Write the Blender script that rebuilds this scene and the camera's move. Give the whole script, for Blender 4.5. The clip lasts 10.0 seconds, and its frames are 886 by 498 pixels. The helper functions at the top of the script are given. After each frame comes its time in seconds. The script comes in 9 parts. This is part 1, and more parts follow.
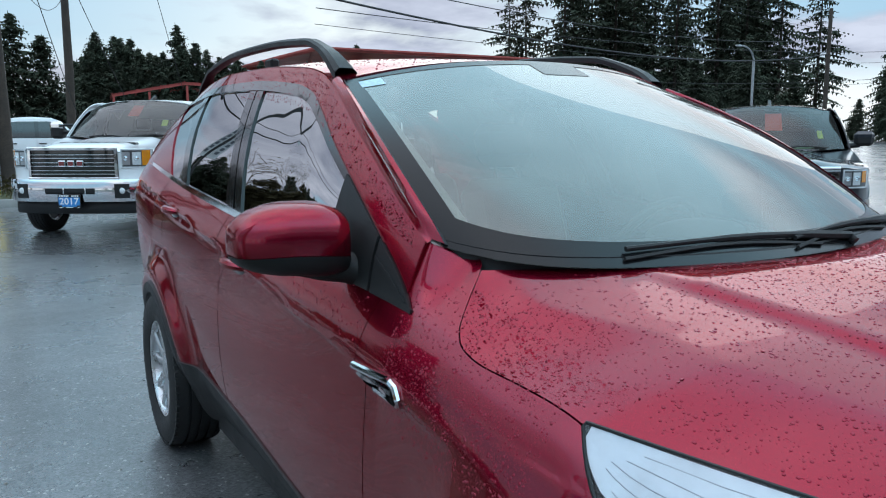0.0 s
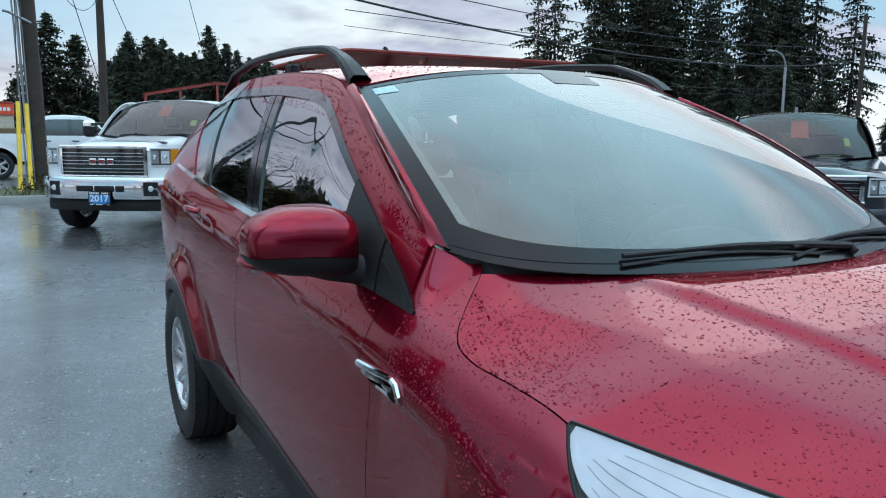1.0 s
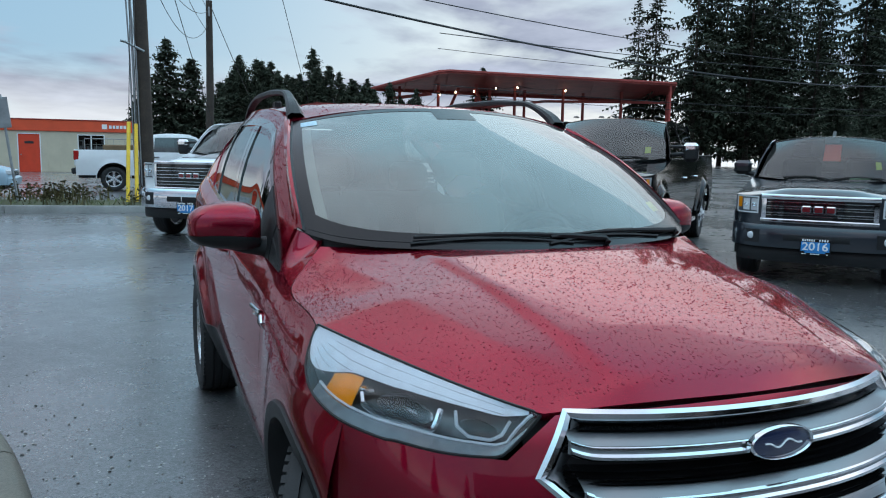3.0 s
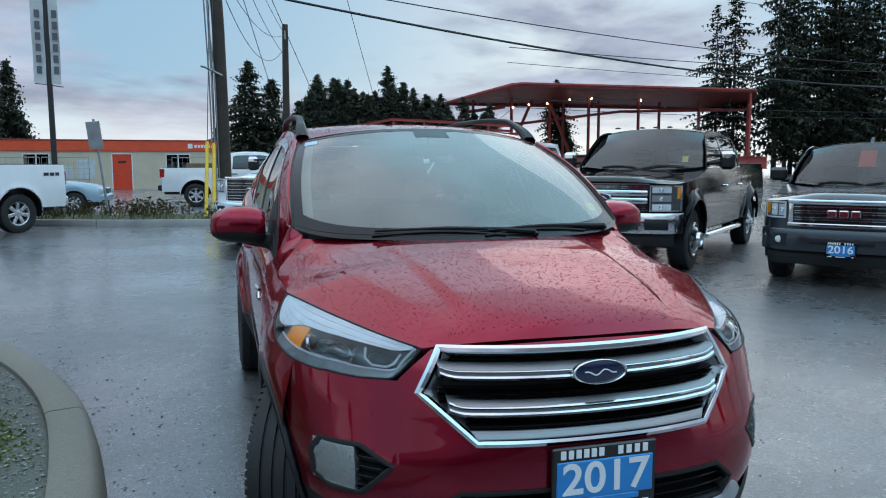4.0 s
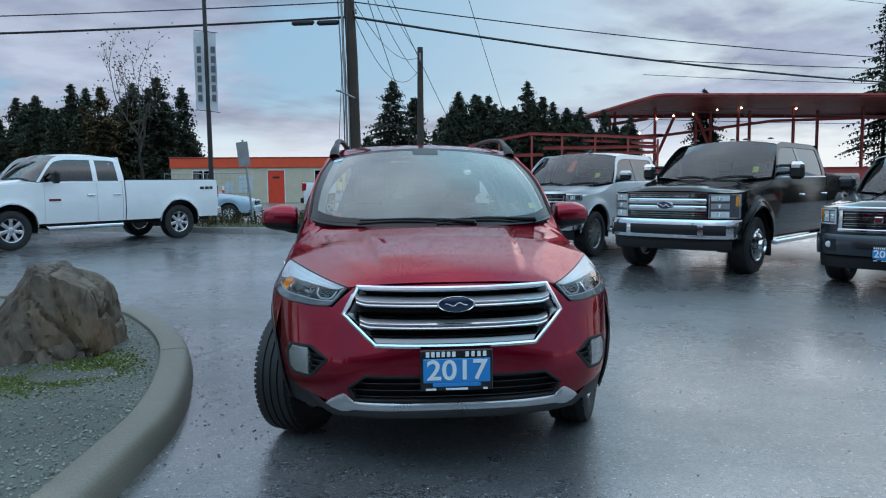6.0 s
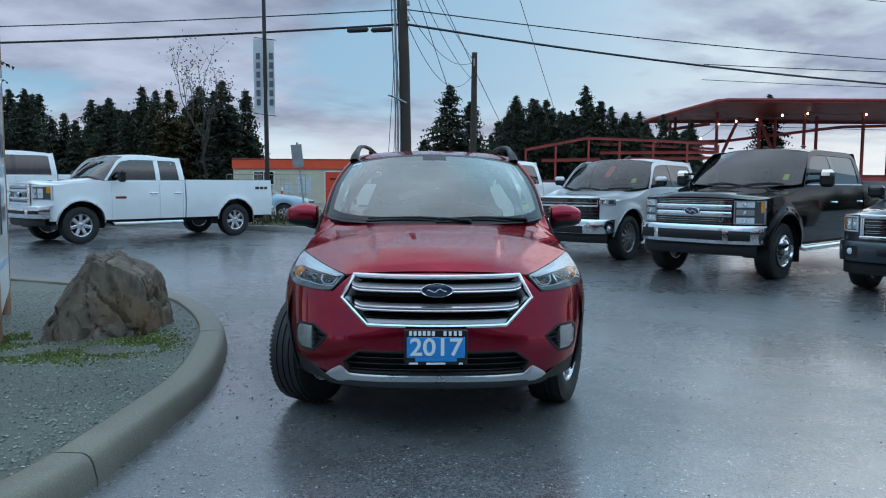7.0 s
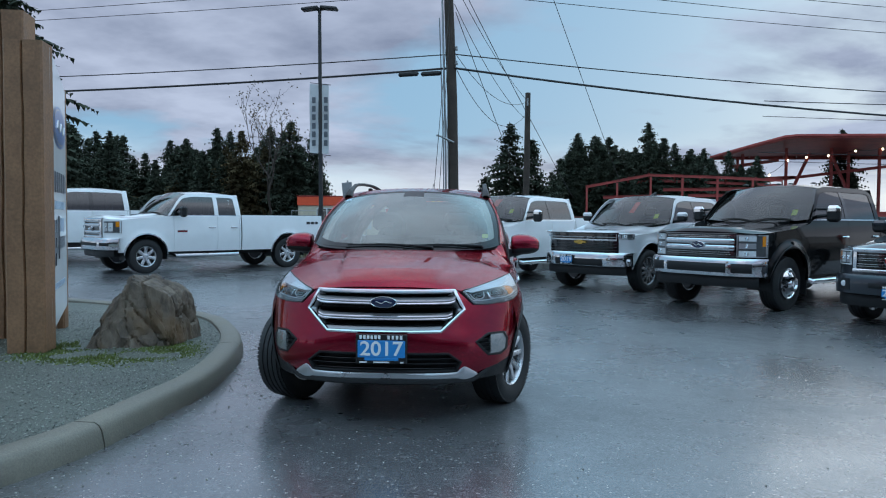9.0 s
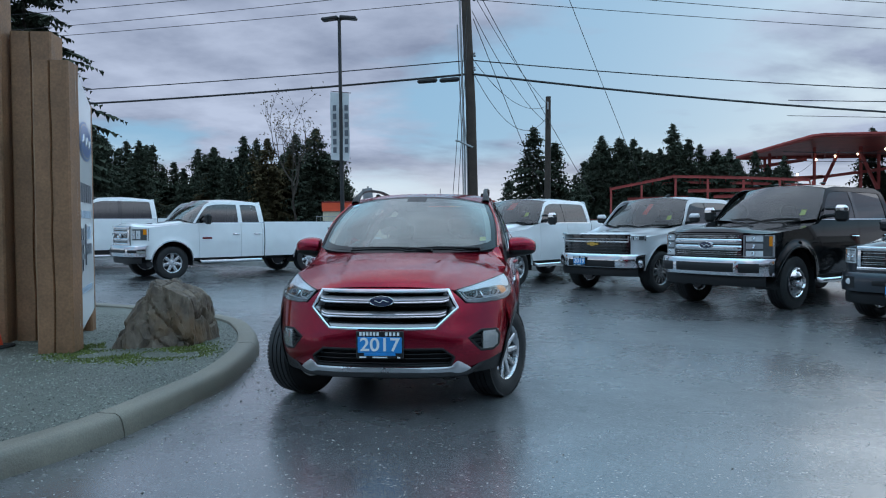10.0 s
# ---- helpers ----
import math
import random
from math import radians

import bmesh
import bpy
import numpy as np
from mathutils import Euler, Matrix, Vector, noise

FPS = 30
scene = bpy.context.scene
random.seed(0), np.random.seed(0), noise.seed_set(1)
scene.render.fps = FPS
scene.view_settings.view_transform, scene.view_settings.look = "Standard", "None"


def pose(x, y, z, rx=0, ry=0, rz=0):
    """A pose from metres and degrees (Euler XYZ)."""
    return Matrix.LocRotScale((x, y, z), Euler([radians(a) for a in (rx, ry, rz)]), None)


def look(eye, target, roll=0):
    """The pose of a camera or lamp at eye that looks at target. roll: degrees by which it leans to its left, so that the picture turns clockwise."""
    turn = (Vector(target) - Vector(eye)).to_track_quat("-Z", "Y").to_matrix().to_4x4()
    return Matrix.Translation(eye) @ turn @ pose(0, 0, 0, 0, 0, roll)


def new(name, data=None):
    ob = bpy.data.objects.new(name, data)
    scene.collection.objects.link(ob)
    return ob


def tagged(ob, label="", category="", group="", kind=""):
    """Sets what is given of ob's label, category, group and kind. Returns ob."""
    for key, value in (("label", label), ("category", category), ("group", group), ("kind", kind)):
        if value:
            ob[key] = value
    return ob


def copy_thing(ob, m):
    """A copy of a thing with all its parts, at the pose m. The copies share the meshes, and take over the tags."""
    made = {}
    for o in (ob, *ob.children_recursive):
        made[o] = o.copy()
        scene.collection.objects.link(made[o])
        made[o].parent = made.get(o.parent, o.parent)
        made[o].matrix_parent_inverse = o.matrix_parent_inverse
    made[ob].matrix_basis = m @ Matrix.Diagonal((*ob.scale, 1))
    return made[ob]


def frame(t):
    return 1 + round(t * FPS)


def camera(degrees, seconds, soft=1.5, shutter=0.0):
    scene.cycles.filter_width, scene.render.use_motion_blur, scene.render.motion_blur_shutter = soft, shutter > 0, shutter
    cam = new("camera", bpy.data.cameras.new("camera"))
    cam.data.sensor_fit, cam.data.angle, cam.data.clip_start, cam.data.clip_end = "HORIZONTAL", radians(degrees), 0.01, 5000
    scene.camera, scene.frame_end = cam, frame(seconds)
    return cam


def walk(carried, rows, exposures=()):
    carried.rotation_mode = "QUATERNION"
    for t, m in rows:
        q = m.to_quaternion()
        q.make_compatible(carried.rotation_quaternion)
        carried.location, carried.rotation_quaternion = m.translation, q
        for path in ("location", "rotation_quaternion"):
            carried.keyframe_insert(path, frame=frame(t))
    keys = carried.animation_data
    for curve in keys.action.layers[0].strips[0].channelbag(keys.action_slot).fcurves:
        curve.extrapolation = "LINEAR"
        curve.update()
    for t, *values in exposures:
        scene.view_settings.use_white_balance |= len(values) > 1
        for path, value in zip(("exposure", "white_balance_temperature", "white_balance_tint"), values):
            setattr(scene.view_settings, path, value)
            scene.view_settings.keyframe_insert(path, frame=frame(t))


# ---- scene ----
cam = camera(59.7, 10.0, 1.1)
PATH = [
    (0, (-1.604, 0.035, 1.408), (-0.603, 1.741, 1.109), -0.2),
    (0.5, (-1.608, 0.015, 1.413), (-0.628, 1.733, 1.114), 0.2),
    (1, (-1.591, -0.04, 1.421), (-0.647, 1.698, 1.127), 0.5),
    (1.5, (-1.472, -0.21, 1.421), (-0.582, 1.56, 1.149), 0.2),
    (2, (-1.394, -0.477, 1.432), (-0.56, 1.322, 1.171), 0.5),
    (2.5, (-1.362, -0.818, 1.43), (-0.588, 1.01, 1.179), 0.9),
    (2.7, (-1.337, -0.933, 1.443), (-0.582, 0.902, 1.191), 1.0),
    (3.8, (-1.097, -1.789, 1.434), (-0.531, 0.116, 1.21), 0.3),
    (4, (-1.047, -1.938, 1.44), (-0.521, -0.021, 1.223), 0.0),
    (4.5, (-0.849, -2.314, 1.425), (-0.423, -0.37, 1.221), -0.3),
    (5, (-0.701, -2.724, 1.407), (-0.371, -0.761, 1.215), -0.5),
    (6.3, (-0.23, -3.64, 1.412), (-0.126, -1.65, 1.232), -0.2),
    (6.5, (-0.165, -3.756, 1.397), (-0.093, -1.765, 1.217), 0.0),
    (7, (0.023, -4.035, 1.411), (0.026, -2.043, 1.239), 0.3),
    (7.5, (0.233, -4.307, 1.406), (0.179, -2.313, 1.253), 0.6),
    (8, (0.384, -4.58, 1.399), (0.284, -2.587, 1.272), 0.7),
    (8.5, (0.593, -4.758, 1.393), (0.453, -2.765, 1.295), 0.7),
    (9, (0.83, -4.913, 1.38), (0.655, -2.922, 1.302), 0.4),
    (9.5, (0.969, -5.109, 1.372), (0.759, -3.121, 1.304), 0.1),
    (10, (1.093, -5.231, 1.377), (0.849, -3.247, 1.31), -0.3),
]
walk(cam, [(t, look(eye, target, roll)) for t, eye, target, roll in PATH],
     exposures=[(0, 0.48, 6500, 10), (1, 0.46, 6480, 10), (2.5, 0.28, 6400, 10), (4.5, 0.18, 6250, 10), (6.5, 0.12, 6120, 10), (10, 0.08, 6000, 10)])

# ---------------------------------------------------------------- light
world = bpy.data.worlds.new("sky")
scene.world = world
world.use_nodes = True


def build_sky(nt):
    n, l = nt.nodes, nt.links
    n.clear()
    out = n.new("ShaderNodeOutputWorld")
    bg = n.new("ShaderNodeBackground")
    sky = n.new("ShaderNodeTexSky")
    sky.sky_type, sky.sun_disc = "NISHITA", False
    sky.sun_elevation, sky.sun_rotation = radians(16), radians(25)
    sky.air_density, sky.dust_density = 1.0, 1.5
    tc = n.new("ShaderNodeTexCoord")
    sep = n.new("ShaderNodeSeparateXYZ")
    l.new(tc.outputs["Generated"], sep.inputs[0])
    # the cloud deck: a plane high above, met by the way of sight
    up = n.new("ShaderNodeMath"); up.operation = "MAXIMUM"; up.inputs[1].default_value = 0.0
    l.new(sep.outputs["Z"], up.inputs[0])
    lift = n.new("ShaderNodeMath"); lift.operation = "ADD"; lift.inputs[1].default_value = 0.16
    l.new(up.outputs[0], lift.inputs[0])
    div = n.new("ShaderNodeVectorMath"); div.operation = "DIVIDE"
    l.new(tc.outputs["Generated"], div.inputs[0])
    l.new(lift.outputs[0], div.inputs[1])
    flat = n.new("ShaderNodeVectorMath"); flat.operation = "MULTIPLY"; flat.inputs[1].default_value = (1.0, 1.0, 0.35)
    l.new(div.outputs[0], flat.inputs[0])
    shift = n.new("ShaderNodeVectorMath"); shift.operation = "ADD"; shift.inputs[1].default_value = SKY_SHIFT
    l.new(flat.outputs[0], shift.inputs[0])
    big = n.new("ShaderNodeTexNoise")
    big.inputs["Scale"].default_value, big.inputs["Detail"].default_value = 0.75, 7.0
    big.inputs["Roughness"].default_value, big.inputs["Distortion"].default_value = 0.52, 0.25
    l.new(shift.outputs[0], big.inputs["Vector"])
    cover = n.new("ShaderNodeValToRGB")
    cover.color_ramp.elements[0].position, cover.color_ramp.elements[0].color = 0.44, (0, 0, 0, 1)
    cover.color_ramp.elements[1].position, cover.color_ramp.elements[1].color = 0.54, (1, 1, 1, 1)
    l.new(big.outputs["Fac"], cover.inputs[0])
    # light and dark in the cloud itself
    fine = n.new("ShaderNodeTexNoise")
    fine.inputs["Scale"].default_value, fine.inputs["Detail"].default_value = 1.5, 6.0
    fine.inputs["Roughness"].default_value = 0.55
    l.new(shift.outputs[0], fine.inputs["Vector"])
    tone = n.new("ShaderNodeValToRGB")
    tone.color_ramp.elements[0].position, tone.color_ramp.elements[0].color = 0.36, CLOUD_DARK
    tone.color_ramp.elements[1].position, tone.color_ramp.elements[1].color = 0.64, CLOUD_LIGHT
    l.new(fine.outputs["Fac"], tone.inputs[0])
    # clear gaps: the sky itself, and thin bright cloud low down
    skyb = n.new("ShaderNodeVectorMath"); skyb.operation = "SCALE"; skyb.inputs["Scale"].default_value = SKY_GAIN
    l.new(sky.outputs[0], skyb.inputs[0])
    thin = n.new("ShaderNodeMixRGB"); thin.inputs[0].default_value = 0.6
    thin.inputs[2].default_value = GAP_COLOUR
    l.new(skyb.outputs[0], thin.inputs[1])
    deck = n.new("ShaderNodeMixRGB")
    l.new(cover.outputs[0], deck.inputs[0])
    l.new(thin.outputs[0], deck.inputs[1])
    l.new(tone.outputs[0], deck.inputs[2])
    # near the horizon the deck ends and the light comes in beneath it
    low = n.new("ShaderNodeMapRange"); low.interpolation_type = "SMOOTHSTEP"
    low.inputs["From Min"].default_value, low.inputs["From Max"].default_value = 0.02, 0.105
    low.inputs["To Min"].default_value, low.inputs["To Max"].default_value = 0.62, 0.0
    wav = n.new("ShaderNodeMath"); wav.operation = "MULTIPLY_ADD"; wav.inputs[1].default_value = 0.14; 
    l.new(big.outputs["Fac"], wav.inputs[0])
    neg = n.new("ShaderNodeMath"); neg.operation = "SUBTRACT"; neg.inputs[1].default_value = 0.07
    l.new(sep.outputs["Z"], neg.inputs[0])
    l.new(neg.outputs[0], wav.inputs[2])
    l.new(wav.outputs[0], low.inputs["Value"])
    glow = n.new("ShaderNodeMixRGB"); glow.inputs[2].default_value = HORIZON
    l.new(low.outputs[0], glow.inputs[0])
    l.new(deck.outputs[0], glow.inputs[1])
    # an overcast sky is brighter overhead than low down
    zen = n.new("ShaderNodeMapRange"); zen.interpolation_type = "SMOOTHSTEP"
    zen.inputs["From Min"].default_value, zen.inputs["From Max"].default_value = 0.29, 0.62
    zen.inputs["To Min"].default_value, zen.inputs["To Max"].default_value = 1.0, ZENITH
    l.new(sep.outputs["Z"], zen.inputs["Value"])
    zenb = n.new("ShaderNodeMapRange"); zenb.interpolation_type = "SMOOTHSTEP"
    zenb.inputs["From Min"].default_value, zenb.inputs["From Max"].default_value = 0.29, 0.62
    zenb.inputs["To Min"].default_value, zenb.inputs["To Max"].default_value = 1.0, ZENITH * 0.92
    l.new(sep.outputs["Z"], zenb.inputs["Value"])
    tint = n.new("ShaderNodeCombineXYZ")
    l.new(zen.outputs[0], tint.inputs[0]); l.new(zen.outputs[0], tint.inputs[1]); l.new(zenb.outputs[0], tint.inputs[2])
    gain = n.new("ShaderNodeVectorMath"); gain.operation = "MULTIPLY"
    l.new(glow.outputs[0], gain.inputs[0])
    l.new(tint.outputs[0], gain.inputs[1])
    l.new(gain.outputs[0], bg.inputs["Color"])
    bg.inputs["Strength"].default_value = SKY_STRENGTH
    l.new(bg.outputs[0], out.inputs[0])


SKY_SHIFT = (3.1, 1.7, 0.0)
SKY_GAIN, SKY_STRENGTH, ZENITH = 0.016, 1.20, 3.0
CLOUD_DARK, CLOUD_LIGHT = (0.19, 0.22, 0.295, 1), (0.41, 0.45, 0.54, 1)
GAP_COLOUR, HORIZON = (0.34, 0.58, 0.78, 1), (0.76, 0.77, 0.74, 1)
build_sky(world.node_tree)

sun = new("sun", bpy.data.lights.new("sun", "SUN"))
sun.data.energy, sun.data.angle, sun.data.color = 0.30, radians(45), (1.0, 0.95, 0.88)
sun.matrix_world = look((66, 75, 30), (0, 0, 0))

# ---------------------------------------------------------------- small tools
def curve(*knots):
    """A smooth line through (a, b) knots, with no overshoot."""
    a = np.array([k[0] for k in knots], float)
    b = np.array([k[1] for k in knots], float)
    h = np.diff(a)
    d = np.diff(b) / h
    m = np.zeros(len(a))
    m[0], m[-1] = d[0], d[-1]
    for i in range(1, len(a) - 1):
        if d[i - 1] * d[i] > 0:
            m[i] = 2 * d[i - 1] * d[i] / (d[i - 1] + d[i])

    def value(v):
        v = np.clip(np.asarray(v, float), a[0], a[-1])
        i = np.clip(np.searchsorted(a, v, side="right") - 1, 0, len(h) - 1)
        t = (v - a[i]) / h[i]
        return ((2 * t**3 - 3 * t**2 + 1) * b[i] + (t**3 - 2 * t**2 + t) * h[i] * m[i]
                + (3 * t**2 - 2 * t**3) * b[i + 1] + (t**3 - t**2) * h[i] * m[i + 1])

    return value


class Geo:
    """Points and faces of one mesh."""

    def __init__(self):
        self.v, self.f = [], []

    def add(self, v, f, m=None):
        n = len(self.v)
        if m is not None:
            v = [m @ Vector(p) for p in v]
        self.v += [tuple(p) for p in v]
        self.f += [tuple(i + n for i in q) for q in f]
        return self

    def sheet(self, p, keep=None, flip=False, edge=0.0, m=None):
        """A grid of points p[i][j]; edge turns its rim inwards by that depth."""
        p = np.asarray(p, float)
        a, b = p.shape[:2]
        faces = []
        for i in range(a - 1):
            for j in range(b - 1):
                if keep is None or keep[i, j]:
                    q = (i * b + j, (i + 1) * b + j, (i + 1) * b + j + 1, i * b + j + 1)
                    faces.append(q[::-1] if flip else q)
        v = [tuple(x) for x in p.reshape(-1, 3)]
        if edge:
            du, dv = np.gradient(p, axis=0), np.gradient(p, axis=1)
            nrm = np.cross(du, dv)
            nrm /= np.maximum(np.linalg.norm(nrm, axis=2, keepdims=True), 1e-9)
            if flip:
                nrm = -nrm
            back = p - nrm * edge
            rim = [(i, 0) for i in range(a)] + [(a - 1, j) for j in range(1, b)]
            rim += [(i, b - 1) for i in range(a - 2, -1, -1)] + [(0, j) for j in range(b - 2, 0, -1)]
            k = len(v)
            v += [tuple(back[i, j]) for i, j in rim]
            for t in range(len(rim)):
                s = (t + 1) % len(rim)
                q = (rim[t][0] * b + rim[t][1], k + t, k + s, rim[s][0] * b + rim[s][1])
                faces.append(q[::-1] if flip else q)
        return self.add(v, faces, m)

    def box(self, x0, y0, z0, x1, y1, z1, r=0.0, m=None):
        """A box, with chamfered edges where r is given."""
        if r <= 0:
            v = [(x, y, z) for x in (x0, x1) for y in (y0, y1) for z in (z0, z1)]
            f = [(0, 1, 3, 2), (4, 6, 7, 5), (0, 4, 5, 1), (2, 3, 7, 6), (0, 2, 6, 4), (1, 5, 7, 3)]
            return self.add(v, f, m)
        r = min(r, (x1 - x0) / 2.01, (y1 - y0) / 2.01, (z1 - z0) / 2.01)
        v, key = [], {}
        for i, x in enumerate((x0, x1)):
            for j, y in enumerate((y0, y1)):
                for k, z in enumerate((z0, z1)):
                    sx, sy, sz = r if i == 0 else -r, r if j == 0 else -r, r if k == 0 else -r
                    key[i, j, k] = len(v)
                    v += [(x, y + sy, z + sz), (x + sx, y, z + sz), (x + sx, y + sy, z)]
        f = []
        for ax in range(3):
            for s in (0, 1):
                q = []
                for b1, b2 in ((0, 0), (1, 0), (1, 1), (0, 1)):
                    c = [0, 0, 0]
                    c[ax], c[(ax + 1) % 3], c[(ax + 2) % 3] = s, b1, b2
                    q.append(key[tuple(c)] + ax)
                f.append(tuple(q) if s else tuple(q[::-1]))
        for ax in range(3):
            o1, o2 = (ax + 1) % 3, (ax + 2) % 3
            for s1 in (0, 1):
                for s2 in (0, 1):
                    c0, c1 = [0, 0, 0], [0, 0, 0]
                    c0[o1] = c1[o1] = s1
                    c0[o2] = c1[o2] = s2
                    c1[ax] = 1
                    a, b = key[tuple(c0)], key[tuple(c1)]
                    q = (a + o1, b + o1, b + o2, a + o2)
                    f.append(q if s1 == s2 else q[::-1])
        for c, a in key.items():
            q = (a, a + 1, a + 2)
            f.append(q if sum(c) % 2 else q[::-1])
        return self.add(v, f, m)

    def tube(self, line, radius, n=8, m=None, caps=True):
        """A round bar along a line of points; radius one number or one for each point."""
        line = [Vector(p) for p in line]
        rad = [float(radius)] * len(line) if isinstance(radius, (int, float)) else [float(q) for q in radius]
        v, f = [], []
        side = None
        for i, p in enumerate(line):
            d = (line[min(i + 1, len(line) - 1)] - line[max(i - 1, 0)]).normalized()
            if side is None:
                side = d.orthogonal().normalized()
            side = (side - d * side.dot(d)).normalized()
            up = d.cross(side)
            v += [p + rad[i] * (math.cos(t) * side + math.sin(t) * up) for t in (2 * math.pi * k / n for k in range(n))]
        for i in range(len(line) - 1):
            f += [(i * n + k, i * n + (k + 1) % n, (i + 1) * n + (k + 1) % n, (i + 1) * n + k) for k in range(n)]
        if caps:
            f += [tuple(range(n))[::-1], tuple(range((len(line) - 1) * n, len(line) * n))]
        return self.add(v, f, m)

    def lathe(self, prof, n=32, m=None, axis="x", arc=(0, 2 * math.pi)):
        """Turns a profile of (along, radius) round an axis."""
        v, f = [], []
        whole = abs(arc[1] - arc[0] - 2 * math.pi) < 1e-6
        cnt = n if whole else n + 1
        for k in range(cnt):
            t = arc[0] + (arc[1] - arc[0]) * k / n
            for s, r in prof:
                c, d = r * math.cos(t), r * math.sin(t)
                v.append((s, c, d) if axis == "x" else (c, s, d) if axis == "y" else (c, d, s))
        p = len(prof)
        for k in range(n):
            k2 = (k + 1) % cnt
            for i in range(p - 1):
                f.append((k * p + i, k * p + i + 1, k2 * p + i + 1, k2 * p + i))
        return self.add(v, f, m)

    def prism(self, poly, a0, a1, axis="x", m=None):
        """A flat outline, given a thickness along an axis. The outline is in the other two axes, in order."""
        n = len(poly)

        def place(a, p):
            return (a, *p) if axis == "x" else (p[0], a, p[1]) if axis == "y" else (*p, a)
        v = [place(a, p) for a in (a0, a1) for p in poly]
        f = [tuple(range(n))[::-1], tuple(range(n, 2 * n))]
        f += [(i, (i + 1) % n, n + (i + 1) % n, n + i) for i in range(n)]
        return self.add(v, f, m)

    def ball(self, c, r, nu=12, nv=8, half=False, m=None):
        v, f = [], []
        top = math.pi / 2
        lo = 0.0 if half else -math.pi / 2
        for j in range(nv + 1):
            e = lo + (top - lo) * j / nv
            for i in range(nu):
                t = 2 * math.pi * i / nu
                v.append((c[0] + r[0] * math.cos(e) * math.cos(t), c[1] + r[1] * math.cos(e) * math.sin(t), c[2] + r[2] * math.sin(e)))
        for j in range(nv):
            for i in range(nu):
                f.append((j * nu + i, j * nu + (i + 1) % nu, (j + 1) * nu + (i + 1) % nu, (j + 1) * nu + i))
        return self.add(v, f, m)

    def mesh(self, name, smooth=35):
        me = bpy.data.meshes.new(name)
        me.from_pydata(self.v, [], self.f)
        me.validate()
        me.update(calc_edges=True)
        if smooth:
            me.polygons.foreach_set("use_smooth", [True] * len(me.polygons))
            me.set_sharp_from_angle(angle=radians(smooth))
        me.update()
        return me


def part(name, geo, material, parent, label="", smooth=35, m=None):
    """One mesh under a thing or under a part."""
    me = geo.mesh(name, smooth) if isinstance(geo, Geo) else geo
    if not me.materials:
        me.materials.append(material)
    ob = new(name, me)
    ob.parent = parent
    if m is not None:
        ob.matrix_basis = m
    if label:
        tagged(ob, label)
    return ob


def thing(name, label, category, m=None, group="", kind=""):
    ob = new(name)
    ob.empty_display_size = 0.2
    if m is not None:
        ob.matrix_basis = m
    return tagged(ob, label, category, group, kind)


def solid(name, geo, material, label, category, m=None, group="", kind="", smooth=35):
    """A thing that is a single mesh."""
    ob = new(name, geo.mesh(name, smooth) if isinstance(geo, Geo) else geo)
    if not ob.data.materials:
        ob.data.materials.append(material)
    if m is not None:
        ob.matrix_basis = m
    return tagged(ob, label, category, group, kind)


def lettering(text, size, depth=0.001, bold=0.0):
    """Letters as a mesh, centred, lying in x and z and facing -y."""
    cu = bpy.data.curves.new("lettering", "FONT")
    cu.body, cu.size, cu.extrude, cu.offset = text, size, depth, bold
    cu.align_x, cu.align_y = "CENTER", "CENTER"
    ob = new("lettering", cu)
    bpy.context.view_layer.update()
    me = bpy.data.meshes.new_from_object(ob.evaluated_get(bpy.context.evaluated_depsgraph_get()))
    bpy.data.objects.remove(ob)
    me.transform(Matrix.Rotation(radians(90), 4, "X"))
    return me


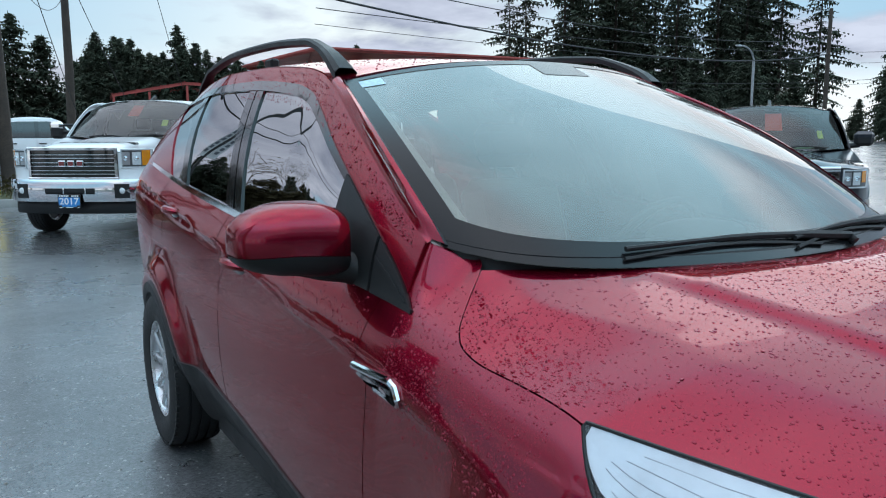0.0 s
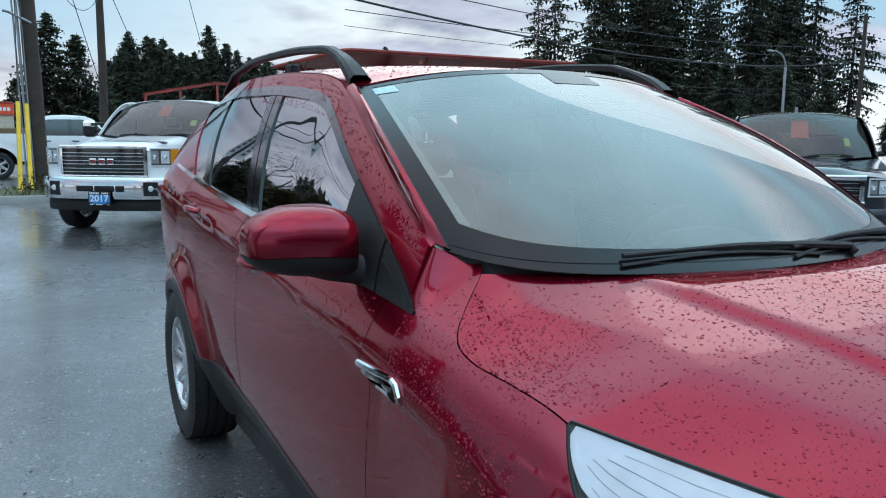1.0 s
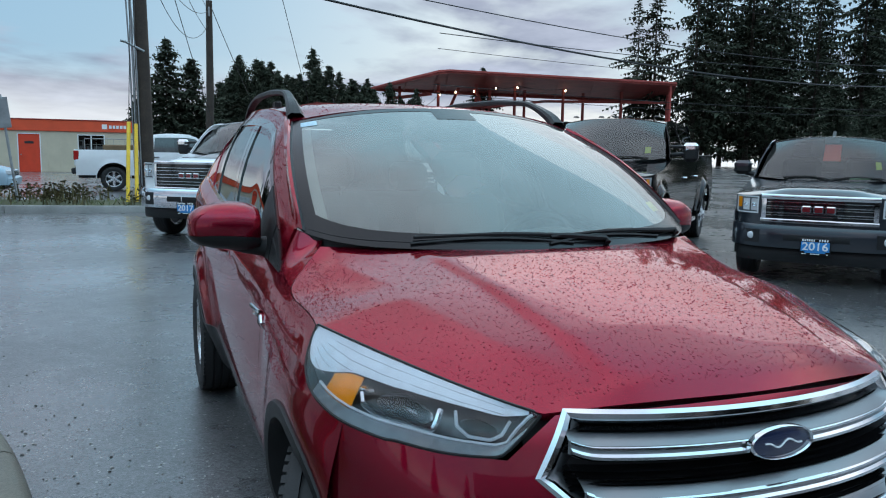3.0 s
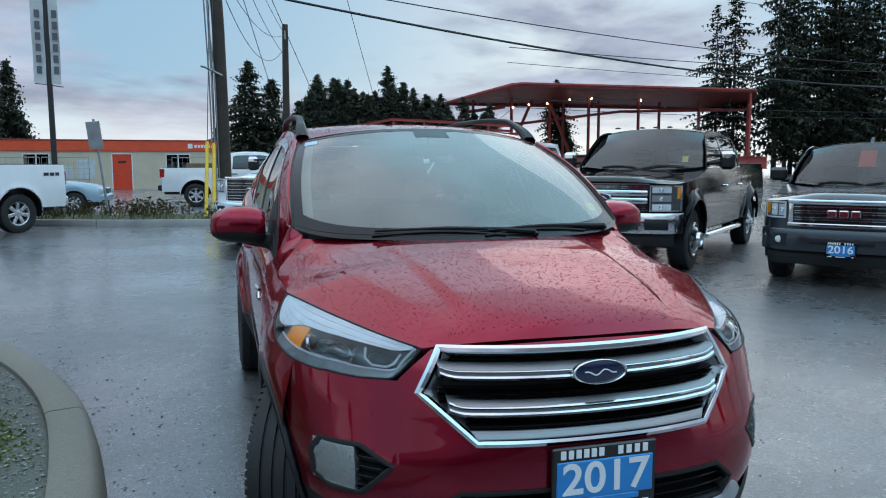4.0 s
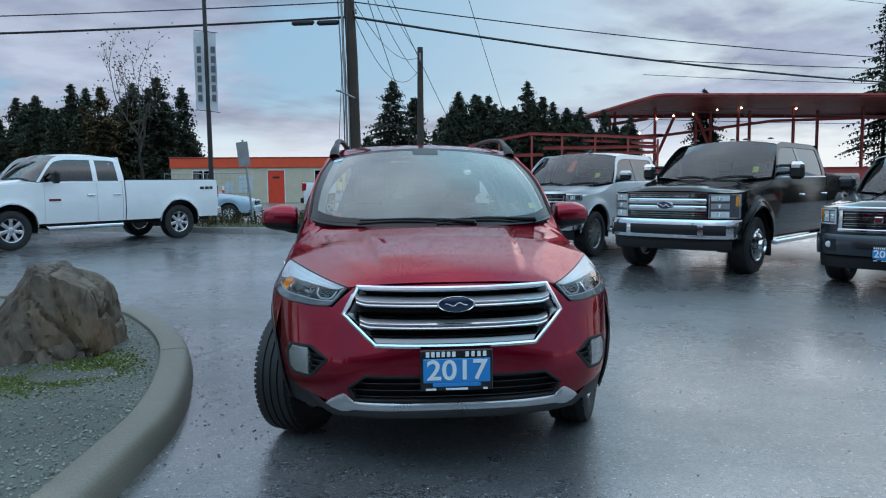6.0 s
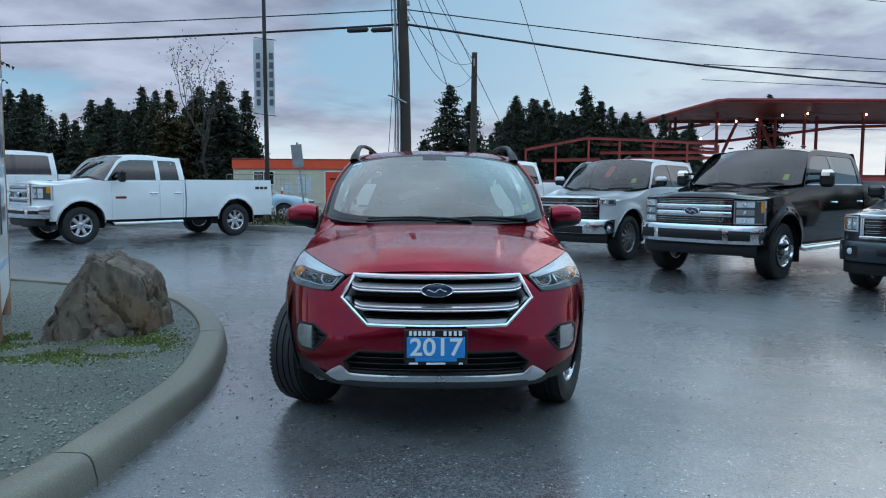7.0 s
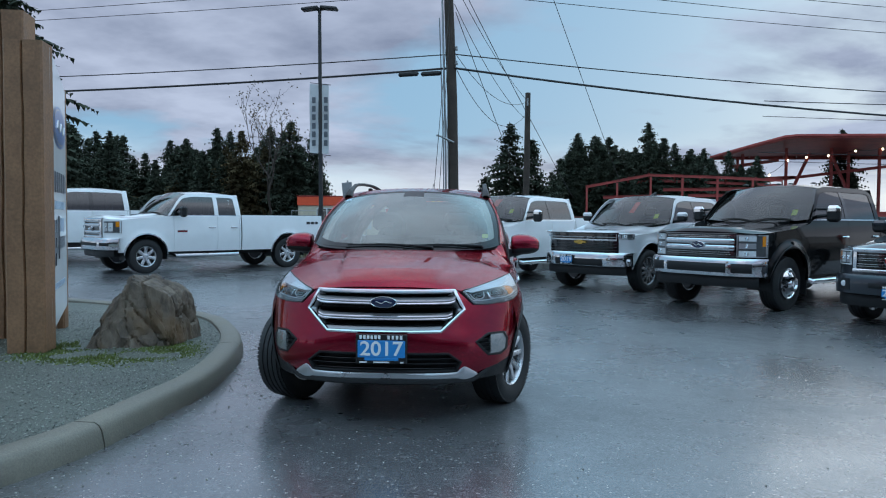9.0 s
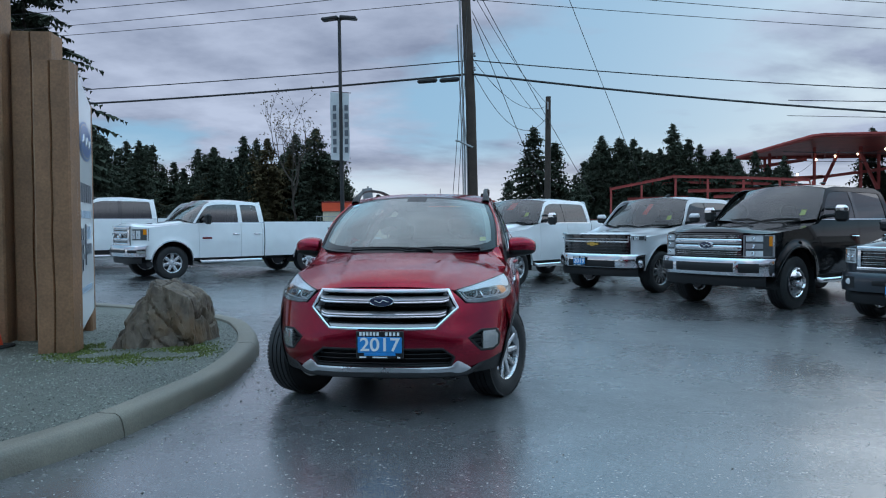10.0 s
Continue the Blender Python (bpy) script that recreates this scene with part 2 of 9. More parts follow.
# ---------------------------------------------------------------- materials
def material(name, colour, rough=0.5, metal=0.0, coat=0.0, var=0.0, scale=8.0, bump=0.0, bscale=60.0, rvar=0.0, spec=0.5, per_piece=0.0, var2=0.0):
    """A surface with variation at a broad and a fine scale, in the thing's own metres."""
    mt = bpy.data.materials.new(name)
    mt.use_nodes = True
    nt = mt.node_tree
    n, l = nt.nodes, nt.links
    b = n["Principled BSDF"]
    b.inputs["Base Color"].default_value = (*colour, 1)
    b.inputs["Roughness"].default_value = rough
    b.inputs["Metallic"].default_value = metal
    b.inputs["Specular IOR Level"].default_value = spec
    b.inputs["Coat Weight"].default_value = coat
    b.inputs["Coat Roughness"].default_value = 0.03
    tc = n.new("ShaderNodeTexCoord")
    last = None
    if var or rvar:
        t = n.new("ShaderNodeTexNoise")
        t.inputs["Scale"].default_value, t.inputs["Detail"].default_value, t.inputs["Roughness"].default_value = scale, 8.0, 0.6
        l.new(tc.outputs["Object"], t.inputs["Vector"])
        if var:
            r = n.new("ShaderNodeMapRange")
            r.inputs["From Min"].default_value, r.inputs["From Max"].default_value = 0.3, 0.7
            r.inputs["To Min"].default_value, r.inputs["To Max"].default_value = 1 - var, 1 + var
            l.new(t.outputs["Fac"], r.inputs["Value"])
            mul = n.new("ShaderNodeVectorMath"); mul.operation = "SCALE"
            mul.inputs[0].default_value = colour
            l.new(r.outputs[0], mul.inputs["Scale"])
            last = mul.outputs[0]
        if rvar:
            r = n.new("ShaderNodeMapRange")
            r.inputs["From Min"].default_value, r.inputs["From Max"].default_value = 0.3, 0.7
            r.inputs["To Min"].default_value, r.inputs["To Max"].default_value = max(rough - rvar, 0.02), min(rough + rvar, 1)
            l.new(t.outputs["Fac"], r.inputs["Value"])
            l.new(r.outputs[0], b.inputs["Roughness"])
    if var2:
        t2 = n.new("ShaderNodeTexNoise")
        t2.inputs["Scale"].default_value, t2.inputs["Detail"].default_value = bscale, 4.0
        l.new(tc.outputs["Object"], t2.inputs["Vector"])
        r2 = n.new("ShaderNodeMapRange")
        r2.inputs["From Min"].default_value, r2.inputs["From Max"].default_value = 0.3, 0.7
        r2.inputs["To Min"].default_value, r2.inputs["To Max"].default_value = 1 - var2, 1 + var2
        l.new(t2.outputs["Fac"], r2.inputs["Value"])
        mul2 = n.new("ShaderNodeVectorMath"); mul2.operation = "SCALE"
        if last is None:
            mul2.inputs[0].default_value = colour
        else:
            l.new(last, mul2.inputs[0])
        l.new(r2.outputs[0], mul2.inputs["Scale"])
        last = mul2.outputs[0]
    if per_piece:
        g = n.new("ShaderNodeNewGeometry")
        o = n.new("ShaderNodeObjectInfo")
        s = n.new("ShaderNodeMath"); s.operation = "ADD"
        l.new(g.outputs["Random Per Island"], s.inputs[0])
        l.new(o.outputs["Random"], s.inputs[1])
        fr = n.new("ShaderNodeMath"); fr.operation = "FRACT"
        l.new(s.outputs[0], fr.inputs[0])
        r3 = n.new("ShaderNodeMapRange")
        r3.inputs["To Min"].default_value, r3.inputs["To Max"].default_value = 1 - per_piece, 1 + per_piece
        l.new(fr.outputs[0], r3.inputs["Value"])
        mul3 = n.new("ShaderNodeVectorMath"); mul3.operation = "SCALE"
        if last is None:
            mul3.inputs[0].default_value = colour
        else:
            l.new(last, mul3.inputs[0])
        l.new(r3.outputs[0], mul3.inputs["Scale"])
        last = mul3.outputs[0]
    if last is not None:
        l.new(last, b.inputs["Base Color"])
    if bump:
        t3 = n.new("ShaderNodeTexNoise")
        t3.inputs["Scale"].default_value, t3.inputs["Detail"].default_value = bscale, 5.0
        l.new(tc.outputs["Object"], t3.inputs["Vector"])
        bp = n.new("ShaderNodeBump")
        bp.inputs["Strength"].default_value, bp.inputs["Distance"].default_value = bump, 0.01
        l.new(t3.outputs["Fac"], bp.inputs["Height"])
        l.new(bp.outputs[0], b.inputs["Normal"])
    return mt


def pane(name, tint, gloss=1.0, rough=0.0, ior=1.75, haze=0.0):
    """Thin glass: what is behind it, tinted, a pale haze for damp and for painted-in brightness, and the reflection on
    its front.
    """
    mt = bpy.data.materials.new(name)
    mt.use_nodes = True
    n, l = mt.node_tree.nodes, mt.node_tree.links
    n.clear()
    out = n.new("ShaderNodeOutputMaterial")
    mix = n.new("ShaderNodeMixShader")
    tr = n.new("ShaderNodeBsdfTransparent"); tr.inputs[0].default_value = (*tint, 1)
    gl = n.new("ShaderNodeBsdfGlossy"); gl.inputs["Roughness"].default_value = rough
    gl.inputs[0].default_value = (gloss, gloss, gloss, 1)
    fr = n.new("ShaderNodeFresnel"); fr.inputs["IOR"].default_value = ior
    l.new(fr.outputs[0], mix.inputs[0])
    if haze:
        # pale diffuse colour: partly damp, partly brightness painted onto the glass
        df = n.new("ShaderNodeBsdfDiffuse"); df.inputs[0].default_value = (0.62, 0.63, 0.56, 1)
        mf = n.new("ShaderNodeMixShader")
        tc = n.new("ShaderNodeTexCoord")
        t = n.new("ShaderNodeTexNoise"); t.inputs["Scale"].default_value = 3.0
        l.new(tc.outputs["Object"], t.inputs["Vector"])
        r = n.new("ShaderNodeMapRange")
        r.inputs["From Min"].default_value, r.inputs["From Max"].default_value = 0.3, 0.7
        r.inputs["To Min"].default_value, r.inputs["To Max"].default_value = haze * 0.7, haze * 1.3
        l.new(t.outputs["Fac"], r.inputs["Value"])
        l.new(r.outputs[0], mf.inputs[0])
        l.new(tr.outputs[0], mf.inputs[1])
        l.new(df.outputs[0], mf.inputs[2])
        l.new(mf.outputs[0], mix.inputs[1])
    else:
        l.new(tr.outputs[0], mix.inputs[1])
    l.new(gl.outputs[0], mix.inputs[2])
    l.new(mix.outputs[0], out.inputs[0])
    return mt


def wet_asphalt():
    mt = bpy.data.materials.new("wet asphalt")
    mt.use_nodes = True
    n, l = mt.node_tree.nodes, mt.node_tree.links
    b = n["Principled BSDF"]
    tc = n.new("ShaderNodeTexCoord")

    def tex(scale, detail=4.0, rough=0.5):
        t = n.new("ShaderNodeTexNoise")
        t.inputs["Scale"].default_value, t.inputs["Detail"].default_value, t.inputs["Roughness"].default_value = scale, detail, rough
        l.new(tc.outputs["Object"], t.inputs["Vector"])
        return t.outputs["Fac"]

    def span(v, a, b2, c, d):
        r = n.new("ShaderNodeMapRange")
        r.inputs["From Min"].default_value, r.inputs["From Max"].default_value = a, b2
        r.inputs["To Min"].default_value, r.inputs["To Max"].default_value = c, d
        l.new(v, r.inputs["Value"])
        return r.outputs[0]

    def arith(op, a, b2):
        m = n.new("ShaderNodeMath"); m.operation = op
        for i, s in enumerate((a, b2)):
            if isinstance(s, (int, float)):
                m.inputs[i].default_value = s
            else:
                l.new(s, m.inputs[i])
        return m.outputs[0]

    wet = span(tex(0.33, 3.0, 0.45), 0.40, 0.58, 0.0, 1.0)
    grit = n.new("ShaderNodeTexVoronoi"); grit.inputs["Scale"].default_value = 95.0
    l.new(tc.outputs["Object"], grit.inputs["Vector"])
    stone = n.new("ShaderNodeValToRGB")
    stone.color_ramp.elements[0].position, stone.color_ramp.elements[0].color = 0.0, (0.045, 0.045, 0.047, 1)
    stone.color_ramp.elements[1].position, stone.color_ramp.elements[1].color = 1.0, (0.145, 0.146, 0.152, 1)
    rnd = n.new("ShaderNodeSeparateColor")
    l.new(grit.outputs["Color"], rnd.inputs[0])
    l.new(rnd.outputs[0], stone.inputs[0])
    # a few pale chips of stone
    pale = span(rnd.outputs[1], 0.985, 0.990, 0.0, 1.0)
    mixc = n.new("ShaderNodeMixRGB"); mixc.inputs[2].default_value = (0.36, 0.35, 0.33, 1)
    l.new(pale, mixc.inputs[0]); l.new(stone.outputs[0], mixc.inputs[1])
    dry = n.new("ShaderNodeVectorMath"); dry.operation = "SCALE"
    l.new(mixc.outputs[0], dry.inputs[0])
    l.new(span(tex(1.1, 5.0), 0.3, 0.7, 0.75, 1.3), dry.inputs["Scale"])
    l.new(dry.outputs[0], b.inputs["Base Color"])
    rough = arith("ADD", span(wet, 0, 1, 0.32, 0.22), span(tex(5.0, 6.0), 0.3, 0.7, -0.05, 0.07))
    l.new(rough, b.inputs["Roughness"])
    b.inputs["IOR"].default_value = 1.6
    l.new(span(wet, 0, 1, 0.45, 0.95), b.inputs["Coat Weight"])
    b.inputs["Coat Roughness"].default_value, b.inputs["Coat IOR"].default_value = 0.20, 1.40
    h = arith("ADD", arith("MULTIPLY", grit.outputs["Distance"], 0.8), tex(220.0, 3.0))
    bp = n.new("ShaderNodeBump")
    bp.inputs["Distance"].default_value = 0.004
    l.new(span(wet, 0, 1, 0.32, 0.12), bp.inputs["Strength"])
    l.new(h, bp.inputs["Height"])
    l.new(bp.outputs[0], b.inputs["Normal"])
    return mt


ASPHALT = wet_asphalt()
RED = material("crimson car paint", (0.265, 0.0045, 0.025), 0.25, 0.86, 0.90, 0.08, 900.0, rvar=0.03)
RED.node_tree.nodes["Principled BSDF"].inputs["Coat IOR"].default_value = 1.45
RED.node_tree.nodes["Principled BSDF"].inputs["Specular Tint"].default_value = (0.75, 0.14, 0.20, 1)
WHITE = material("white car paint", (0.84, 0.85, 0.86), 0.35, 0.0, 1.0, 0.03, 3.0, rvar=0.05)
SILVER = material("silver car paint", (0.60, 0.61, 0.63), 0.34, 0.2, 1.0, 0.04, 600.0)
BLACKP = material("black car paint", (0.005, 0.0055, 0.006), 0.06, 0.0, 0.0, 0.1, 3.0, spec=0.26)
SLATE = material("slate blue car paint", (0.020, 0.025, 0.034), 0.32, 0.4, 1.0, 0.06, 600.0)
PALEBLUE = material("pale blue car paint", (0.38, 0.52, 0.62), 0.32, 0.2, 1.0, 0.04, 3.0)
PLASTIC = material("black plastic", (0.016, 0.016, 0.017), 0.48, 0, 0, 0.15, 5.0, 0.15, 400.0, 0.08, spec=0.3)
GLOSSBLACK = material("gloss black trim", (0.008, 0.008, 0.009), 0.12, 0, 0.6, 0.1, 5.0)
RUBBER = material("tyre rubber", (0.014, 0.014, 0.015), 0.62, 0, 0, 0.25, 9.0, 0.2, 120.0, 0.1)
CHROME = material("chrome", (0.72, 0.73, 0.75), 0.10, 1.0, 0, 0.04, 6.0, rvar=0.05)
SATIN = material("satin silver plastic", (0.55, 0.56, 0.58), 0.30, 0.85, 0, 0.05, 6.0, rvar=0.05)
ALLOY = material("alloy wheel", (0.58, 0.59, 0.61), 0.28, 0.8, 0.2, 0.06, 10.0, rvar=0.05)
DARKALLOY = material("dark alloy", (0.05, 0.05, 0.055), 0.3, 0.7, 0.3, 0.06, 10.0)
GLASS = pane("windscreen glass", (0.45, 0.50, 0.45), ior=1.75, haze=0.21)
TRUCKGLASS = pane("truck windscreen glass", (0.40, 0.48, 0.47), ior=1.65, haze=0.03)
TINT = pane("tinted glass", (0.06, 0.07, 0.075), ior=1.8)
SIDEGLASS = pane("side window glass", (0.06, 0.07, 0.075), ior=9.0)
LENS = pane("clear lamp lens", (0.95, 0.96, 0.97), ior=1.45)
AMBER = material("amber lens", (0.75, 0.25, 0.01), 0.15, 0, 0.8, 0.08, 30.0)
REDLENS = material("red lens", (0.4, 0.01, 0.01), 0.15, 0, 0.8, 0.08, 30.0)
CABIN = material("dark cabin plastic", (0.03, 0.031, 0.033), 0.6, 0, 0, 0.15, 12.0, 0.1, 300.0)
CLOTH = material("grey seat cloth", (0.10, 0.10, 0.105), 0.85, 0, 0, 0.15, 30.0, 0.2, 500.0)
PLATEBLUE = material("blue plate face", (0.03, 0.24, 0.60), 0.35, 0, 0.3, 0.05, 20.0)
LETTER = material("white lettering", (0.82, 0.83, 0.84), 0.4, 0, 0, 0.03, 30.0)
OVALBLUE = material("dark blue enamel", (0.012, 0.02, 0.06), 0.15, 0, 1.0, 0.08, 40.0)
FRIT = material("printed black glass border", (0.006, 0.006, 0.007), 0.2, 0, 0, 0.1, 5.0, spec=0.28)
GRILLESATIN = material("satin grey grille", (0.26, 0.265, 0.275), 0.34, 0.85, 0, 0.06, 6.0, rvar=0.05)
LAMPHOUSE = material("lamp housing", (0.10, 0.105, 0.11), 0.28, 0.4, 0.2, 0.15, 20.0)
FROSTED = material("frosted lamp white", (0.60, 0.63, 0.67), 0.34, 0.1, 0.35, 0.08, 30.0, 0.1, 90.0)
FLUTE = material("moulded lamp flute", (0.36, 0.38, 0.41), 0.30, 0.1, 0.35, 0.1, 40.0)
LAMPGREY = material("grey lamp band", (0.22, 0.24, 0.25), 0.18, 0.3, 0.6, 0.15, 40.0)
LAMPBOWL = material("lamp reflector", (0.22, 0.23, 0.24), 0.14, 0.9, 0, 0.15, 40.0)
BEAD = material("rain bead on red paint", (0.27, 0.018, 0.04), 0.07, 0.55, 0.0, 0.1, 40.0, spec=0.5)

# ---------------------------------------------------------------- ground
g = Geo()
g.box(-2500, -2500, -0.4, 2500, 2500, 0)
ground = solid("ground", g, ASPHALT, "wet dark asphalt lot with damp sheen", "ground", kind="structure", smooth=0)

# ---------------------------------------------------------------- wheels and plates
def wheel_meshes(r, w, rim, spokes, twin, face, dark=None, deep=0.0):
    """Tyre, rim and disc round the x axis, the outer face towards +x."""
    h = w / 2
    ty = Geo()
    prof = [(-h * 0.86, rim), (-h * 0.98, rim + 0.25 * (r - rim)), (-h, rim + 0.5 * (r - rim)), (-h * 0.93, r - 0.03), (-h * 0.80, r - 0.006)]
    for k in range(4):
        a = -h * 0.72 + k * h * 0.48 * 0.78
        prof += [(a - h * 0.05, r), (a - h * 0.04, r - 0.009), (a + h * 0.04, r - 0.009), (a + h * 0.05, r)]
    prof += [(h * 0.80, r - 0.006), (h * 0.93, r - 0.03), (h, rim + 0.5 * (r - rim)), (h * 0.98, rim + 0.25 * (r - rim)), (h * 0.86, rim)]
    ty.lathe(prof, 48)
    # shoulder blocks of the tread
    for k in range(72):
        t = 2 * math.pi * k / 72
        m = Matrix.Rotation(t, 4, "X")
        for s in (-1, 1):
            ty.box(s * h * 0.80 - 0.012, -0.010, r - 0.020, s * h * 0.80 + 0.012, 0.010, r - 0.0058, m=m)
    rg = Geo()
    o = h * 0.80
    rg.lathe([(-h * 0.8, rim * 0.98), (-h * 0.8, rim * 0.93), (o * 0.3, rim * 0.90), (o - 0.012, rim * 0.93), (o, rim * 0.965), (o + 0.004, rim * 1.0), (o - 0.008, rim * 1.015)], 48)
    n = spokes
    for k in range(n):
        for d in ((-1, 1) if twin else (0,)):
            t = 2 * math.pi * k / n + d * twin
            m = Matrix.Rotation(t, 4, "X")
            wi, wo = (0.022, 0.020) if twin else (0.030, 0.034)
            wi, wo = wi * rim / 0.22, wo * rim / 0.22
            a0, a1 = 0.035, rim * 0.95
            v = []
            for a, hw, x in ((a0, wi, o - 0.028 - deep), (rim * 0.5, (wi + wo) / 2, o - 0.016 - deep * 0.6), (a1, wo, o - 0.008)):
                lean = -d * a * 0.10
                v += [(x - 0.03, lean - hw, a), (x - 0.006, lean - hw, a), (x, lean - hw * 0.6, a), (x, lean + hw * 0.6, a), (x - 0.006, lean + hw, a), (x - 0.03, lean + hw, a)]
            f = []
            for q in range(2):
                f += [(q * 6 + i, q * 6 + (i + 1) % 6, q * 6 + 6 + (i + 1) % 6, q * 6 + 6 + i) for i in range(6)]
            rg.add(v, f, m)
    rg.lathe([(o - 0.05 - deep, 0.075), (o - 0.022 - deep, 0.07), (o - 0.016 - deep, 0.05), (o - 0.012 - deep, 0.032), (o - 0.010 - deep, 0.0)], 24)
    hub = Geo()
    hub.lathe([(-h * 0.5, 0.0), (-h * 0.5, rim * 0.9), (-h * 0.45, rim * 0.9), (-h * 0.1, rim * 0.72), (0.0, rim * 0.72), (0.005, 0.09), (0.03, 0.08), (0.03, 0.0)], 32)
    for k in range(5):
        t = 2 * math.pi * (k + 0.5) / 5
        hub.lathe([(0.0, 0.011), (o - 0.022 - deep, 0.011), (o - 0.018 - deep, 0.007), (o - 0.018 - deep, 0.0)], 8, m=Matrix.Translation((0, 0.052 * math.cos(t), 0.052 * math.sin(t))))
    return hub.mesh("wheel"), ty.mesh("tyre", 25), rg.mesh("rim"), face


def put_wheels(parent, meshes, spots, metal):
    hub, ty, rg, _ = meshes
    for x, y, r, steer in spots:
        m = Matrix.Translation((x, y, r)) @ Matrix.Rotation(radians(steer) + (math.pi if x < 0 else 0), 4, "Z")
        w = part("wheel", hub, DARKALLOY, parent, "wheel with brake disc behind the spokes", m=m)
        part("tyre", ty, RUBBER, w, "black rubber tyre with grooved tread")
        part("rim", rg, metal, w, "spoked alloy rim")


def number_plate(parent, year, m, w=0.305):
    """A dealer's plate: black frame, blue face, the year in white; the rest of the writing as bars."""
    k = w / 0.305
    g = Geo()
    g.box(-0.158 * k, -0.008, -0.096 * k, 0.158 * k, 0.006, 0.084 * k, 0.004)
    p = part("number_plate", g, GLOSSBLACK, parent, "black dealer plate frame with blue year plate", m=m)
    g = Geo()
    g.box(-0.146 * k, -0.012, -0.060 * k, 0.146 * k, -0.006, 0.046 * k, 0.003)
    g.box(-0.105 * k, -0.012, -0.078 * k, 0.105 * k, -0.0062, -0.060 * k, 0.003)
    part("plate_face", g, PLATEBLUE, p, "bright blue plate face")
    me = lettering(year, 0.122 * k, 0.0012, 0.002 * k)
    xs = [v.co.x for v in me.vertices]
    me.transform(Matrix.Translation((0, -0.0135, -0.008 * k)) @ Matrix.Diagonal((0.265 * k / (max(xs) - min(xs)), 1, 1, 1)))
    part("year", me, LETTER, p, "white year numerals", smooth=0)
    me = Geo().box(-0.0075 * k, -0.011, -0.0115 * k, 0.0075 * k, -0.0085, 0.0115 * k).mesh("print_bar", 0)
    for i in range(6):
        part("print_bar", me, LETTER, p, "white bar of a printed name" if i == 0 else "", 0, Matrix.Translation(((-0.127 + 0.0228 * i) * k, 0, 0.0655 * k)))
    for i in range(4):
        part("print_bar", me, LETTER, p, "", 0, Matrix.Translation(((0.045 + 0.0255 * i) * k, 0, 0.0655 * k)))
    for a, b in ((-0.135, -0.09), (-0.048, 0.048), (0.115, 0.135)):
        part("small_print", Geo().box(a * k, -0.011, -0.092 * k, b * k, -0.0085, -0.083 * k), LETTER, p, "white bar of small print", smooth=0)


# ---------------------------------------------------------------- the crimson crossover
# own axes: x to its left, y to its tail, z up; the nose is at y = 0
S_YF = curve((0.20, 0.20), (0.33, 0.115), (0.45, 0.078), (0.56, 0.070), (0.66, 0.080), (0.80, 0.112), (0.90, 0.150), (0.98, 0.215))
S_M = curve((0.30, 3.0), (0.48, 2.9), (0.70, 2.25), (0.85, 2.1), (1.0, 2.1))
S_KX = curve((0.15, 0.80), (0.22, 0.850), (0.30, 0.880), (0.42, 0.899), (0.60, 0.914), (0.75, 0.919), (0.83, 0.917), (0.88, 0.903), (0.93, 0.877), (0.975, 0.845))
S_RISE = curve((0.0, 0.0), (0.9, 0.0), (1.3, 0.05), (1.45, 0.07), (2.0, 0.106), (2.5, 0.143), (3.3, 0.203), (3.7, 0.245), (4.1, 0.285), (4.6, 0.30))
S_FAN = curve((1.0, 1.0), (1.28, 1.12), (1.36, 1.12), (1.46, 0.48), (5.0, 0.45))
S_LOW = curve((0.0, 0.33), (1.35, 0.33), (2.08, 0.40), (2.66, 0.465), (3.3, 0.49), (4.6, 0.50))
S_TAPER = curve((0.0, 1.0), (3.2, 1.0), (4.0, 0.985), (4.6, 0.93))
AX_F, AX_R, ARCH = 0.92, 3.63, 0.40
S_D = 0.76


def s_side(y, z):
    """Half width of the body at a length and a height."""
    y, z = np.broadcast_arrays(np.asarray(y, float), np.asarray(z, float))
    e = z - S_RISE(y)
    w = np.where(e < 0.975, S_KX(np.minimum(e, 0.975)), 0.845 - S_FAN(y) * (e - 0.975)) * S_TAPER(y)
    # crease through the handles, the hollow below it, and the swelling round the arches
    zl = 0.908 + 0.108 * (y - 1.58)
    on = np.clip((y - 1.15) / 0.35, 0, 1) * np.clip((4.2 - y) / 0.4, 0, 1)
    below = np.clip(zl - z, 0, 1)
    w = w - on * 0.030 * np.where(z < zl, np.minimum(below / 0.022, 1) * np.exp(-(below / 0.24) ** 2), 0)
    for ax in (AX_F, AX_R):
        r = np.hypot(y - ax, z - 0.35)
        w = w + (0.018 if ax == AX_F else 0.050) * np.exp(-((r - 0.43) / 0.075) ** 2) * (z < 0.9)
    d = np.clip((S_D - (y - S_YF(z))) / S_D, 0, 1)
    w = w * np.maximum(1 - d**2, 0) ** (1 / S_M(z))
    q = np.clip((y - 4.17) / 0.36, 0, 1)
    return w * np.maximum(1 - q**2.6, 0) ** 0.42


def s_nose(x, z):
    """The length at which the nose stands, at a width and a height."""
    w = S_KX(np.minimum(z, 0.975))
    return S_YF(z) + S_D * (1 - np.sqrt(np.maximum(1 - (np.abs(x) / w) ** S_M(z), 0)))


def s_arch(y, rad=ARCH):
    """Lower edge of the painted side: the sill, and over it the two arches."""
    z = np.array(S_LOW(y), float)
    for ax in (AX_F, AX_R):
        z = np.maximum(z, 0.35 + np.sqrt(np.maximum(rad**2 - (y - ax) ** 2, 0)))
    return z


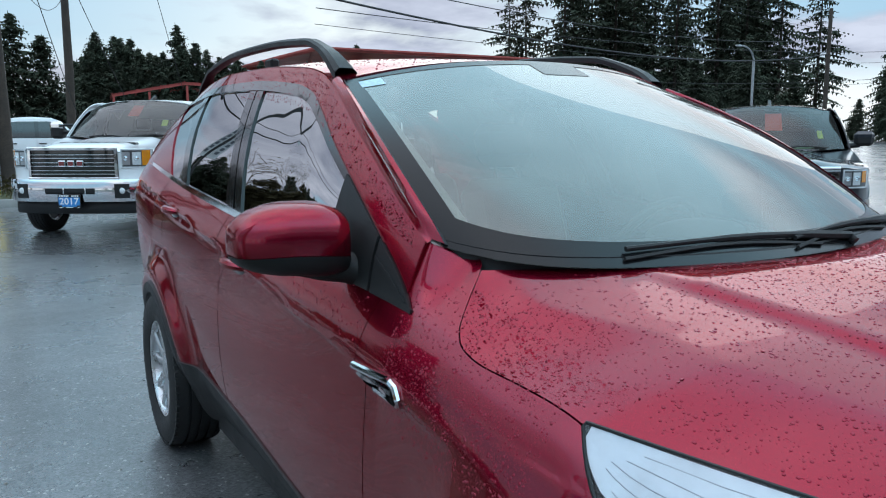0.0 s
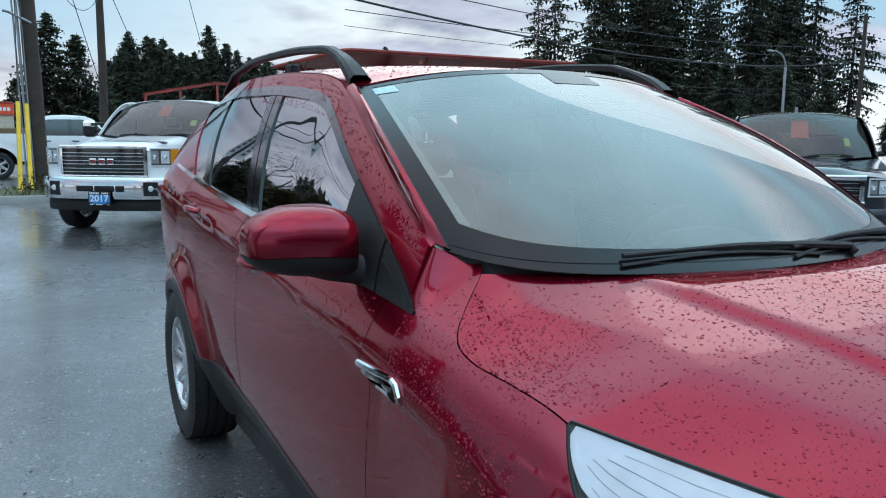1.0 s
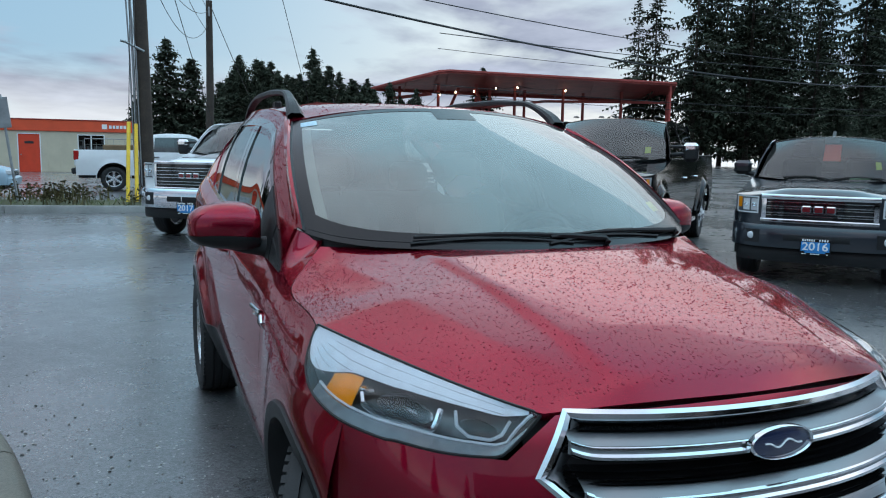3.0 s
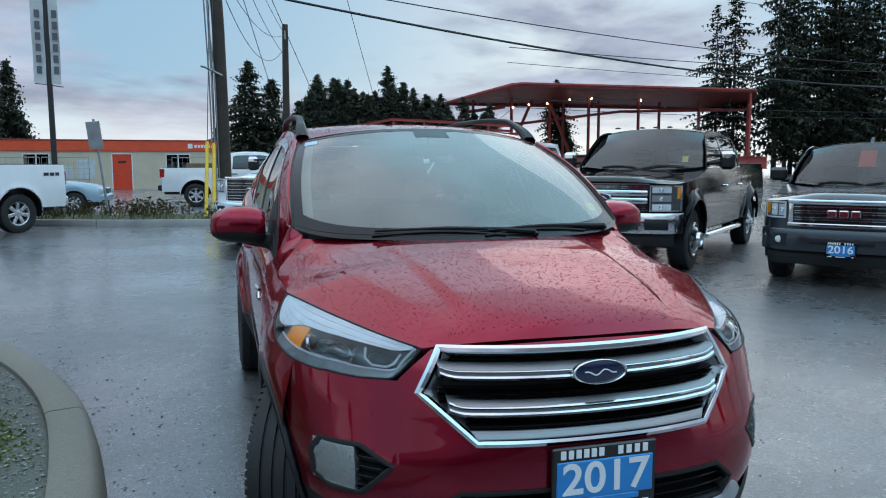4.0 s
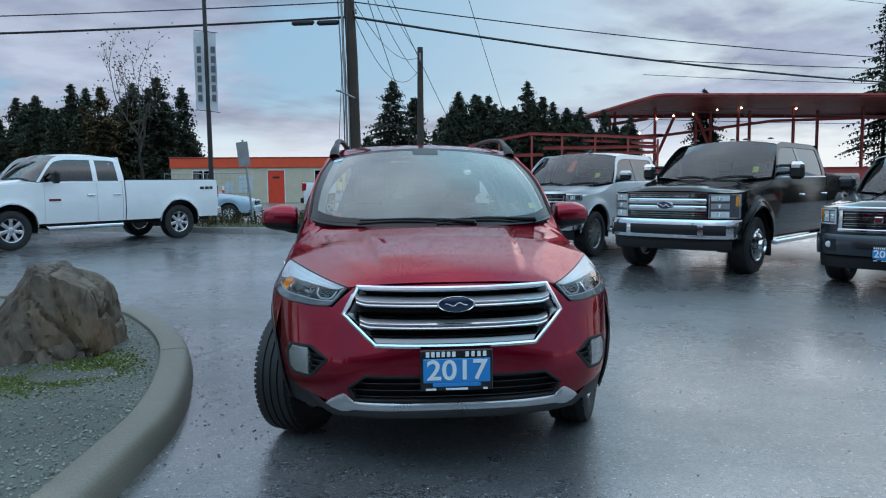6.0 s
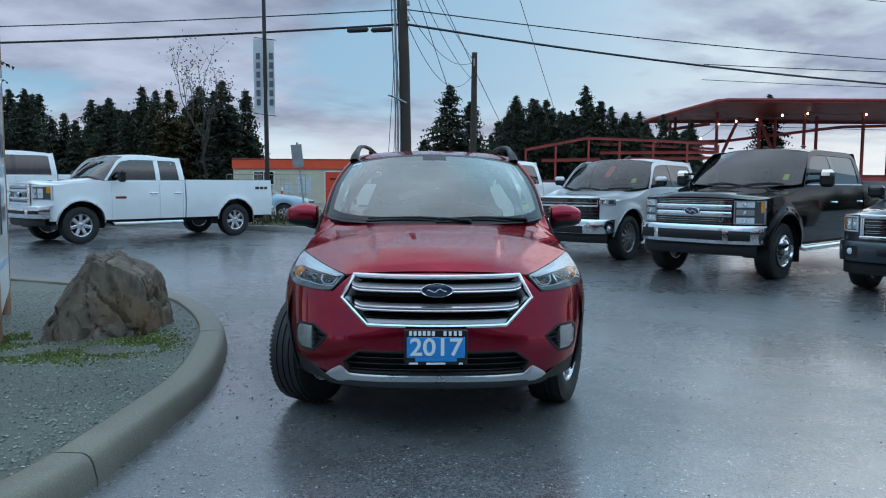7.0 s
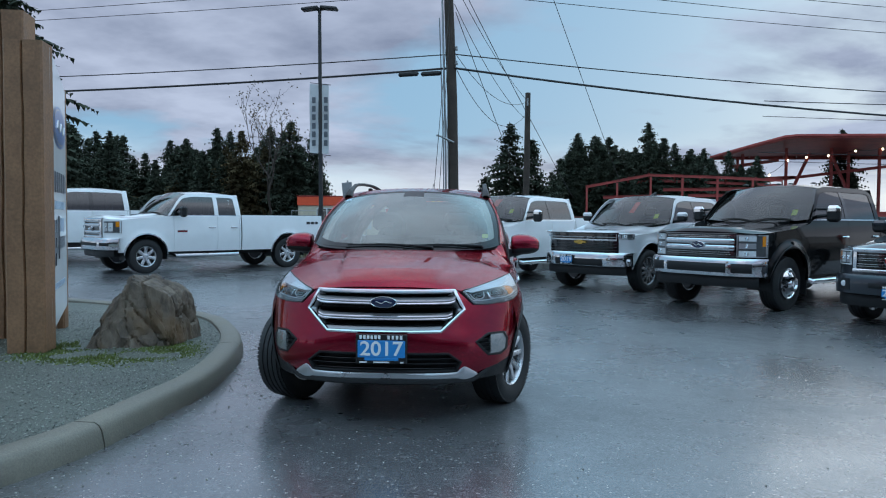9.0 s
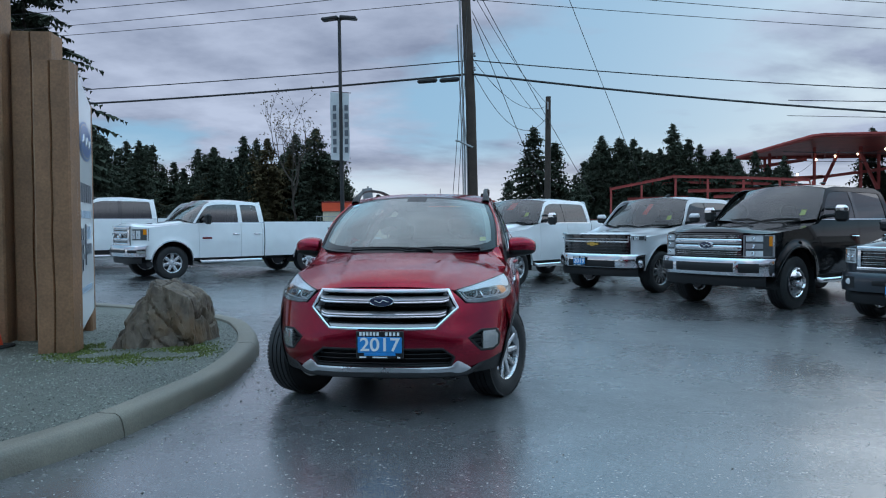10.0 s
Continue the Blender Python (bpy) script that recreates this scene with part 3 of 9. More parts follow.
s_cut = curve((0.46, 0.80), (0.60, 0.813), (0.72, 0.845), (0.80, 0.882), (0.86, 0.928), (0.905, 0.972), (1.05, 0.988), (1.16, 0.996), (1.22, 1.008), (1.27, 1.035), (1.31, 1.085), (1.345, 1.136), (1.40, 1.160), (1.462, 1.181), (1.60, 1.22))


def s_belt(y):
    return 0.975 + S_RISE(y)


s_pil_z = curve((1.40, 1.158), (1.462, 1.181), (1.85, 1.390), (2.16, 1.548), (2.28, 1.585), (2.45, 1.612), (2.9, 1.640), (3.3, 1.644), (3.7, 1.622), (4.0, 1.585), (4.3, 1.52))
s_pil_x = curve((1.40, 0.792), (1.462, 0.787), (1.6, 0.774), (1.85, 0.744), (2.16, 0.690), (2.28, 0.668), (2.5, 0.655), (3.2, 0.645), (3.9, 0.610), (4.3, 0.565))


def s_cab(y, v):
    """The glass side above the belt: v from 0 at the belt to 1 at the roof's edge."""
    y, v = np.broadcast_arrays(np.asarray(y, float), np.asarray(v, float))
    x0, z0 = s_side(y, s_belt(y)) - 0.004, s_belt(y)
    x1, z1 = s_pil_x(y), s_pil_z(y)
    x = x0 + (x1 - x0) * v + 0.030 * np.sin(np.pi * v) * np.clip((y - 1.4) / 0.6, 0, 1)
    return np.stack([x, y, z0 + (z1 - z0) * v], -1)


S_BAND = curve((1.40, 0.150), (1.46, 0.118), (1.55, 0.096), (1.7, 0.086), (2.0, 0.080), (2.4, 0.056), (3.4, 0.050), (4.2, 0.060))


def s_frame(y):
    """Where the painted frame over the windows begins."""
    ln = np.maximum(np.hypot(s_pil_z(y) - s_belt(y), s_pil_x(y) - 0.845), 0.05)
    return np.clip(1 - S_BAND(y) / ln, 0.0, 1)


def s_hood_edge(r):
    """The hood's edge from the inner tip of the lamp (r = 0) along the lamp to its rear tip and on to the cowl (r = 1)."""
    r = np.asarray(r, float)
    t = np.clip(r / 0.6, 0, 1)
    y1 = 0.262 + (0.90 - 0.262) * t
    tip = float(s_side(0.90, 0.975))
    x1 = 0.505 + (tip - 0.505) * t**0.82
    z1 = 0.897 + (0.975 - 0.897) * t
    y2 = 0.90 + (1.345 - 0.90) * np.clip((r - 0.6) / 0.4, 0, 1)
    z2 = s_cut(y2)
    x2 = s_side(y2, z2)
    a = r <= 0.6
    return np.where(a, x1, x2), np.where(a, y1, y2), np.where(a, z1, z2)


S_HC_Y = curve((0, 0.165), (0.25, 0.40), (0.6, 0.76), (1.0, 1.095))
S_HC_Z = curve((0.165, 0.925), (0.21, 0.962), (0.30, 0.996), (0.50, 1.042), (0.76, 1.088), (1.095, 1.132))


def s_hood(r, s):
    r, s = np.broadcast_arrays(np.asarray(r, float), np.asarray(s, float))
    xe, ye, ze = s_hood_edge(r)
    yc = S_HC_Y(r)
    zc = S_HC_Z(yc)
    a = np.abs(s)
    y = yc + (ye - yc) * a**1.7
    # a shoulder line towards each edge, and an inner crease each side of the raised middle
    aa = 0.72 + 0.17 * np.clip((r - 0.70) / 0.28, 0, 1) ** 1.5
    fall = np.where(a < aa, 0.34 * (a / aa) ** 2.2, 0.34 + 0.66 * np.clip((a - aa) / (1 - aa), 0, 1) ** 1.12)
    soft = a ** 2.4
    k = np.clip(r / 0.25, 0, 1)
    z = zc + (ze - zc) * (soft + (fall - soft) * k)
    xb = 0.322 + 0.105 * r
    z = z + 0.015 / (1 + np.exp(np.clip((a * xe - xb - 0.014) / 0.0075, -30, 30))) * k * np.clip((1.0 - r) / 0.12, 0, 1)
    return np.stack([s * xe, y, z], -1)


def s_screen(r, s, lift=0.0):
    r, s = np.broadcast_arrays(np.asarray(r, float), np.asarray(s, float))
    a = np.abs(s)
    b = np.stack([0.784 * s, 1.115 + 0.20 * a**2 + 0.13 * a**9, 1.128 + 0.012 * a**2 + 0.036 * a**9], -1)
    t = np.stack([0.672 * s, 2.05 + 0.11 * a**2, 1.628 - 0.076 * a**2.3], -1)
    p = b + (t - b) * r[..., None]
    bulge = 0.030 * np.sin(np.pi * r)
    p[..., 0] *= 1 + 0.034 * np.sin(np.pi * r)
    p[..., 1] -= bulge * 0.5
    p[..., 2] += bulge * 0.85 + lift
    return p


S_RZ = curve((0.0, 1.628), (0.1, 1.650), (0.3, 1.680), (0.5, 1.686), (0.75, 1.668), (1.0, 1.610))


def s_roof(r, s):
    r, s = np.broadcast_arrays(np.asarray(r, float), np.asarray(s, float))
    a = np.abs(s)
    y0 = 2.055 + 0.11 * a**2
    y = y0 + (4.28 - y0) * r
    xe, ze = s_pil_x(np.maximum(y, 2.16)), s_pil_z(np.maximum(y, 2.16)) + 0.004
    zc = S_RZ(r)
    return np.stack([s * xe * 1.0, y, zc + (ze - zc) * a**2.6], -1)


def mirror_x(p):
    q = np.array(p)
    q[..., 0] *= -1
    return q


def in_poly(x, z, poly):
    inside = np.zeros(np.shape(x), bool)
    n = len(poly)
    for i in range(n):
        (x0, z0), (x1, z1) = poly[i], poly[(i + 1) % n]
        if z0 == z1:
            continue
        c = (z0 > z) != (z1 > z)
        inside ^= c & (x < (x1 - x0) * (z - z0) / (z1 - z0) + x0)
    return inside


def round_poly(poly, cut=0.25, times=2):
    for _ in range(times):
        out = []
        for i, p in enumerate(poly):
            q = poly[(i + 1) % len(poly)]
            out += [(p[0] + (q[0] - p[0]) * cut, p[1] + (q[1] - p[1]) * cut), (q[0] + (p[0] - q[0]) * cut, q[1] + (p[1] - q[1]) * cut)]
        poly = out
    return poly


def nose_point(x, z, out=0.0):
    """A point on the nose, moved out of it along its normal."""
    e = 0.004
    p = np.array([x, float(s_nose(x, z)), z])
    nx = np.array([e, float(s_nose(x + e, z) - p[1]), 0])
    nz = np.array([0, float(s_nose(x, z + e) - p[1]), e])
    nrm = np.cross(nx, nz)
    return p + nrm / np.linalg.norm(nrm) * out


def ring_on_nose(geo, poly, width, proud, sink):
    """A raised surround that follows an outline on the nose."""
    cx, cz = np.mean([p[0] for p in poly]), np.mean([p[1] for p in poly])
    n = len(poly)
    rows = []
    for i, (x, z) in enumerate(poly):
        (xa, za), (xb, zb) = poly[i - 1], poly[(i + 1) % n]
        d = np.array([xb - xa, zb - za]); d = d / max(np.linalg.norm(d), 1e-9)
        nn = np.array([-d[1], d[0]])
        if nn @ np.array([cx - x, cz - z]) < 0:
            nn = -nn
        o = np.array([x, z])
        pts = []
        for w, h in ((-0.004, -sink * 0.2), (-0.003, proud * 0.6), (width * 0.3, proud), (width * 0.75, proud * 0.8), (width, 0.0), (width, -sink)):
            q = o + nn * w
            pts.append(nose_point(q[0], q[1], h))
        rows.append(pts)
    rows.append(rows[0])
    geo.sheet(rows)
    return geo


GRILLE = [(-0.462, 0.902), (-0.533, 0.770), (-0.38, 0.630), (0.38, 0.630), (0.533, 0.770), (0.462, 0.902)]
INTAKE = [(-0.515, 0.432), (-0.485, 0.366), (0.485, 0.366), (0.515, 0.432), (0.43, 0.497), (-0.43, 0.497)]
FOG = [(0.605, 0.560), (0.690, 0.462), (0.775, 0.455), (0.815, 0.485), (0.822, 0.560), (0.795, 0.605), (0.690, 0.612)]
S_SKIRT = curve((0.0, 0.300), (0.60, 0.305), (0.66, 0.335), (0.78, 0.400), (0.90, 0.440))


def dense(poly, step=0.02):
    out = []
    for i, p in enumerate(poly):
        q = poly[(i + 1) % len(poly)]
        k = max(int(math.hypot(q[0] - p[0], q[1] - p[1]) / step), 1)
        out += [(p[0] + (q[0] - p[0]) * j / k, p[1] + (q[1] - p[1]) * j / k) for j in range(k)]
    return out


def band(geo, x0, x1, za, zb, proud, depth, n=40):
    """A bar across the nose, its lower and upper edge given as functions of x."""
    rows = []
    for i in range(n + 1):
        x = x0 + (x1 - x0) * i / n
        a, b = za(x), zb(x)
        y = float(s_nose(x, (a + b) / 2))
        rows.append([(x, y + depth, a), (x, y - proud * 0.5, a), (x, y - proud, a + (b - a) * 0.2), (x, y - proud * 1.05, (a + b) / 2), (x, y - proud, b - (b - a) * 0.2), (x, y - proud * 0.5, b), (x, y + depth, b)])
    geo.sheet(rows)
    return geo


def drops(surface, count, rng, ra, rb, sa, sb, small=0.0015, large=0.005, out=(0, 0, 1)):
    """Beads of rain that sit on a surface f(r, s)."""
    g = Geo()
    ring = [(math.cos(2 * math.pi * k / 6), math.sin(2 * math.pi * k / 6)) for k in range(6)]
    r, s = rng.uniform(ra, rb, count), rng.uniform(sa, sb, count)
    size = small + (large - small) * rng.random(count) ** 3.2
    p, pr, ps = surface(r, s), surface(r + 0.004, s), surface(r, s + 0.004)
    for i in range(count):
        u = Vector(pr[i] - p[i]).normalized()
        w = Vector(ps[i] - p[i])
        nn = u.cross(w).normalized()
        if nn.dot(Vector(out)) < 0:
            nn = -nn
        t = nn.cross(u)
        c, k = Vector(p[i]), float(size[i])
        a, b = rng.uniform(0.8, 1.25), rng.uniform(0.8, 1.2)
        v = [c + k * (a * x * u + b * y * t) for x, y in ring] + [c + k * (0.72 * (a * x * u + b * y * t) + 0.34 * nn) for x, y in ring] + [c + k * 0.48 * nn]
        f = [(j, (j + 1) % 6, 6 + (j + 1) % 6, 6 + j) for j in range(6)] + [(6 + j, 6 + (j + 1) % 6, 12) for j in range(6)]
        g.add(v, f)
    return g


def build_suv(m):
    car = thing("suv", "crimson compact crossover wet with rain drops, front wheels turned", "car", m)
    rng = np.random.default_rng(5)
    lin = np.linspace

    # hood
    g = Geo()
    P = s_hood(lin(0.0, 0.995, 70)[:, None], lin(-0.9985, 0.9985, 170)[None, :])
    g.sheet(P, edge=0.02, flip=True)
    hood = part("hood", g, RED, car, "crimson hood with two raised creases, beaded with rain", 60)
    wd = tagged(part("rain", drops(s_hood, 15500, rng, 0.03, 0.98, -0.97, 0.97, 0.0008, 0.0034), BEAD, hood, "beads of rain on the paint"), kind="stuff")

    # nose: bumper cover with openings
    g = Geo()
    seam_y = 0.585
    nt, nz = 300, 84
    P = np.zeros((nt, nz, 3))
    for i, t in enumerate(lin(-1, 1, nt)):
        a = abs(t)
        # width first for the top edge, then the same angle all the way down
        tmax = np.arccos(np.clip(1 - (seam_y - 0.09) / S_D, 0, 1))
        th = a * tmax
        xr = 0.91 * math.sin(th) ** (2 / 2.3)
        if xr < 0.505:
            top = 0.917 - 0.024 * (xr / 0.505) ** 2
        elif xr < 0.585:
            top = 0.893 - 0.093 * (xr - 0.505) / 0.08
        else:
            top = 0.80
        for j, v in enumerate(lin(0, 1, nz)):
            zl = float(S_SKIRT(xr))
            z = zl + (top - zl) * v
            w = float(S_KX(z))
            smax = float(s_side(seam_y, z)) / w
            x = w * smax * math.sin(th) ** (2 / 2.3) / (math.sin(tmax) ** (2 / 2.3))
            y = float(s_nose(x, z))
            if xr >= 0.62 and v > 0.999 and y > 0.47:
                z = float(s_cut(y)) - 0.004
            P[i, j] = (math.copysign(x, t), y, z)
    cx = (P[:-1, :-1, 0] + P[1:, 1:, 0]) / 2
    cz = (P[:-1, :-1, 2] + P[1:, 1:, 2]) / 2
    keep = ~(in_poly(cx, cz, GRILLE) | in_poly(cx, cz, INTAKE) | in_poly(np.abs(cx), cz, FOG))
    # the wheel arch takes the lower outer corner
    cy = (P[:-1, :-1, 1] + P[1:, 1:, 1]) / 2
    keep &= np.hypot(cy - AX_F, cz - 0.35) > ARCH + 0.012
    g.sheet(P, keep, flip=False)
    bumper = part("front_bumper", g, RED, car, "crimson front bumper cover")
    flat_p = P.reshape(-1, 3)
    ex = (s_nose(flat_p[:, 0] + 0.004, flat_p[:, 2]) - s_nose(flat_p[:, 0] - 0.004, flat_p[:, 2])) / 0.008
    ez = (s_nose(flat_p[:, 0], flat_p[:, 2] + 0.004) - s_nose(flat_p[:, 0], flat_p[:, 2] - 0.004)) / 0.008
    nrm = np.stack([ex, -np.ones(len(ex)), ez], -1)
    nrm /= np.linalg.norm(nrm, axis=1, keepdims=True)
    if len(bumper.data.vertices) == len(nrm):
        bumper.data.normals_split_custom_set_from_vertices([tuple(v) for v in nrm])
    # strip between lamp and bumper corner closes towards the fender
    for s in (-1, 1):
        ys = lin(0.455, seam_y, 10)
        Q = np.zeros((10, 6, 3))
        for i, y in enumerate(ys):
            for j, v in enumerate(lin(0, 1, 6)):
                z = 0.795 + (float(s_cut(y)) - 0.003 - 0.795) * v
                Q[i, j] = (s * float(s_side(y, z)), y, z)
        part("bumper_corner", Geo().sheet(Q, flip=s < 0), RED, car)
    # grille
    g = Geo()
    ring_on_nose(g, dense(GRILLE, 0.025), 0.020, 0.012, 0.05)
    grille = part("grille", g, CHROME, car, "hexagonal chrome grille surround")
    g = Geo()
    Q = np.array([[(x, float(s_nose(x, z)) + 0.055, z) for z in lin(0.62, 0.915, 8)] for x in lin(-0.53, 0.53, 24)])
    g.sheet(Q)
    part("grille_backing", g, PLASTIC, grille, "black mesh behind the grille bars")
    for za, h in ((0.845, 0.0), (0.765, 0), (0.680, 0)):
        for d in (-0.018, -0.006, 0.006, 0.018):
            g = Geo()
            hw = 0.47 if za > 0.72 else 0.40
            band(g, -hw, hw, lambda x: za + d - 0.002, lambda x: za + d + 0.002, -0.020, 0.05, 24)
            part("grille_slat", g, GLOSSBLACK, grille)

    def across(z):
        return 0.533 - 0.071 * (z - 0.770) / 0.132 if z > 0.770 else 0.533 - 0.153 * (0.770 - z) / 0.140

    def blade(geo, w, rows, n=48):
        """A bar across the grille; rows of (height, depth behind the nose), bent up a little at its ends."""
        out = []
        for i in range(n + 1):
            x = -w + 2 * w * i / n
            up = 0.012 * max(0.0, (abs(x) / w - 0.88) / 0.12) ** 2
            out.append([(x, float(s_nose(x, rows[0][0])) + d, z + up) for z, d in rows])
        geo.sheet(out)
        return geo

    for zb in (0.806, 0.706):
        w = across(zb + 0.02) - 0.032
        b = part("grille_bar", blade(Geo(), w, [(zb - 0.002, 0.045), (zb, 0.010), (zb + 0.004, 0.004), (zb + 0.034, 0.003), (zb + 0.046, 0.020), (zb + 0.054, 0.040), (zb + 0.058, 0.060)]), GRILLESATIN, grille, "broad satin silver grille bar")
        for q, h in ((0.001, 0.017), (0.021, 0.014)):
            part("chrome_edge", blade(Geo(), w - 0.004, [(zb + q, 0.010), (zb + q + 0.001, -0.002), (zb + q + h * 0.35, -0.008), (zb + q + h * 0.7, -0.007), (zb + q + h, -0.001), (zb + q + h, 0.010)]), CHROME, b, "bright chrome edge")
    g = Geo()
    rows = []
    for t in lin(-1, 1, 40):
        row = []
        for z, d in ((0.636, -0.002), (0.652, 0.002), (0.670, 0.014), (0.686, 0.034), (0.692, 0.052)):
            x = t * (across(z) - 0.012)
            row.append((x, float(s_nose(x, z)) + d, z))
        rows.append(row)
    g.sheet(rows)
    part("grille_lip", g, GRILLESATIN, grille, "satin lower lip")
    for s in (-1, 1):
        # concave cheeks between the bars' ends and the surround
        g = Geo()
        rows = []
        for z in lin(0.640, 0.895, 16):
            w = across(z)
            rows.append([(s * (w - o), float(s_nose(w - o, z)) + d, z) for o, d in ((0.012, 0.0), (0.030, 0.010), (0.055, 0.034), (0.075, 0.055))])
        g.sheet(rows, flip=s < 0)
        part("grille_cheek", g, GRILLESATIN, grille, "satin inner cheek")
    # oval badge: rim and dark face
    y = float(s_nose(0, 0.828)) - 0.012
    g = Geo()
    g.lathe([(0.004, 1.0), (-0.008, 1.0), (-0.011, 0.96), (-0.008, 0.90), (-0.004, 0.89)], 40, axis="y", m=Matrix.Translation((0, y, 0.828)) @ Matrix.Diagonal((0.090, 1, 0.038, 1)))
    bd = part("badge", g, CHROME, grille, "chrome oval badge rim")
    g = Geo()
    g.lathe([(-0.004, 0.9), (-0.009, 0.6), (-0.010, 0.0)], 40, axis="y", m=Matrix.Translation((0, y, 0.828)) @ Matrix.Diagonal((0.090, 1, 0.038, 1)))
    part("badge_face", g, OVALBLUE, grille, "dark blue enamel oval with pale script strokes")
    g = Geo()
    tw = [(x, y - 0.0115, 0.828 + 0.010 * math.sin(x * 95) * (1 - abs(x) / 0.07)) for x in lin(-0.052, 0.052, 30)]
    g.tube(tw, 0.0022, 5)
    part("badge_stroke", g, LETTER, grille, "pale stroke across the oval")

    # lower intake, skid strip, valance
    g = Geo()
    ring_on_nose(g, dense(INTAKE, 0.025), 0.012, 0.006, 0.05)
    low = part("lower_intake", g, PLASTIC, car, "black lower air intake")
    g = Geo()
    Q = np.array([[(x, float(s_nose(x, z)) + 0.05, z) for z in lin(0.35, 0.515, 6)] for x in lin(-0.52, 0.52, 20)])
    g.sheet(Q)
    part("intake_backing", g, PLASTIC, low, "black backing")
    for z in (0.392, 0.425, 0.458):
        g = Geo()
        hw = 0.495 - abs(z - 0.425) * 0.6
        band(g, -hw, hw, lambda x: z - 0.003, lambda x: z + 0.003, -0.012, 0.05, 24)
        part("intake_slat", g, GLOSSBLACK, low)
    up = curve((0.0, 0.360), (0.45, 0.363), (0.49, 0.372), (0.532, 0.418), (0.56, 0.400), (0.635, 0.326))
    dn = curve((0.0, 0.318), (0.45, 0.316), (0.58, 0.312), (0.635, 0.322))
    g = Geo()
    band(g, -0.633, 0.633, lambda x: float(dn(abs(x))), lambda x: float(up(abs(x))), 0.014, 0.03, 90)
    part("skid_strip", g, SATIN, car, "silver skid strip under the intake")
    g = Geo()
    Q = []
    for x in lin(-0.86, 0.86, 60):
        zl = float(S_SKIRT(abs(x)))
        yn = float(s_nose(x * 0.985, 0.40))
        Q.append([(x * 0.985, yn + dy, zl + dz) for dz, dy in ((0.02, 0.012), (0.0, 0.006), (-0.012, 0.006))] + [(x * 0.97, yn + 0.04, min(zl - 0.025, 0.300)), (x * 0.96, yn + 0.14, 0.285), (x * 0.94, yn + 0.34, 0.275)])
    g.sheet(Q, flip=True)
    part("valance", g, PLASTIC, car, "black lower valance")

    # fog lamps
    for s in (-1, 1):
        fp = [(s * x, z) for x, z in dense(FOG, 0.02)]
        g = Geo()
        ring_on_nose(g, fp, 0.012, 0.004, 0.045)
        fog = part("fog_lamp", g, PLASTIC, car, "fog lamp in a black slatted pocket")
        g = Geo()
        Q = np.array([[(s * x, float(s_nose(x, z)) + 0.042, z) for z in lin(0.445, 0.625, 8)] for x in lin(0.59, 0.832, 10)])
        g.sheet(Q, flip=s < 0)
        part("pocket", g, PLASTIC, fog)
        for z in (0.492, 0.520, 0.548, 0.576):
            g = Geo()
            rows = []
            for x in lin(0.612 + max(0, (0.560 - z) * 0.85), 0.705, 8):
                yy = float(s_nose(x, z))
                rows.append([(s * x, yy + 0.04, z - 0.005), (s * x, yy + 0.010, z - 0.004), (s * x, yy + 0.008, z), (s * x, yy + 0.04, z + 0.006)])
            g.sheet(rows, flip=s < 0)
            part("pocket_slat", g, GLOSSBLACK, fog)
        rows = [[tuple(nose_point(s * x, z, 0.002)) for z in lin(0.472, 0.598, 14)] for x in lin(0.706, 0.812, 14)]
        rows = np.array(rows)
        for j in range(14):
            rows[:, j, 1] += 0.004 * (j % 2)
        g = Geo()
        g.sheet(rows, edge=0.03, flip=s < 0)
        part("lamp", g, material("ribbed lamp glass", (0.34, 0.35, 0.35), 0.16, 0.7, 0.9, 0.45, 260.0, 0.6, 160.0) if s < 0 else bpy.data.materials["ribbed lamp glass"], fog, "ribbed clear fog lamp glass")

    # head lamps: housing, reflectors, amber side, clear lens
    nL = 34
    for s in (-1, 1):
        T, B = [], []
        for t in lin(0, 1, nL):
            xe, ye, ze = s_hood_edge(0.6 * t)
            T.append(np.array([float(xe) - 0.002, float(ye), float(ze)]))
            if t < 0.13:
                k = t / 0.13
                x, z = 0.505 + 0.085 * k, 0.893 - 0.088 * k
                B.append(np.array([x, float(s_nose(x, z)), z]))
            elif t < 0.5:
                k = (t - 0.13) / 0.37
                x0 = float(s_side(0.46, 0.805))
                x = 0.59 + (x0 - 0.59) * k
                z = 0.805 - 0.006 * math.sin(k * math.pi)
                B.append(np.array([x, float(s_nose(x, z)), z]))
            else:
                k = (t - 0.5) / 0.5
                y = 0.46 + 0.44 * k
                z = float(s_cut(y))
                B.append(np.array([float(s_side(y, z)), y, z]))
        T, B = np.array(T), np.array(B)
        T[0] = B[0]

        def lamp(t, v, out):
            i = np.clip(t * (nL - 1), 0, nL - 1.001)
            k = int(i)
            a, b = B[k] + (B[k + 1] - B[k]) * (i - k), T[k] + (T[k + 1] - T[k]) * (i - k)
            p = a + (b - a) * v
            d = np.array([0.45, -0.75, 0.5])
            rim = min(1.0, 9.0 * v * (1 - v)) * min(1.0, t * 9, (1 - t) * 7)
            p = p + d * (0.035 * math.sin(math.pi * v) * math.sin(math.pi * min(t * 1.1, 1)) * min(np.linalg.norm(b - a) / 0.15, 1) + out * (rim if out < 0 else 1.0))
            return np.array([p[0] * s, p[1], p[2]])

        def sheet_on(ta, tb, va, vb, out, edge=0.0, n=24, nv=8):
            return Geo().sheet([[lamp(t, v, out) for v in lin(va(t), vb(t), nv)] for t in lin(ta, tb, n)], flip=s < 0, edge=edge)

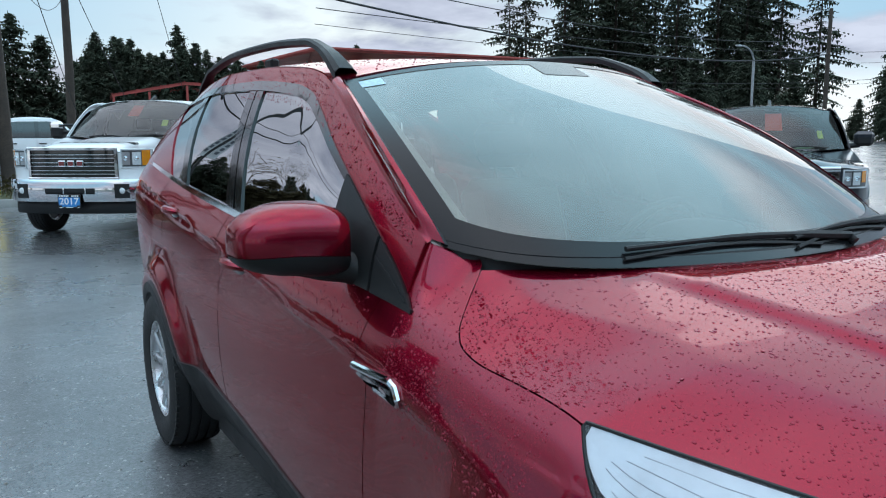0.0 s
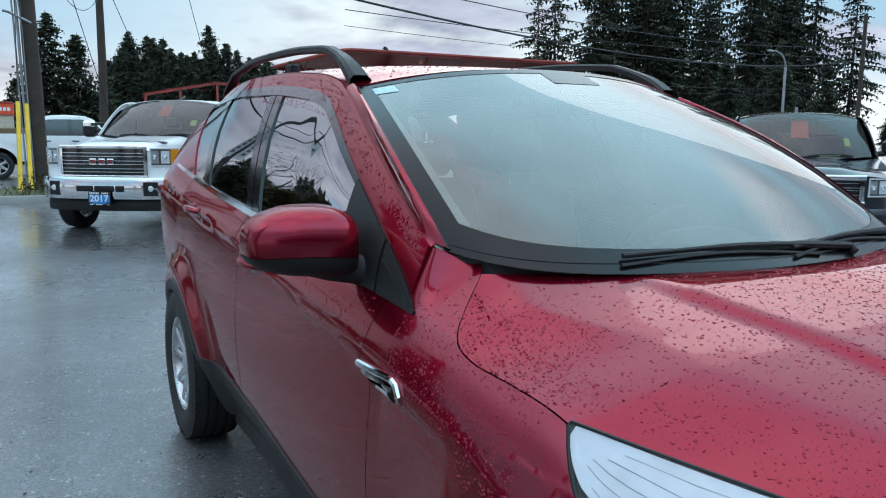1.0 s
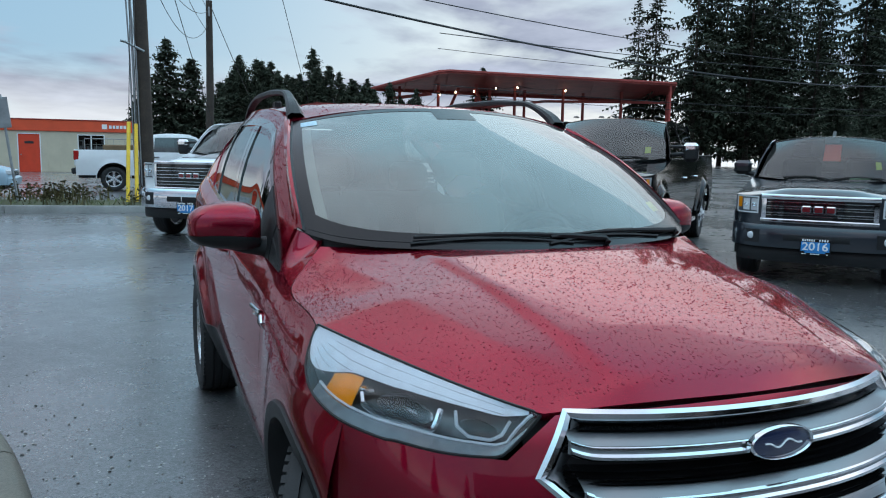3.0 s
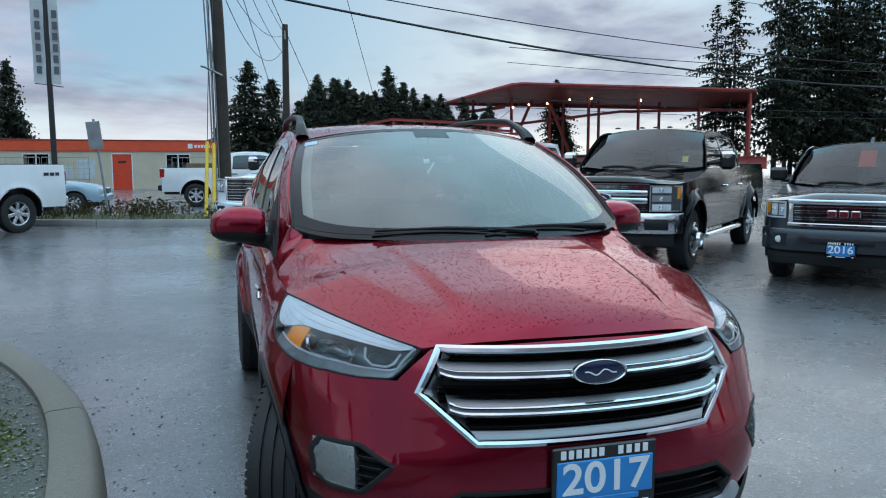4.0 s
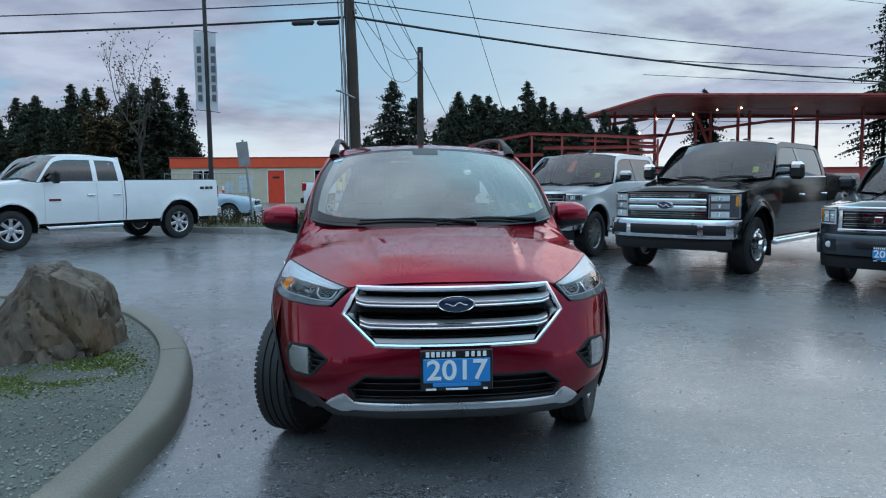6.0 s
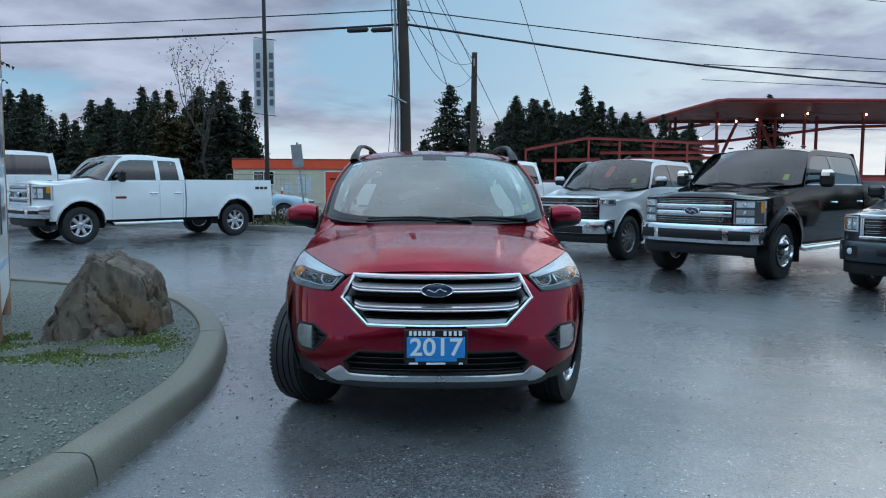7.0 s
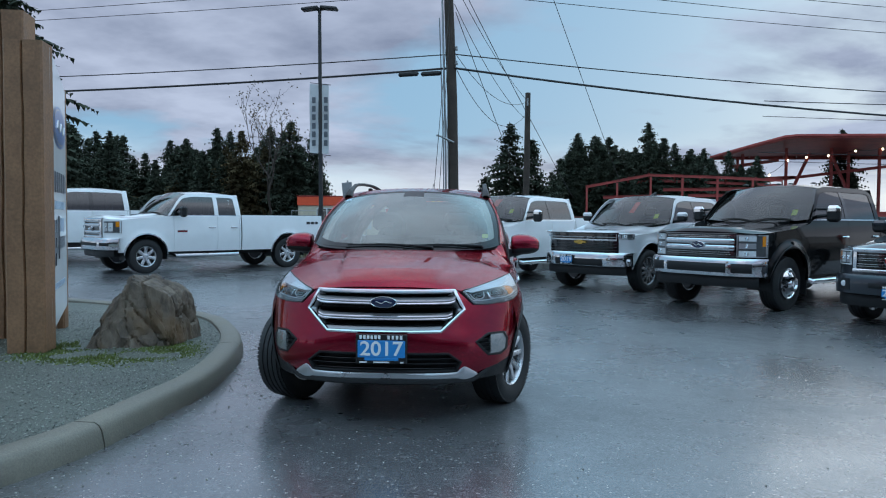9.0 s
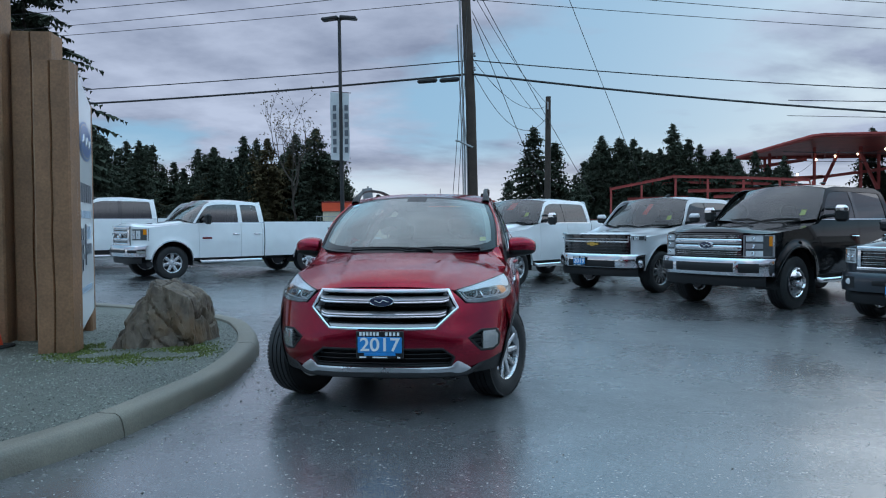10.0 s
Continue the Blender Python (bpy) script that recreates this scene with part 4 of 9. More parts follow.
        def guide(pts, rad, out=-0.010):
            line = []
            for (t0, v0), (t1, v1) in zip(pts[:-1], pts[1:]):
                line += [Vector(lamp(t0 + (t1 - t0) * q, v0 + (v1 - v0) * q, out)) for q in (0, 0.2, 0.4, 0.6, 0.8)]
            line.append(Vector(lamp(*pts[-1], out)))
            return Geo().tube(line, rad, 6)

        hl = part("headlight", sheet_on(0.0, 1.0, lambda t: 0.0, lambda t: 1.0, -0.060, n=48, nv=16), LAMPHOUSE, car, "swept head lamp with clear lens and amber side")
        lens = part("lens", sheet_on(0.0, 1.0, lambda t: 0.0, lambda t: 1.0, 0.001, n=60, nv=16), LENS, hl, "clear lens")
        lens.visible_shadow = False
        # frosted blade above, as wide as the lamp towards its rear tip
        low_v = curve((0.0, 0.72), (0.15, 0.70), (0.45, 0.64), (0.68, 0.60), (0.78, 0.42), (0.88, 0.20), (1.0, 0.06))
        part("bright_blade", sheet_on(0.04, 0.985, lambda t: float(low_v(t)), lambda t: 0.975, -0.006, 0.0, 50), FROSTED, hl, "frosted white upper blade")
        for v0 in (0.30, 0.44, 0.58, 0.72, 0.86):
            t1 = 0.93 - 0.20 * abs(v0 - 0.5)
            t0 = 0.12 if v0 > 0.70 else 0.70 if v0 > 0.5 else 0.80
            part("flute", guide([(t0, v0 + 0.02), (t1, v0)], 0.0009, -0.0055), FLUTE, hl)
        part("turn_signal", sheet_on(0.64, 0.76, lambda t: 0.17, lambda t: max(float(low_v(t)) - 0.02, 0.2), -0.008, 0.0, 12), AMBER, hl, "amber reflector")
        part("lower_lens", sheet_on(0.05, 0.80, lambda t: 0.02, lambda t: 0.17, -0.004, 0.0, 40, 4), LAMPGREY, hl, "grey translucent lower band")
        part("light_guide", guide([(0.80, 0.20), (0.55, 0.19), (0.30, 0.19), (0.115, 0.20), (0.06, 0.45), (0.03, 0.70)], 0.0042), FROSTED, hl, "thin white light guide")
        part("light_guide", guide([(0.29, 0.58), (0.285, 0.38), (0.245, 0.27), (0.17, 0.27), (0.13, 0.36), (0.10, 0.60)], 0.0042), FROSTED, hl, "hooked white light guide")
        part("bezel", guide([(0.585, 0.52), (0.635, 0.46), (0.605, 0.30), (0.56, 0.25), (0.37, 0.25), (0.355, 0.38), (0.345, 0.54)], 0.0075, -0.016), CHROME, hl, "bright bezel round the projector")
        for ta, tb in ((0.37, 0.57), (0.14, 0.28)):
            tm, tr = (ta + tb) / 2, (tb - ta) / 2
            rows = []
            for rr, dd in ((1.0, -0.022), (0.92, -0.020), (0.80, -0.036), (0.62, -0.046), (0.45, -0.034), (0.2, -0.026), (0.02, -0.024)):
                rows.append([lamp(tm + tr * rr * math.cos(a), 0.41 + 0.15 * rr * math.sin(a), dd) for a in lin(0, 2 * math.pi, 25)])
            part("reflector", Geo().sheet(rows, flip=s < 0), LAMPBOWL, hl, "reflector bowl")
        # dark seal round the lamp
        g = Geo()
        rim = [lamp(t, 0.0, 0.0) for t in lin(0, 1, 40)] + [lamp(t, 1.0, 0.0) for t in lin(1, 0, 40)]
        g.tube([Vector(p) for p in rim], 0.0035, 5)
        part("seal", g, PLASTIC, hl)

    # painted sides
    for s in (-1, 1):
        fl = s < 0

        def panel(name, y0, y1, zb, zt, label="", ny=40, nz=30, mt=RED, edge=0.018, parent=car, out=0.0):
            ys = lin(y0, y1, ny)
            P = np.zeros((ny, nz, 3))
            for i, y in enumerate(ys):
                z = lin(float(zb(y)), float(zt(y)), nz)
                P[i] = np.stack([s * (s_side(y, z) + out), np.full(nz, y), z], -1)
            g = Geo()
            g.sheet(P, flip=fl, edge=edge)
            return part(name, g, mt, parent, label)

        gap = 0.0035
        d1, d2, d3 = 1.56, 2.70, 3.50

        def fender_top(y):
            return float(s_cut(y)) - 0.0015 if y < 1.345 else float(s_cut(y)) + 0.002

        g = Geo()
        for ya, yb, ny, top in ((seam_y + gap, 1.462, 110, fender_top), (1.462, d1 - gap, 12, lambda y: float(s_belt(y)))):
            P = np.zeros((ny, 52, 3))
            for i, y in enumerate(lin(ya, yb, ny)):
                z0, z1 = float(s_arch(y)) + 0.002, top(y)
                z = z0 + (z1 - z0) * lin(0, 1, 52) ** 0.8
                P[i] = np.stack([s * s_side(y, z), np.full(52, y), z], -1)
            g.sheet(P, flip=fl, edge=0.018 if ya > 1 else 0.0)
        fend = part("fender", g, RED, car, "crimson front fender", 50)

        def wet(r, q):
            return np.stack([s * s_side(r, q), r, q], -1)

        tagged(part("rain", drops(wet, 2600 if s < 0 else 300, rng, 0.95, 1.45, 0.80, 1.10, 0.0010, 0.0034, (s, 0, 0.3)), BEAD, fend, "beads of rain on the fender"), kind="stuff")
        fd = panel("front_door", d1, d2 - gap, lambda y: s_arch(y), lambda y: float(s_belt(y)), "crimson front door", 50, 44)
        tagged(part("rain", drops(wet, 1100 if s < 0 else 100, rng, 1.57, 2.66, 0.93, 1.06, 0.0010, 0.0034, (s, 0, 0.3)), BEAD, fd, "beads of rain on the door"), kind="stuff")
        rd = panel("rear_door", d2 + gap, d3 + 0.10, lambda y: s_arch(y) + 0.002, lambda y: float(s_belt(y)), "crimson rear door", 60, 44)
        panel("quarter_panel", d3 + 0.107, 4.18, lambda y: s_arch(y) + 0.002, lambda y: float(s_belt(y)), "crimson rear quarter panel", 60, 44)
        # sills and arch lips in black
        g = Geo()
        ys = np.concatenate([lin(AX_F + 0.36, AX_R - 0.36, 50)])
        rows = []
        for y in ys:
            top = float(s_arch(y))
            lo = float(S_LOW(y))
            rows.append([(s * (float(s_side(y, z)) + o), y, z) for z, o in ((top + 0.004, -0.004), (top, 0.007), (min(top, lo) - 0.05, 0.010), (0.28, 0.004), (0.23, -0.03), (0.22, -0.12))])
        g.sheet(rows, flip=not fl)
        part("sill", g, PLASTIC, car, "black plastic sill")
        for ax in (AX_F, AX_R):
            g = Geo()
            rows = []
            for a in lin(radians(-8), radians(188), 50):
                row = []
                for rr, o in ((ARCH + 0.003, -0.006), (ARCH - 0.002, 0.007), (ARCH - 0.03, 0.009), (ARCH - 0.048, 0.002), (ARCH - 0.052, -0.02), (ARCH - 0.05, -0.12)):
                    y, z = ax + rr * math.cos(a), 0.35 + rr * math.sin(a)
                    yy, zz = ax + (ARCH + 0.01) * math.cos(a), 0.35 + (ARCH + 0.01) * math.sin(a)
                    row.append((s * (float(s_side(yy, max(zz, 0.30))) + o), y, z))
                rows.append(row)
            g.sheet(rows, flip=fl)
            part("arch_lip", g, PLASTIC, car, "black wheel arch lip")
        # side glass, pillars, frames
        def strip(name, ya, yb, va, vb, mt, out, label="", ny=40, nv=8, parent=car, edge=0.012, la=0.0, lb=0.0):
            P = np.zeros((ny, nv, 3))
            for i, y in enumerate(lin(ya, yb, ny)):
                lean = la + (lb - la) * i / (ny - 1)
                v = lin(va(y), vb(y + lean), nv)
                P[i] = s_cab(y + lean * v, v)
            P[..., 0] += out
            P[..., 0] *= s
            g = Geo()
            g.sheet(P, flip=fl, edge=edge)
            return part(name, g, mt, parent, label)

        fr = lambda y: float(s_frame(y))
        strip("pillar_frame", 1.4625, 4.20, fr, lambda y: 1.0, RED, 0.003, "crimson windscreen pillar and roof frame", 140, 8, edge=0.012)
        strip("window_trim", 1.60, 4.02, lambda y: max(fr(y) - 0.06, 0.0), lambda y: fr(y) + 0.006, GLOSSBLACK, 0.007, "black trim over the windows", 90, 4)
        strip("belt_trim", 1.80, 4.02, lambda y: 0.0, lambda y: 0.045, CHROME, 0.008, "bright strip along the window sill", 90, 4)
        def wet_cab(r, q):
            p = s_cab(r, q)
            p[..., 0] = s * (p[..., 0] + 0.0065)
            return p

        pf = [o for o in car.children if o.name.startswith("pillar_frame")][-1]
        tagged(part("rain", drops(wet_cab, 1300 if s < 0 else 200, rng, 1.5, 3.0, 0.78, 0.98, 0.0010, 0.0036, (s, 0, 0.5)), BEAD, pf, "beads of rain on the pillar"), kind="stuff")
        strip("mirror_sail", 1.62, 1.84, lambda y: -0.02, lambda y: fr(y) + 0.004, PLASTIC, 0.012, "black mirror base panel", 20, 10)
        strip("fender_sail", 1.425, 1.612, lambda y: -0.03, lambda y: max(fr(y), 0.04), PLASTIC, 0.010, "black plastic triangle below the pillar", 30, 10)
        strip("sail_rib", 1.45, 1.606, lambda y: max(fr(y) * 0.62, 0.02), lambda y: max(fr(y) * 0.70, 0.05), PLASTIC, 0.015, "", 20, 3)
        for nm, ya, yb, la, lb, par in (("front_window", 1.835, 2.60, 0.0, 0.17, fd), ("rear_window", 2.73, 3.33, 0.17, 0.20, rd), ("quarter_window", 3.40, 3.62, 0.20, 0.42, car)):
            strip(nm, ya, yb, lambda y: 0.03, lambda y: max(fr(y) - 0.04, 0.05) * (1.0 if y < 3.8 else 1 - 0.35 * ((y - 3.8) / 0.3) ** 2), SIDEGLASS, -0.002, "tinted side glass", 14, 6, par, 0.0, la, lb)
        for ya, yb, la, lb in ((2.59, 2.66, 0.17, 0.17), (2.67, 2.74, 0.17, 0.17), (3.32, 3.41, 0.20, 0.20)):
            strip("door_pillar", ya, yb, lambda y: 0.0, lambda y: fr(y), GLOSSBLACK, 0.004, "gloss black door pillar", 6, 14, la=la, lb=lb)
        strip("rear_pillar", 3.61, 4.20, lambda y: 0.0, lambda y: fr(y) + 0.01, RED, 0.003, "crimson rear pillar", 16, 14, edge=0.02, la=0.42, lb=0.0)
        # handles, each over a black oval that stands in for its hollow's shade
        for y0, zz, par in ((2.50, 0.992, fd), (3.40, 1.090, rd)):
            g = Geo()
            x0 = float(s_side(y0, zz))
            pts = [(s * (x0 - 0.01 + 0.042 * math.sin(math.pi * k / 10) ** 0.6), y0 - 0.11 + 0.022 * k, zz + 0.006 * math.sin(math.pi * k / 10)) for k in range(11)]
            g.tube([Vector(p) for p in pts], [0.010 + 0.007 * math.sin(math.pi * k / 10) for k in range(11)], 8)
            part("door_handle", g, RED, par, "crimson pull handle")
            g = Geo()
            g.ball((s * (x0 - 0.008), y0, zz - 0.004), (0.014, 0.085, 0.032), 16, 8)
            part("handle_cup", g, GLOSSBLACK, par, "black oval for the shade in the hollow behind the handle")
        # bright hooked trim on the fender
        a0, a1 = (1.362, 0.889), (1.555, 0.884)
        dy, dz = a1[0] - a0[0], a1[1] - a0[1]
        ln = math.hypot(dy, dz)
        ux, uz = (dy / ln, dz / ln)
        def vent(a, b, o):
            y, z = a0[0] + ux * a - uz * b, a0[1] + uz * a + ux * b
            return Vector((s * (float(s_side(y, z)) + o), y, z))
        g = Geo()
        path = [(ln, 0.024), (0.03, 0.026), (0.004, 0.018), (-0.008, 0.0), (0.004, -0.018), (0.03, -0.024), (ln * 0.86, -0.022)]
        g.tube([vent(a, b, 0.004) for a, b in dense(path[:], 0.02)[:-2]], 0.0085, 8)
        vt = part("fender_trim", g, CHROME, fend, "chrome hook trim with a dark centre")
        g = Geo()
        g.sheet([[vent(a, b, 0.004) for b in (-0.014, 0, 0.014)] for a in lin(0.006, ln * 0.95, 8)], flip=not fl, edge=0.01)
        part("trim_centre", g, GLOSSBLACK, vt, "black centre")
        # door mirror
        c = Vector((s * 0.966, 1.77, 1.158))
        g = Geo()
        prof = []
        tall = curve((0.0, 0.02), (0.006, 0.80), (0.04, 0.90), (0.25, 1.0), (0.55, 0.96), (0.80, 0.80), (0.94, 0.56), (0.99, 0.32), (1.0, 0.02))
        for t in np.concatenate([[0, 0.006], lin(0.02, 0.94, 16), [0.97, 0.985, 0.994, 1.0]]):
            k = float(tall(t))
            row = []
            for a in lin(0, 2 * math.pi, 29):
                ca, sa = math.cos(a), math.sin(a)
                yy = -0.120 * k**0.8 * max(-ca, 0) ** 0.75 + 0.035 * k**0.5 * max(ca, 0) ** 0.35
                zz = 0.087 * k * np.sign(sa) * abs(sa) ** (0.66 if sa > 0 else 0.48)
                row.append((c.x + s * (-0.100 + 0.245 * t), c.y + yy + 0.045 * t**1.5, c.z + zz + 0.008 * math.sin(math.pi * t)))
            prof.append(row)
        g.sheet(prof, flip=not fl)
        mir = part("door_mirror", g, RED, car, "crimson door mirror with black foot")
        g = Geo()
        g.tube([(s * 0.815, 1.71, 1.085), (s * 0.86, 1.72, 1.092), (s * 0.92, 1.735, 1.096), (s * 0.97, 1.745, 1.10)], [0.050, 0.036, 0.030, 0.02], 12)
        under = []
        for row in prof:
            mid = np.mean(np.array(row), axis=0)
            under.append([tuple(mid + (np.array(p) - mid) * 1.018) for p in row[14:]])
            under[-1] = [(x, y, min(z, mid[2] - 0.028)) for x, y, z in under[-1]]
        g.sheet(under, flip=not fl)
        part("mirror_foot", g, PLASTIC, mir, "black plastic mirror foot")
        g = Geo()
        g.sheet([[(c.x + s * (-0.085 + 0.175 * t), c.y + 0.04 + 0.03 * t, c.z + 0.01 + 0.062 * v * (1 - 0.15 * t)) for v in (-1, 0, 1)] for t in lin(0, 1, 8)])
        part("mirror_glass", g, CHROME, mir, "mirror glass")
        # roof rail: a long bow on two feet
        g = Geo()
        rr = []
        for t in lin(0, 1, 40):
            y = 2.18 + (4.02 - 2.18) * t
            x = float(s_pil_x(max(y, 2.25))) - 0.035
            base = float(s_pil_z(max(y, 2.25))) + 0.012
            h = 0.070 * min(1, (t / 0.16)) ** 0.7 * min(1, ((1 - t) / 0.10)) ** 0.7
            if y < 2.25:
                base -= (2.25 - y) * 0.3
            wd2 = 0.020 + 0.016 * (1 - min(1, t / 0.10)) + 0.014 * (1 - min(1, (1 - t) / 0.08))
            th = 0.014 + 0.012 * (1 - min(1, t / 0.12))
            rr.append([(s * (x + a * wd2), y, base + h + b * th) for a, b in ((-1, -0.6), (-1, 0.5), (-0.6, 1), (0.6, 1), (1, 0.5), (1, -0.6), (0, -1), (-1, -0.6))])
        g.sheet(rr, flip=not fl)
        g.box(s * 0.565 - 0.018, 2.98, 1.60, s * 0.565 + 0.018, 3.06, 1.69, 0.008)
        part("roof_rail", g, PLASTIC, car, "black bowed roof rail")

    # red return from the pillar to the glass, and the rubber gasket along it
    for s in (-1, 1):
        red, rub = [], []
        for r in lin(0.015, 1.0, 40):
            e = s_screen(np.array(r), np.array(1.0))
            i1 = s_screen(np.array(r), np.array(0.972))
            y = float(e[1])
            px, pz = float(s_pil_x(y)) + 0.003, float(s_pil_z(y))
            k = min(1.0, r / 0.10)
            red.append([(s * px, y, pz), (s * (px - 0.004), y - 0.002, pz + 0.012 * k), (s * (float(e[0]) - 0.002), float(e[1]) - 0.004, max(float(e[2]), pz) + 0.018 * k), (s * float(0.5 * e[0] + 0.5 * i1[0]), float(i1[1]), float(0.5 * e[2] + 0.5 * i1[2]) + 0.010 * k), (s * float(0.49 * e[0] + 0.51 * i1[0]), float(i1[1]), float(0.5 * e[2] + 0.5 * i1[2]) + 0.001)])
            rub.append([(s * float(0.48 * e[0] + 0.52 * i1[0]), float(i1[1]), float(0.5 * e[2] + 0.5 * i1[2]) + 0.004 * k), (s * float(0.3 * e[0] + 0.7 * i1[0]), float(i1[1]), float(0.3 * e[2] + 0.7 * i1[2]) + 0.004 * k), (s * float(i1[0]), float(i1[1]), float(i1[2]) + 0.001)])
        part("pillar_moulding", Geo().sheet(red, flip=s > 0), RED, car, "crimson pillar edge beside the windscreen", 60)
        part("screen_gasket", Geo().sheet(rub, flip=s > 0), PLASTIC, car, "black rubber gasket along the glass")

    # windscreen with dark border, wipers, cowl
    g = Geo()
    g.sheet(s_screen(lin(0.0, 1.0, 24)[:, None], lin(-1, 1, 41)[None, :]), flip=True)
    ws = part("windscreen", g, GLASS, car, "raked windscreen glass reflecting the sky")
    ws.visible_shadow = False
    g = Geo()
    def frit(ra, rb, sa, sb, n=8, k=60):
        rows = []
        for x in lin(sa, sb, k):
            rows.append([tuple(s_screen(np.array(r), np.array(x), 0.0015)) for r in lin(ra(x), rb(x), n)])
        g.sheet(rows)

    frit(lambda x: 0.0, lambda x: 0.075 + 0.05 * abs(x) ** 4 + 0.09 * abs(x) ** 14, -0.985, 0.985, 6, 120)
    frit(lambda x: 0.968, lambda x: 1.0, -1, 1, 3, 80)
    frit(lambda x: 0.885, lambda x: 0.97, -0.13, 0.13, 4, 20)
    for s in (-1, 1):
        frit(lambda x: 0.12, lambda x: 0.97, s * 0.924, s * 0.985, 24, 6)
    part("screen_border", g, FRIT, ws, "black printed border")
    g = Geo()
    g.sheet([[Vector(s_screen(np.array(r), np.array(x), 0.002).tolist()) for r in (0.90, 0.955)] for x in (-0.93, -0.885, -0.84)], flip=True)
    part("sticker", g, material("pale blue sticker", (0.45, 0.62, 0.72), 0.5, 0, 0, 0.2, 80.0), ws, "small pale blue sticker")
    g = Geo()
    g.sheet([[Vector(s_screen(np.array(r), np.array(x), -0.006).tolist()) for r in (0.17, 0.235)] for x in (0.80, 0.865)], flip=True)
    part("sticker", g, material("yellow sticker", (0.75, 0.80, 0.12), 0.5, 0, 0, 0.1, 80.0), ws, "small square yellow sticker")
    g = Geo()
    rows = []
    for sx in lin(-0.99, 0.99, 60):
        a = abs(sx)
        h = s_hood(np.array(0.995), np.array(sx * 0.97))
        b = s_screen(np.array(0.035), np.array(sx))
        rows.append([(float(h[0]), float(h[1]) - 0.01, float(h[2]) - 0.03), (float(h[0]), float(h[1]) + 0.012, float(h[2]) - 0.022), tuple((h * 0.4 + b * 0.6) - np.array([0, 0, 0.012])), tuple(b + np.array([0, -0.004, 0.001]))])
    g.sheet(rows, flip=True)
    part("cowl", g, PLASTIC, car, "black cowl below the windscreen")
    for sx0, sx1, r1 in ((-0.58, 0.30, 0.085), (0.02, 0.80, 0.095)):
        g = Geo()
        base = s_screen(np.array(0.0), np.array(sx1), 0.012)
        pts = [Vector((base).tolist())]
        for k in lin(0, 1, 14):
            sx = sx1 + (sx0 - sx1) * k
            pts.append(Vector(s_screen(np.array(0.020 + 0.045 * math.sin(math.pi * k * 0.8) * (1 - 0.3 * k)), np.array(sx), 0.014).tolist()))
        g.tube(pts, [0.011] * 5 + [0.008] * 5 + [0.006] * 5, 7)
        wp = part("wiper", g, PLASTIC, car, "black windscreen wiper")
        g = Geo()
        bl = [Vector(s_screen(np.array(0.018 + 0.030 * math.sin(math.pi * k)), np.array(sx0 + (sx1 - sx0) * (k * 0.82 - 0.02)), 0.007).tolist()) for k in lin(0, 1, 16)]
        g.tube(bl, 0.005, 5)
        part("wiper_blade", g, RUBBER, wp, "rubber blade")

    # pale trim inside the pillars
    for s in (-1, 1):
        rows = []
        for r in lin(0.10, 0.95, 20):
            rows.append([tuple(s_screen(np.array(r), np.array(s * q)) + np.array([0, 0.03, -0.03])) for q in (0.865, 0.885, 0.90, 0.93)])
        part("inner_pillar", Geo().sheet(rows, flip=s > 0), material("pale headliner cloth", (0.50, 0.49, 0.46), 0.8, 0, 0, 0.06, 20.0) if s < 0 else bpy.data.materials["pale headliner cloth"], car, "pale cloth trim inside the pillar")

    # roof, aerial, tail
    g = Geo()
    g.sheet(s_roof(lin(0, 1, 50)[:, None], lin(-1, 1, 50)[None, :]), flip=True, edge=0.02)
    roof = part("roof", g, RED, car, "crimson roof")
    tagged(part("rain", drops(s_roof, 4000, rng, 0.02, 0.9, -0.95, 0.95, 0.0012, 0.0045), BEAD, roof, "beads of rain on the roof"), kind="stuff")
    g = Geo()
    g.tube([(0.0, 3.95, 1.655), (0.0, 4.0, 1.70), (0.0, 4.08, 1.79)], [0.012, 0.005, 0.003], 6)
    part("aerial", g, PLASTIC, roof, "short black aerial")
    g = Geo()
    rows = []
    for z, y, w in ((0.30, 4.42, 0.78), (0.42, 4.50, 0.80), (0.62, 4.52, 0.80), (0.70, 4.50, 0.79), (0.95, 4.47, 0.76), (1.15, 4.42, 0.70), (1.20, 4.40, 0.68), (1.50, 4.28, 0.54), (1.58, 4.26, 0.52)):
        rows.append([(x * w, y - 0.10 * abs(x) ** 3, z) for x in lin(-1, 1, 25)])
    g.sheet(rows, flip=False)
    tail = part("tailgate", g, RED, car, "crimson tailgate")
    g = Geo()
    g.sheet([[(x * (0.66 - 0.12 * t), 4.425 - 0.14 * t - 0.09 * abs(x) ** 3, 1.20 + 0.30 * t) for x in lin(-0.9, 0.9, 20)] for t in lin(0, 1, 8)])
    part("rear_glass", g, TINT, tail, "tinted rear glass")
    for s in (-1, 1):
        g = Geo()
        g.box(s * 0.66 - 0.10, 4.28, 0.92, s * 0.66 + 0.10, 4.46, 1.08, 0.03)
        part("tail_lamp", g, REDLENS, tail, "red tail lamp")

    # hidden middle: tub, wells, cabin
    g = Geo()
    g.box(-0.60, 0.50, 0.27, 0.60, 4.35, 0.80)
    g.box(-0.80, 1.36, 0.20, 0.80, 3.16, 0.62)
    g.box(-0.66, 0.56, 0.76, 0.66, 1.25, 0.80)
    g.box(-0.80, 0.80, 0.76, 0.80, 1.25, 0.80)
    g.box(-0.80, 3.05, 0.80, 0.80, 4.30, 0.84)
    part("underbody", g, PLASTIC, car, "black underbody and wheel wells")
    g = Geo()
    rows = []
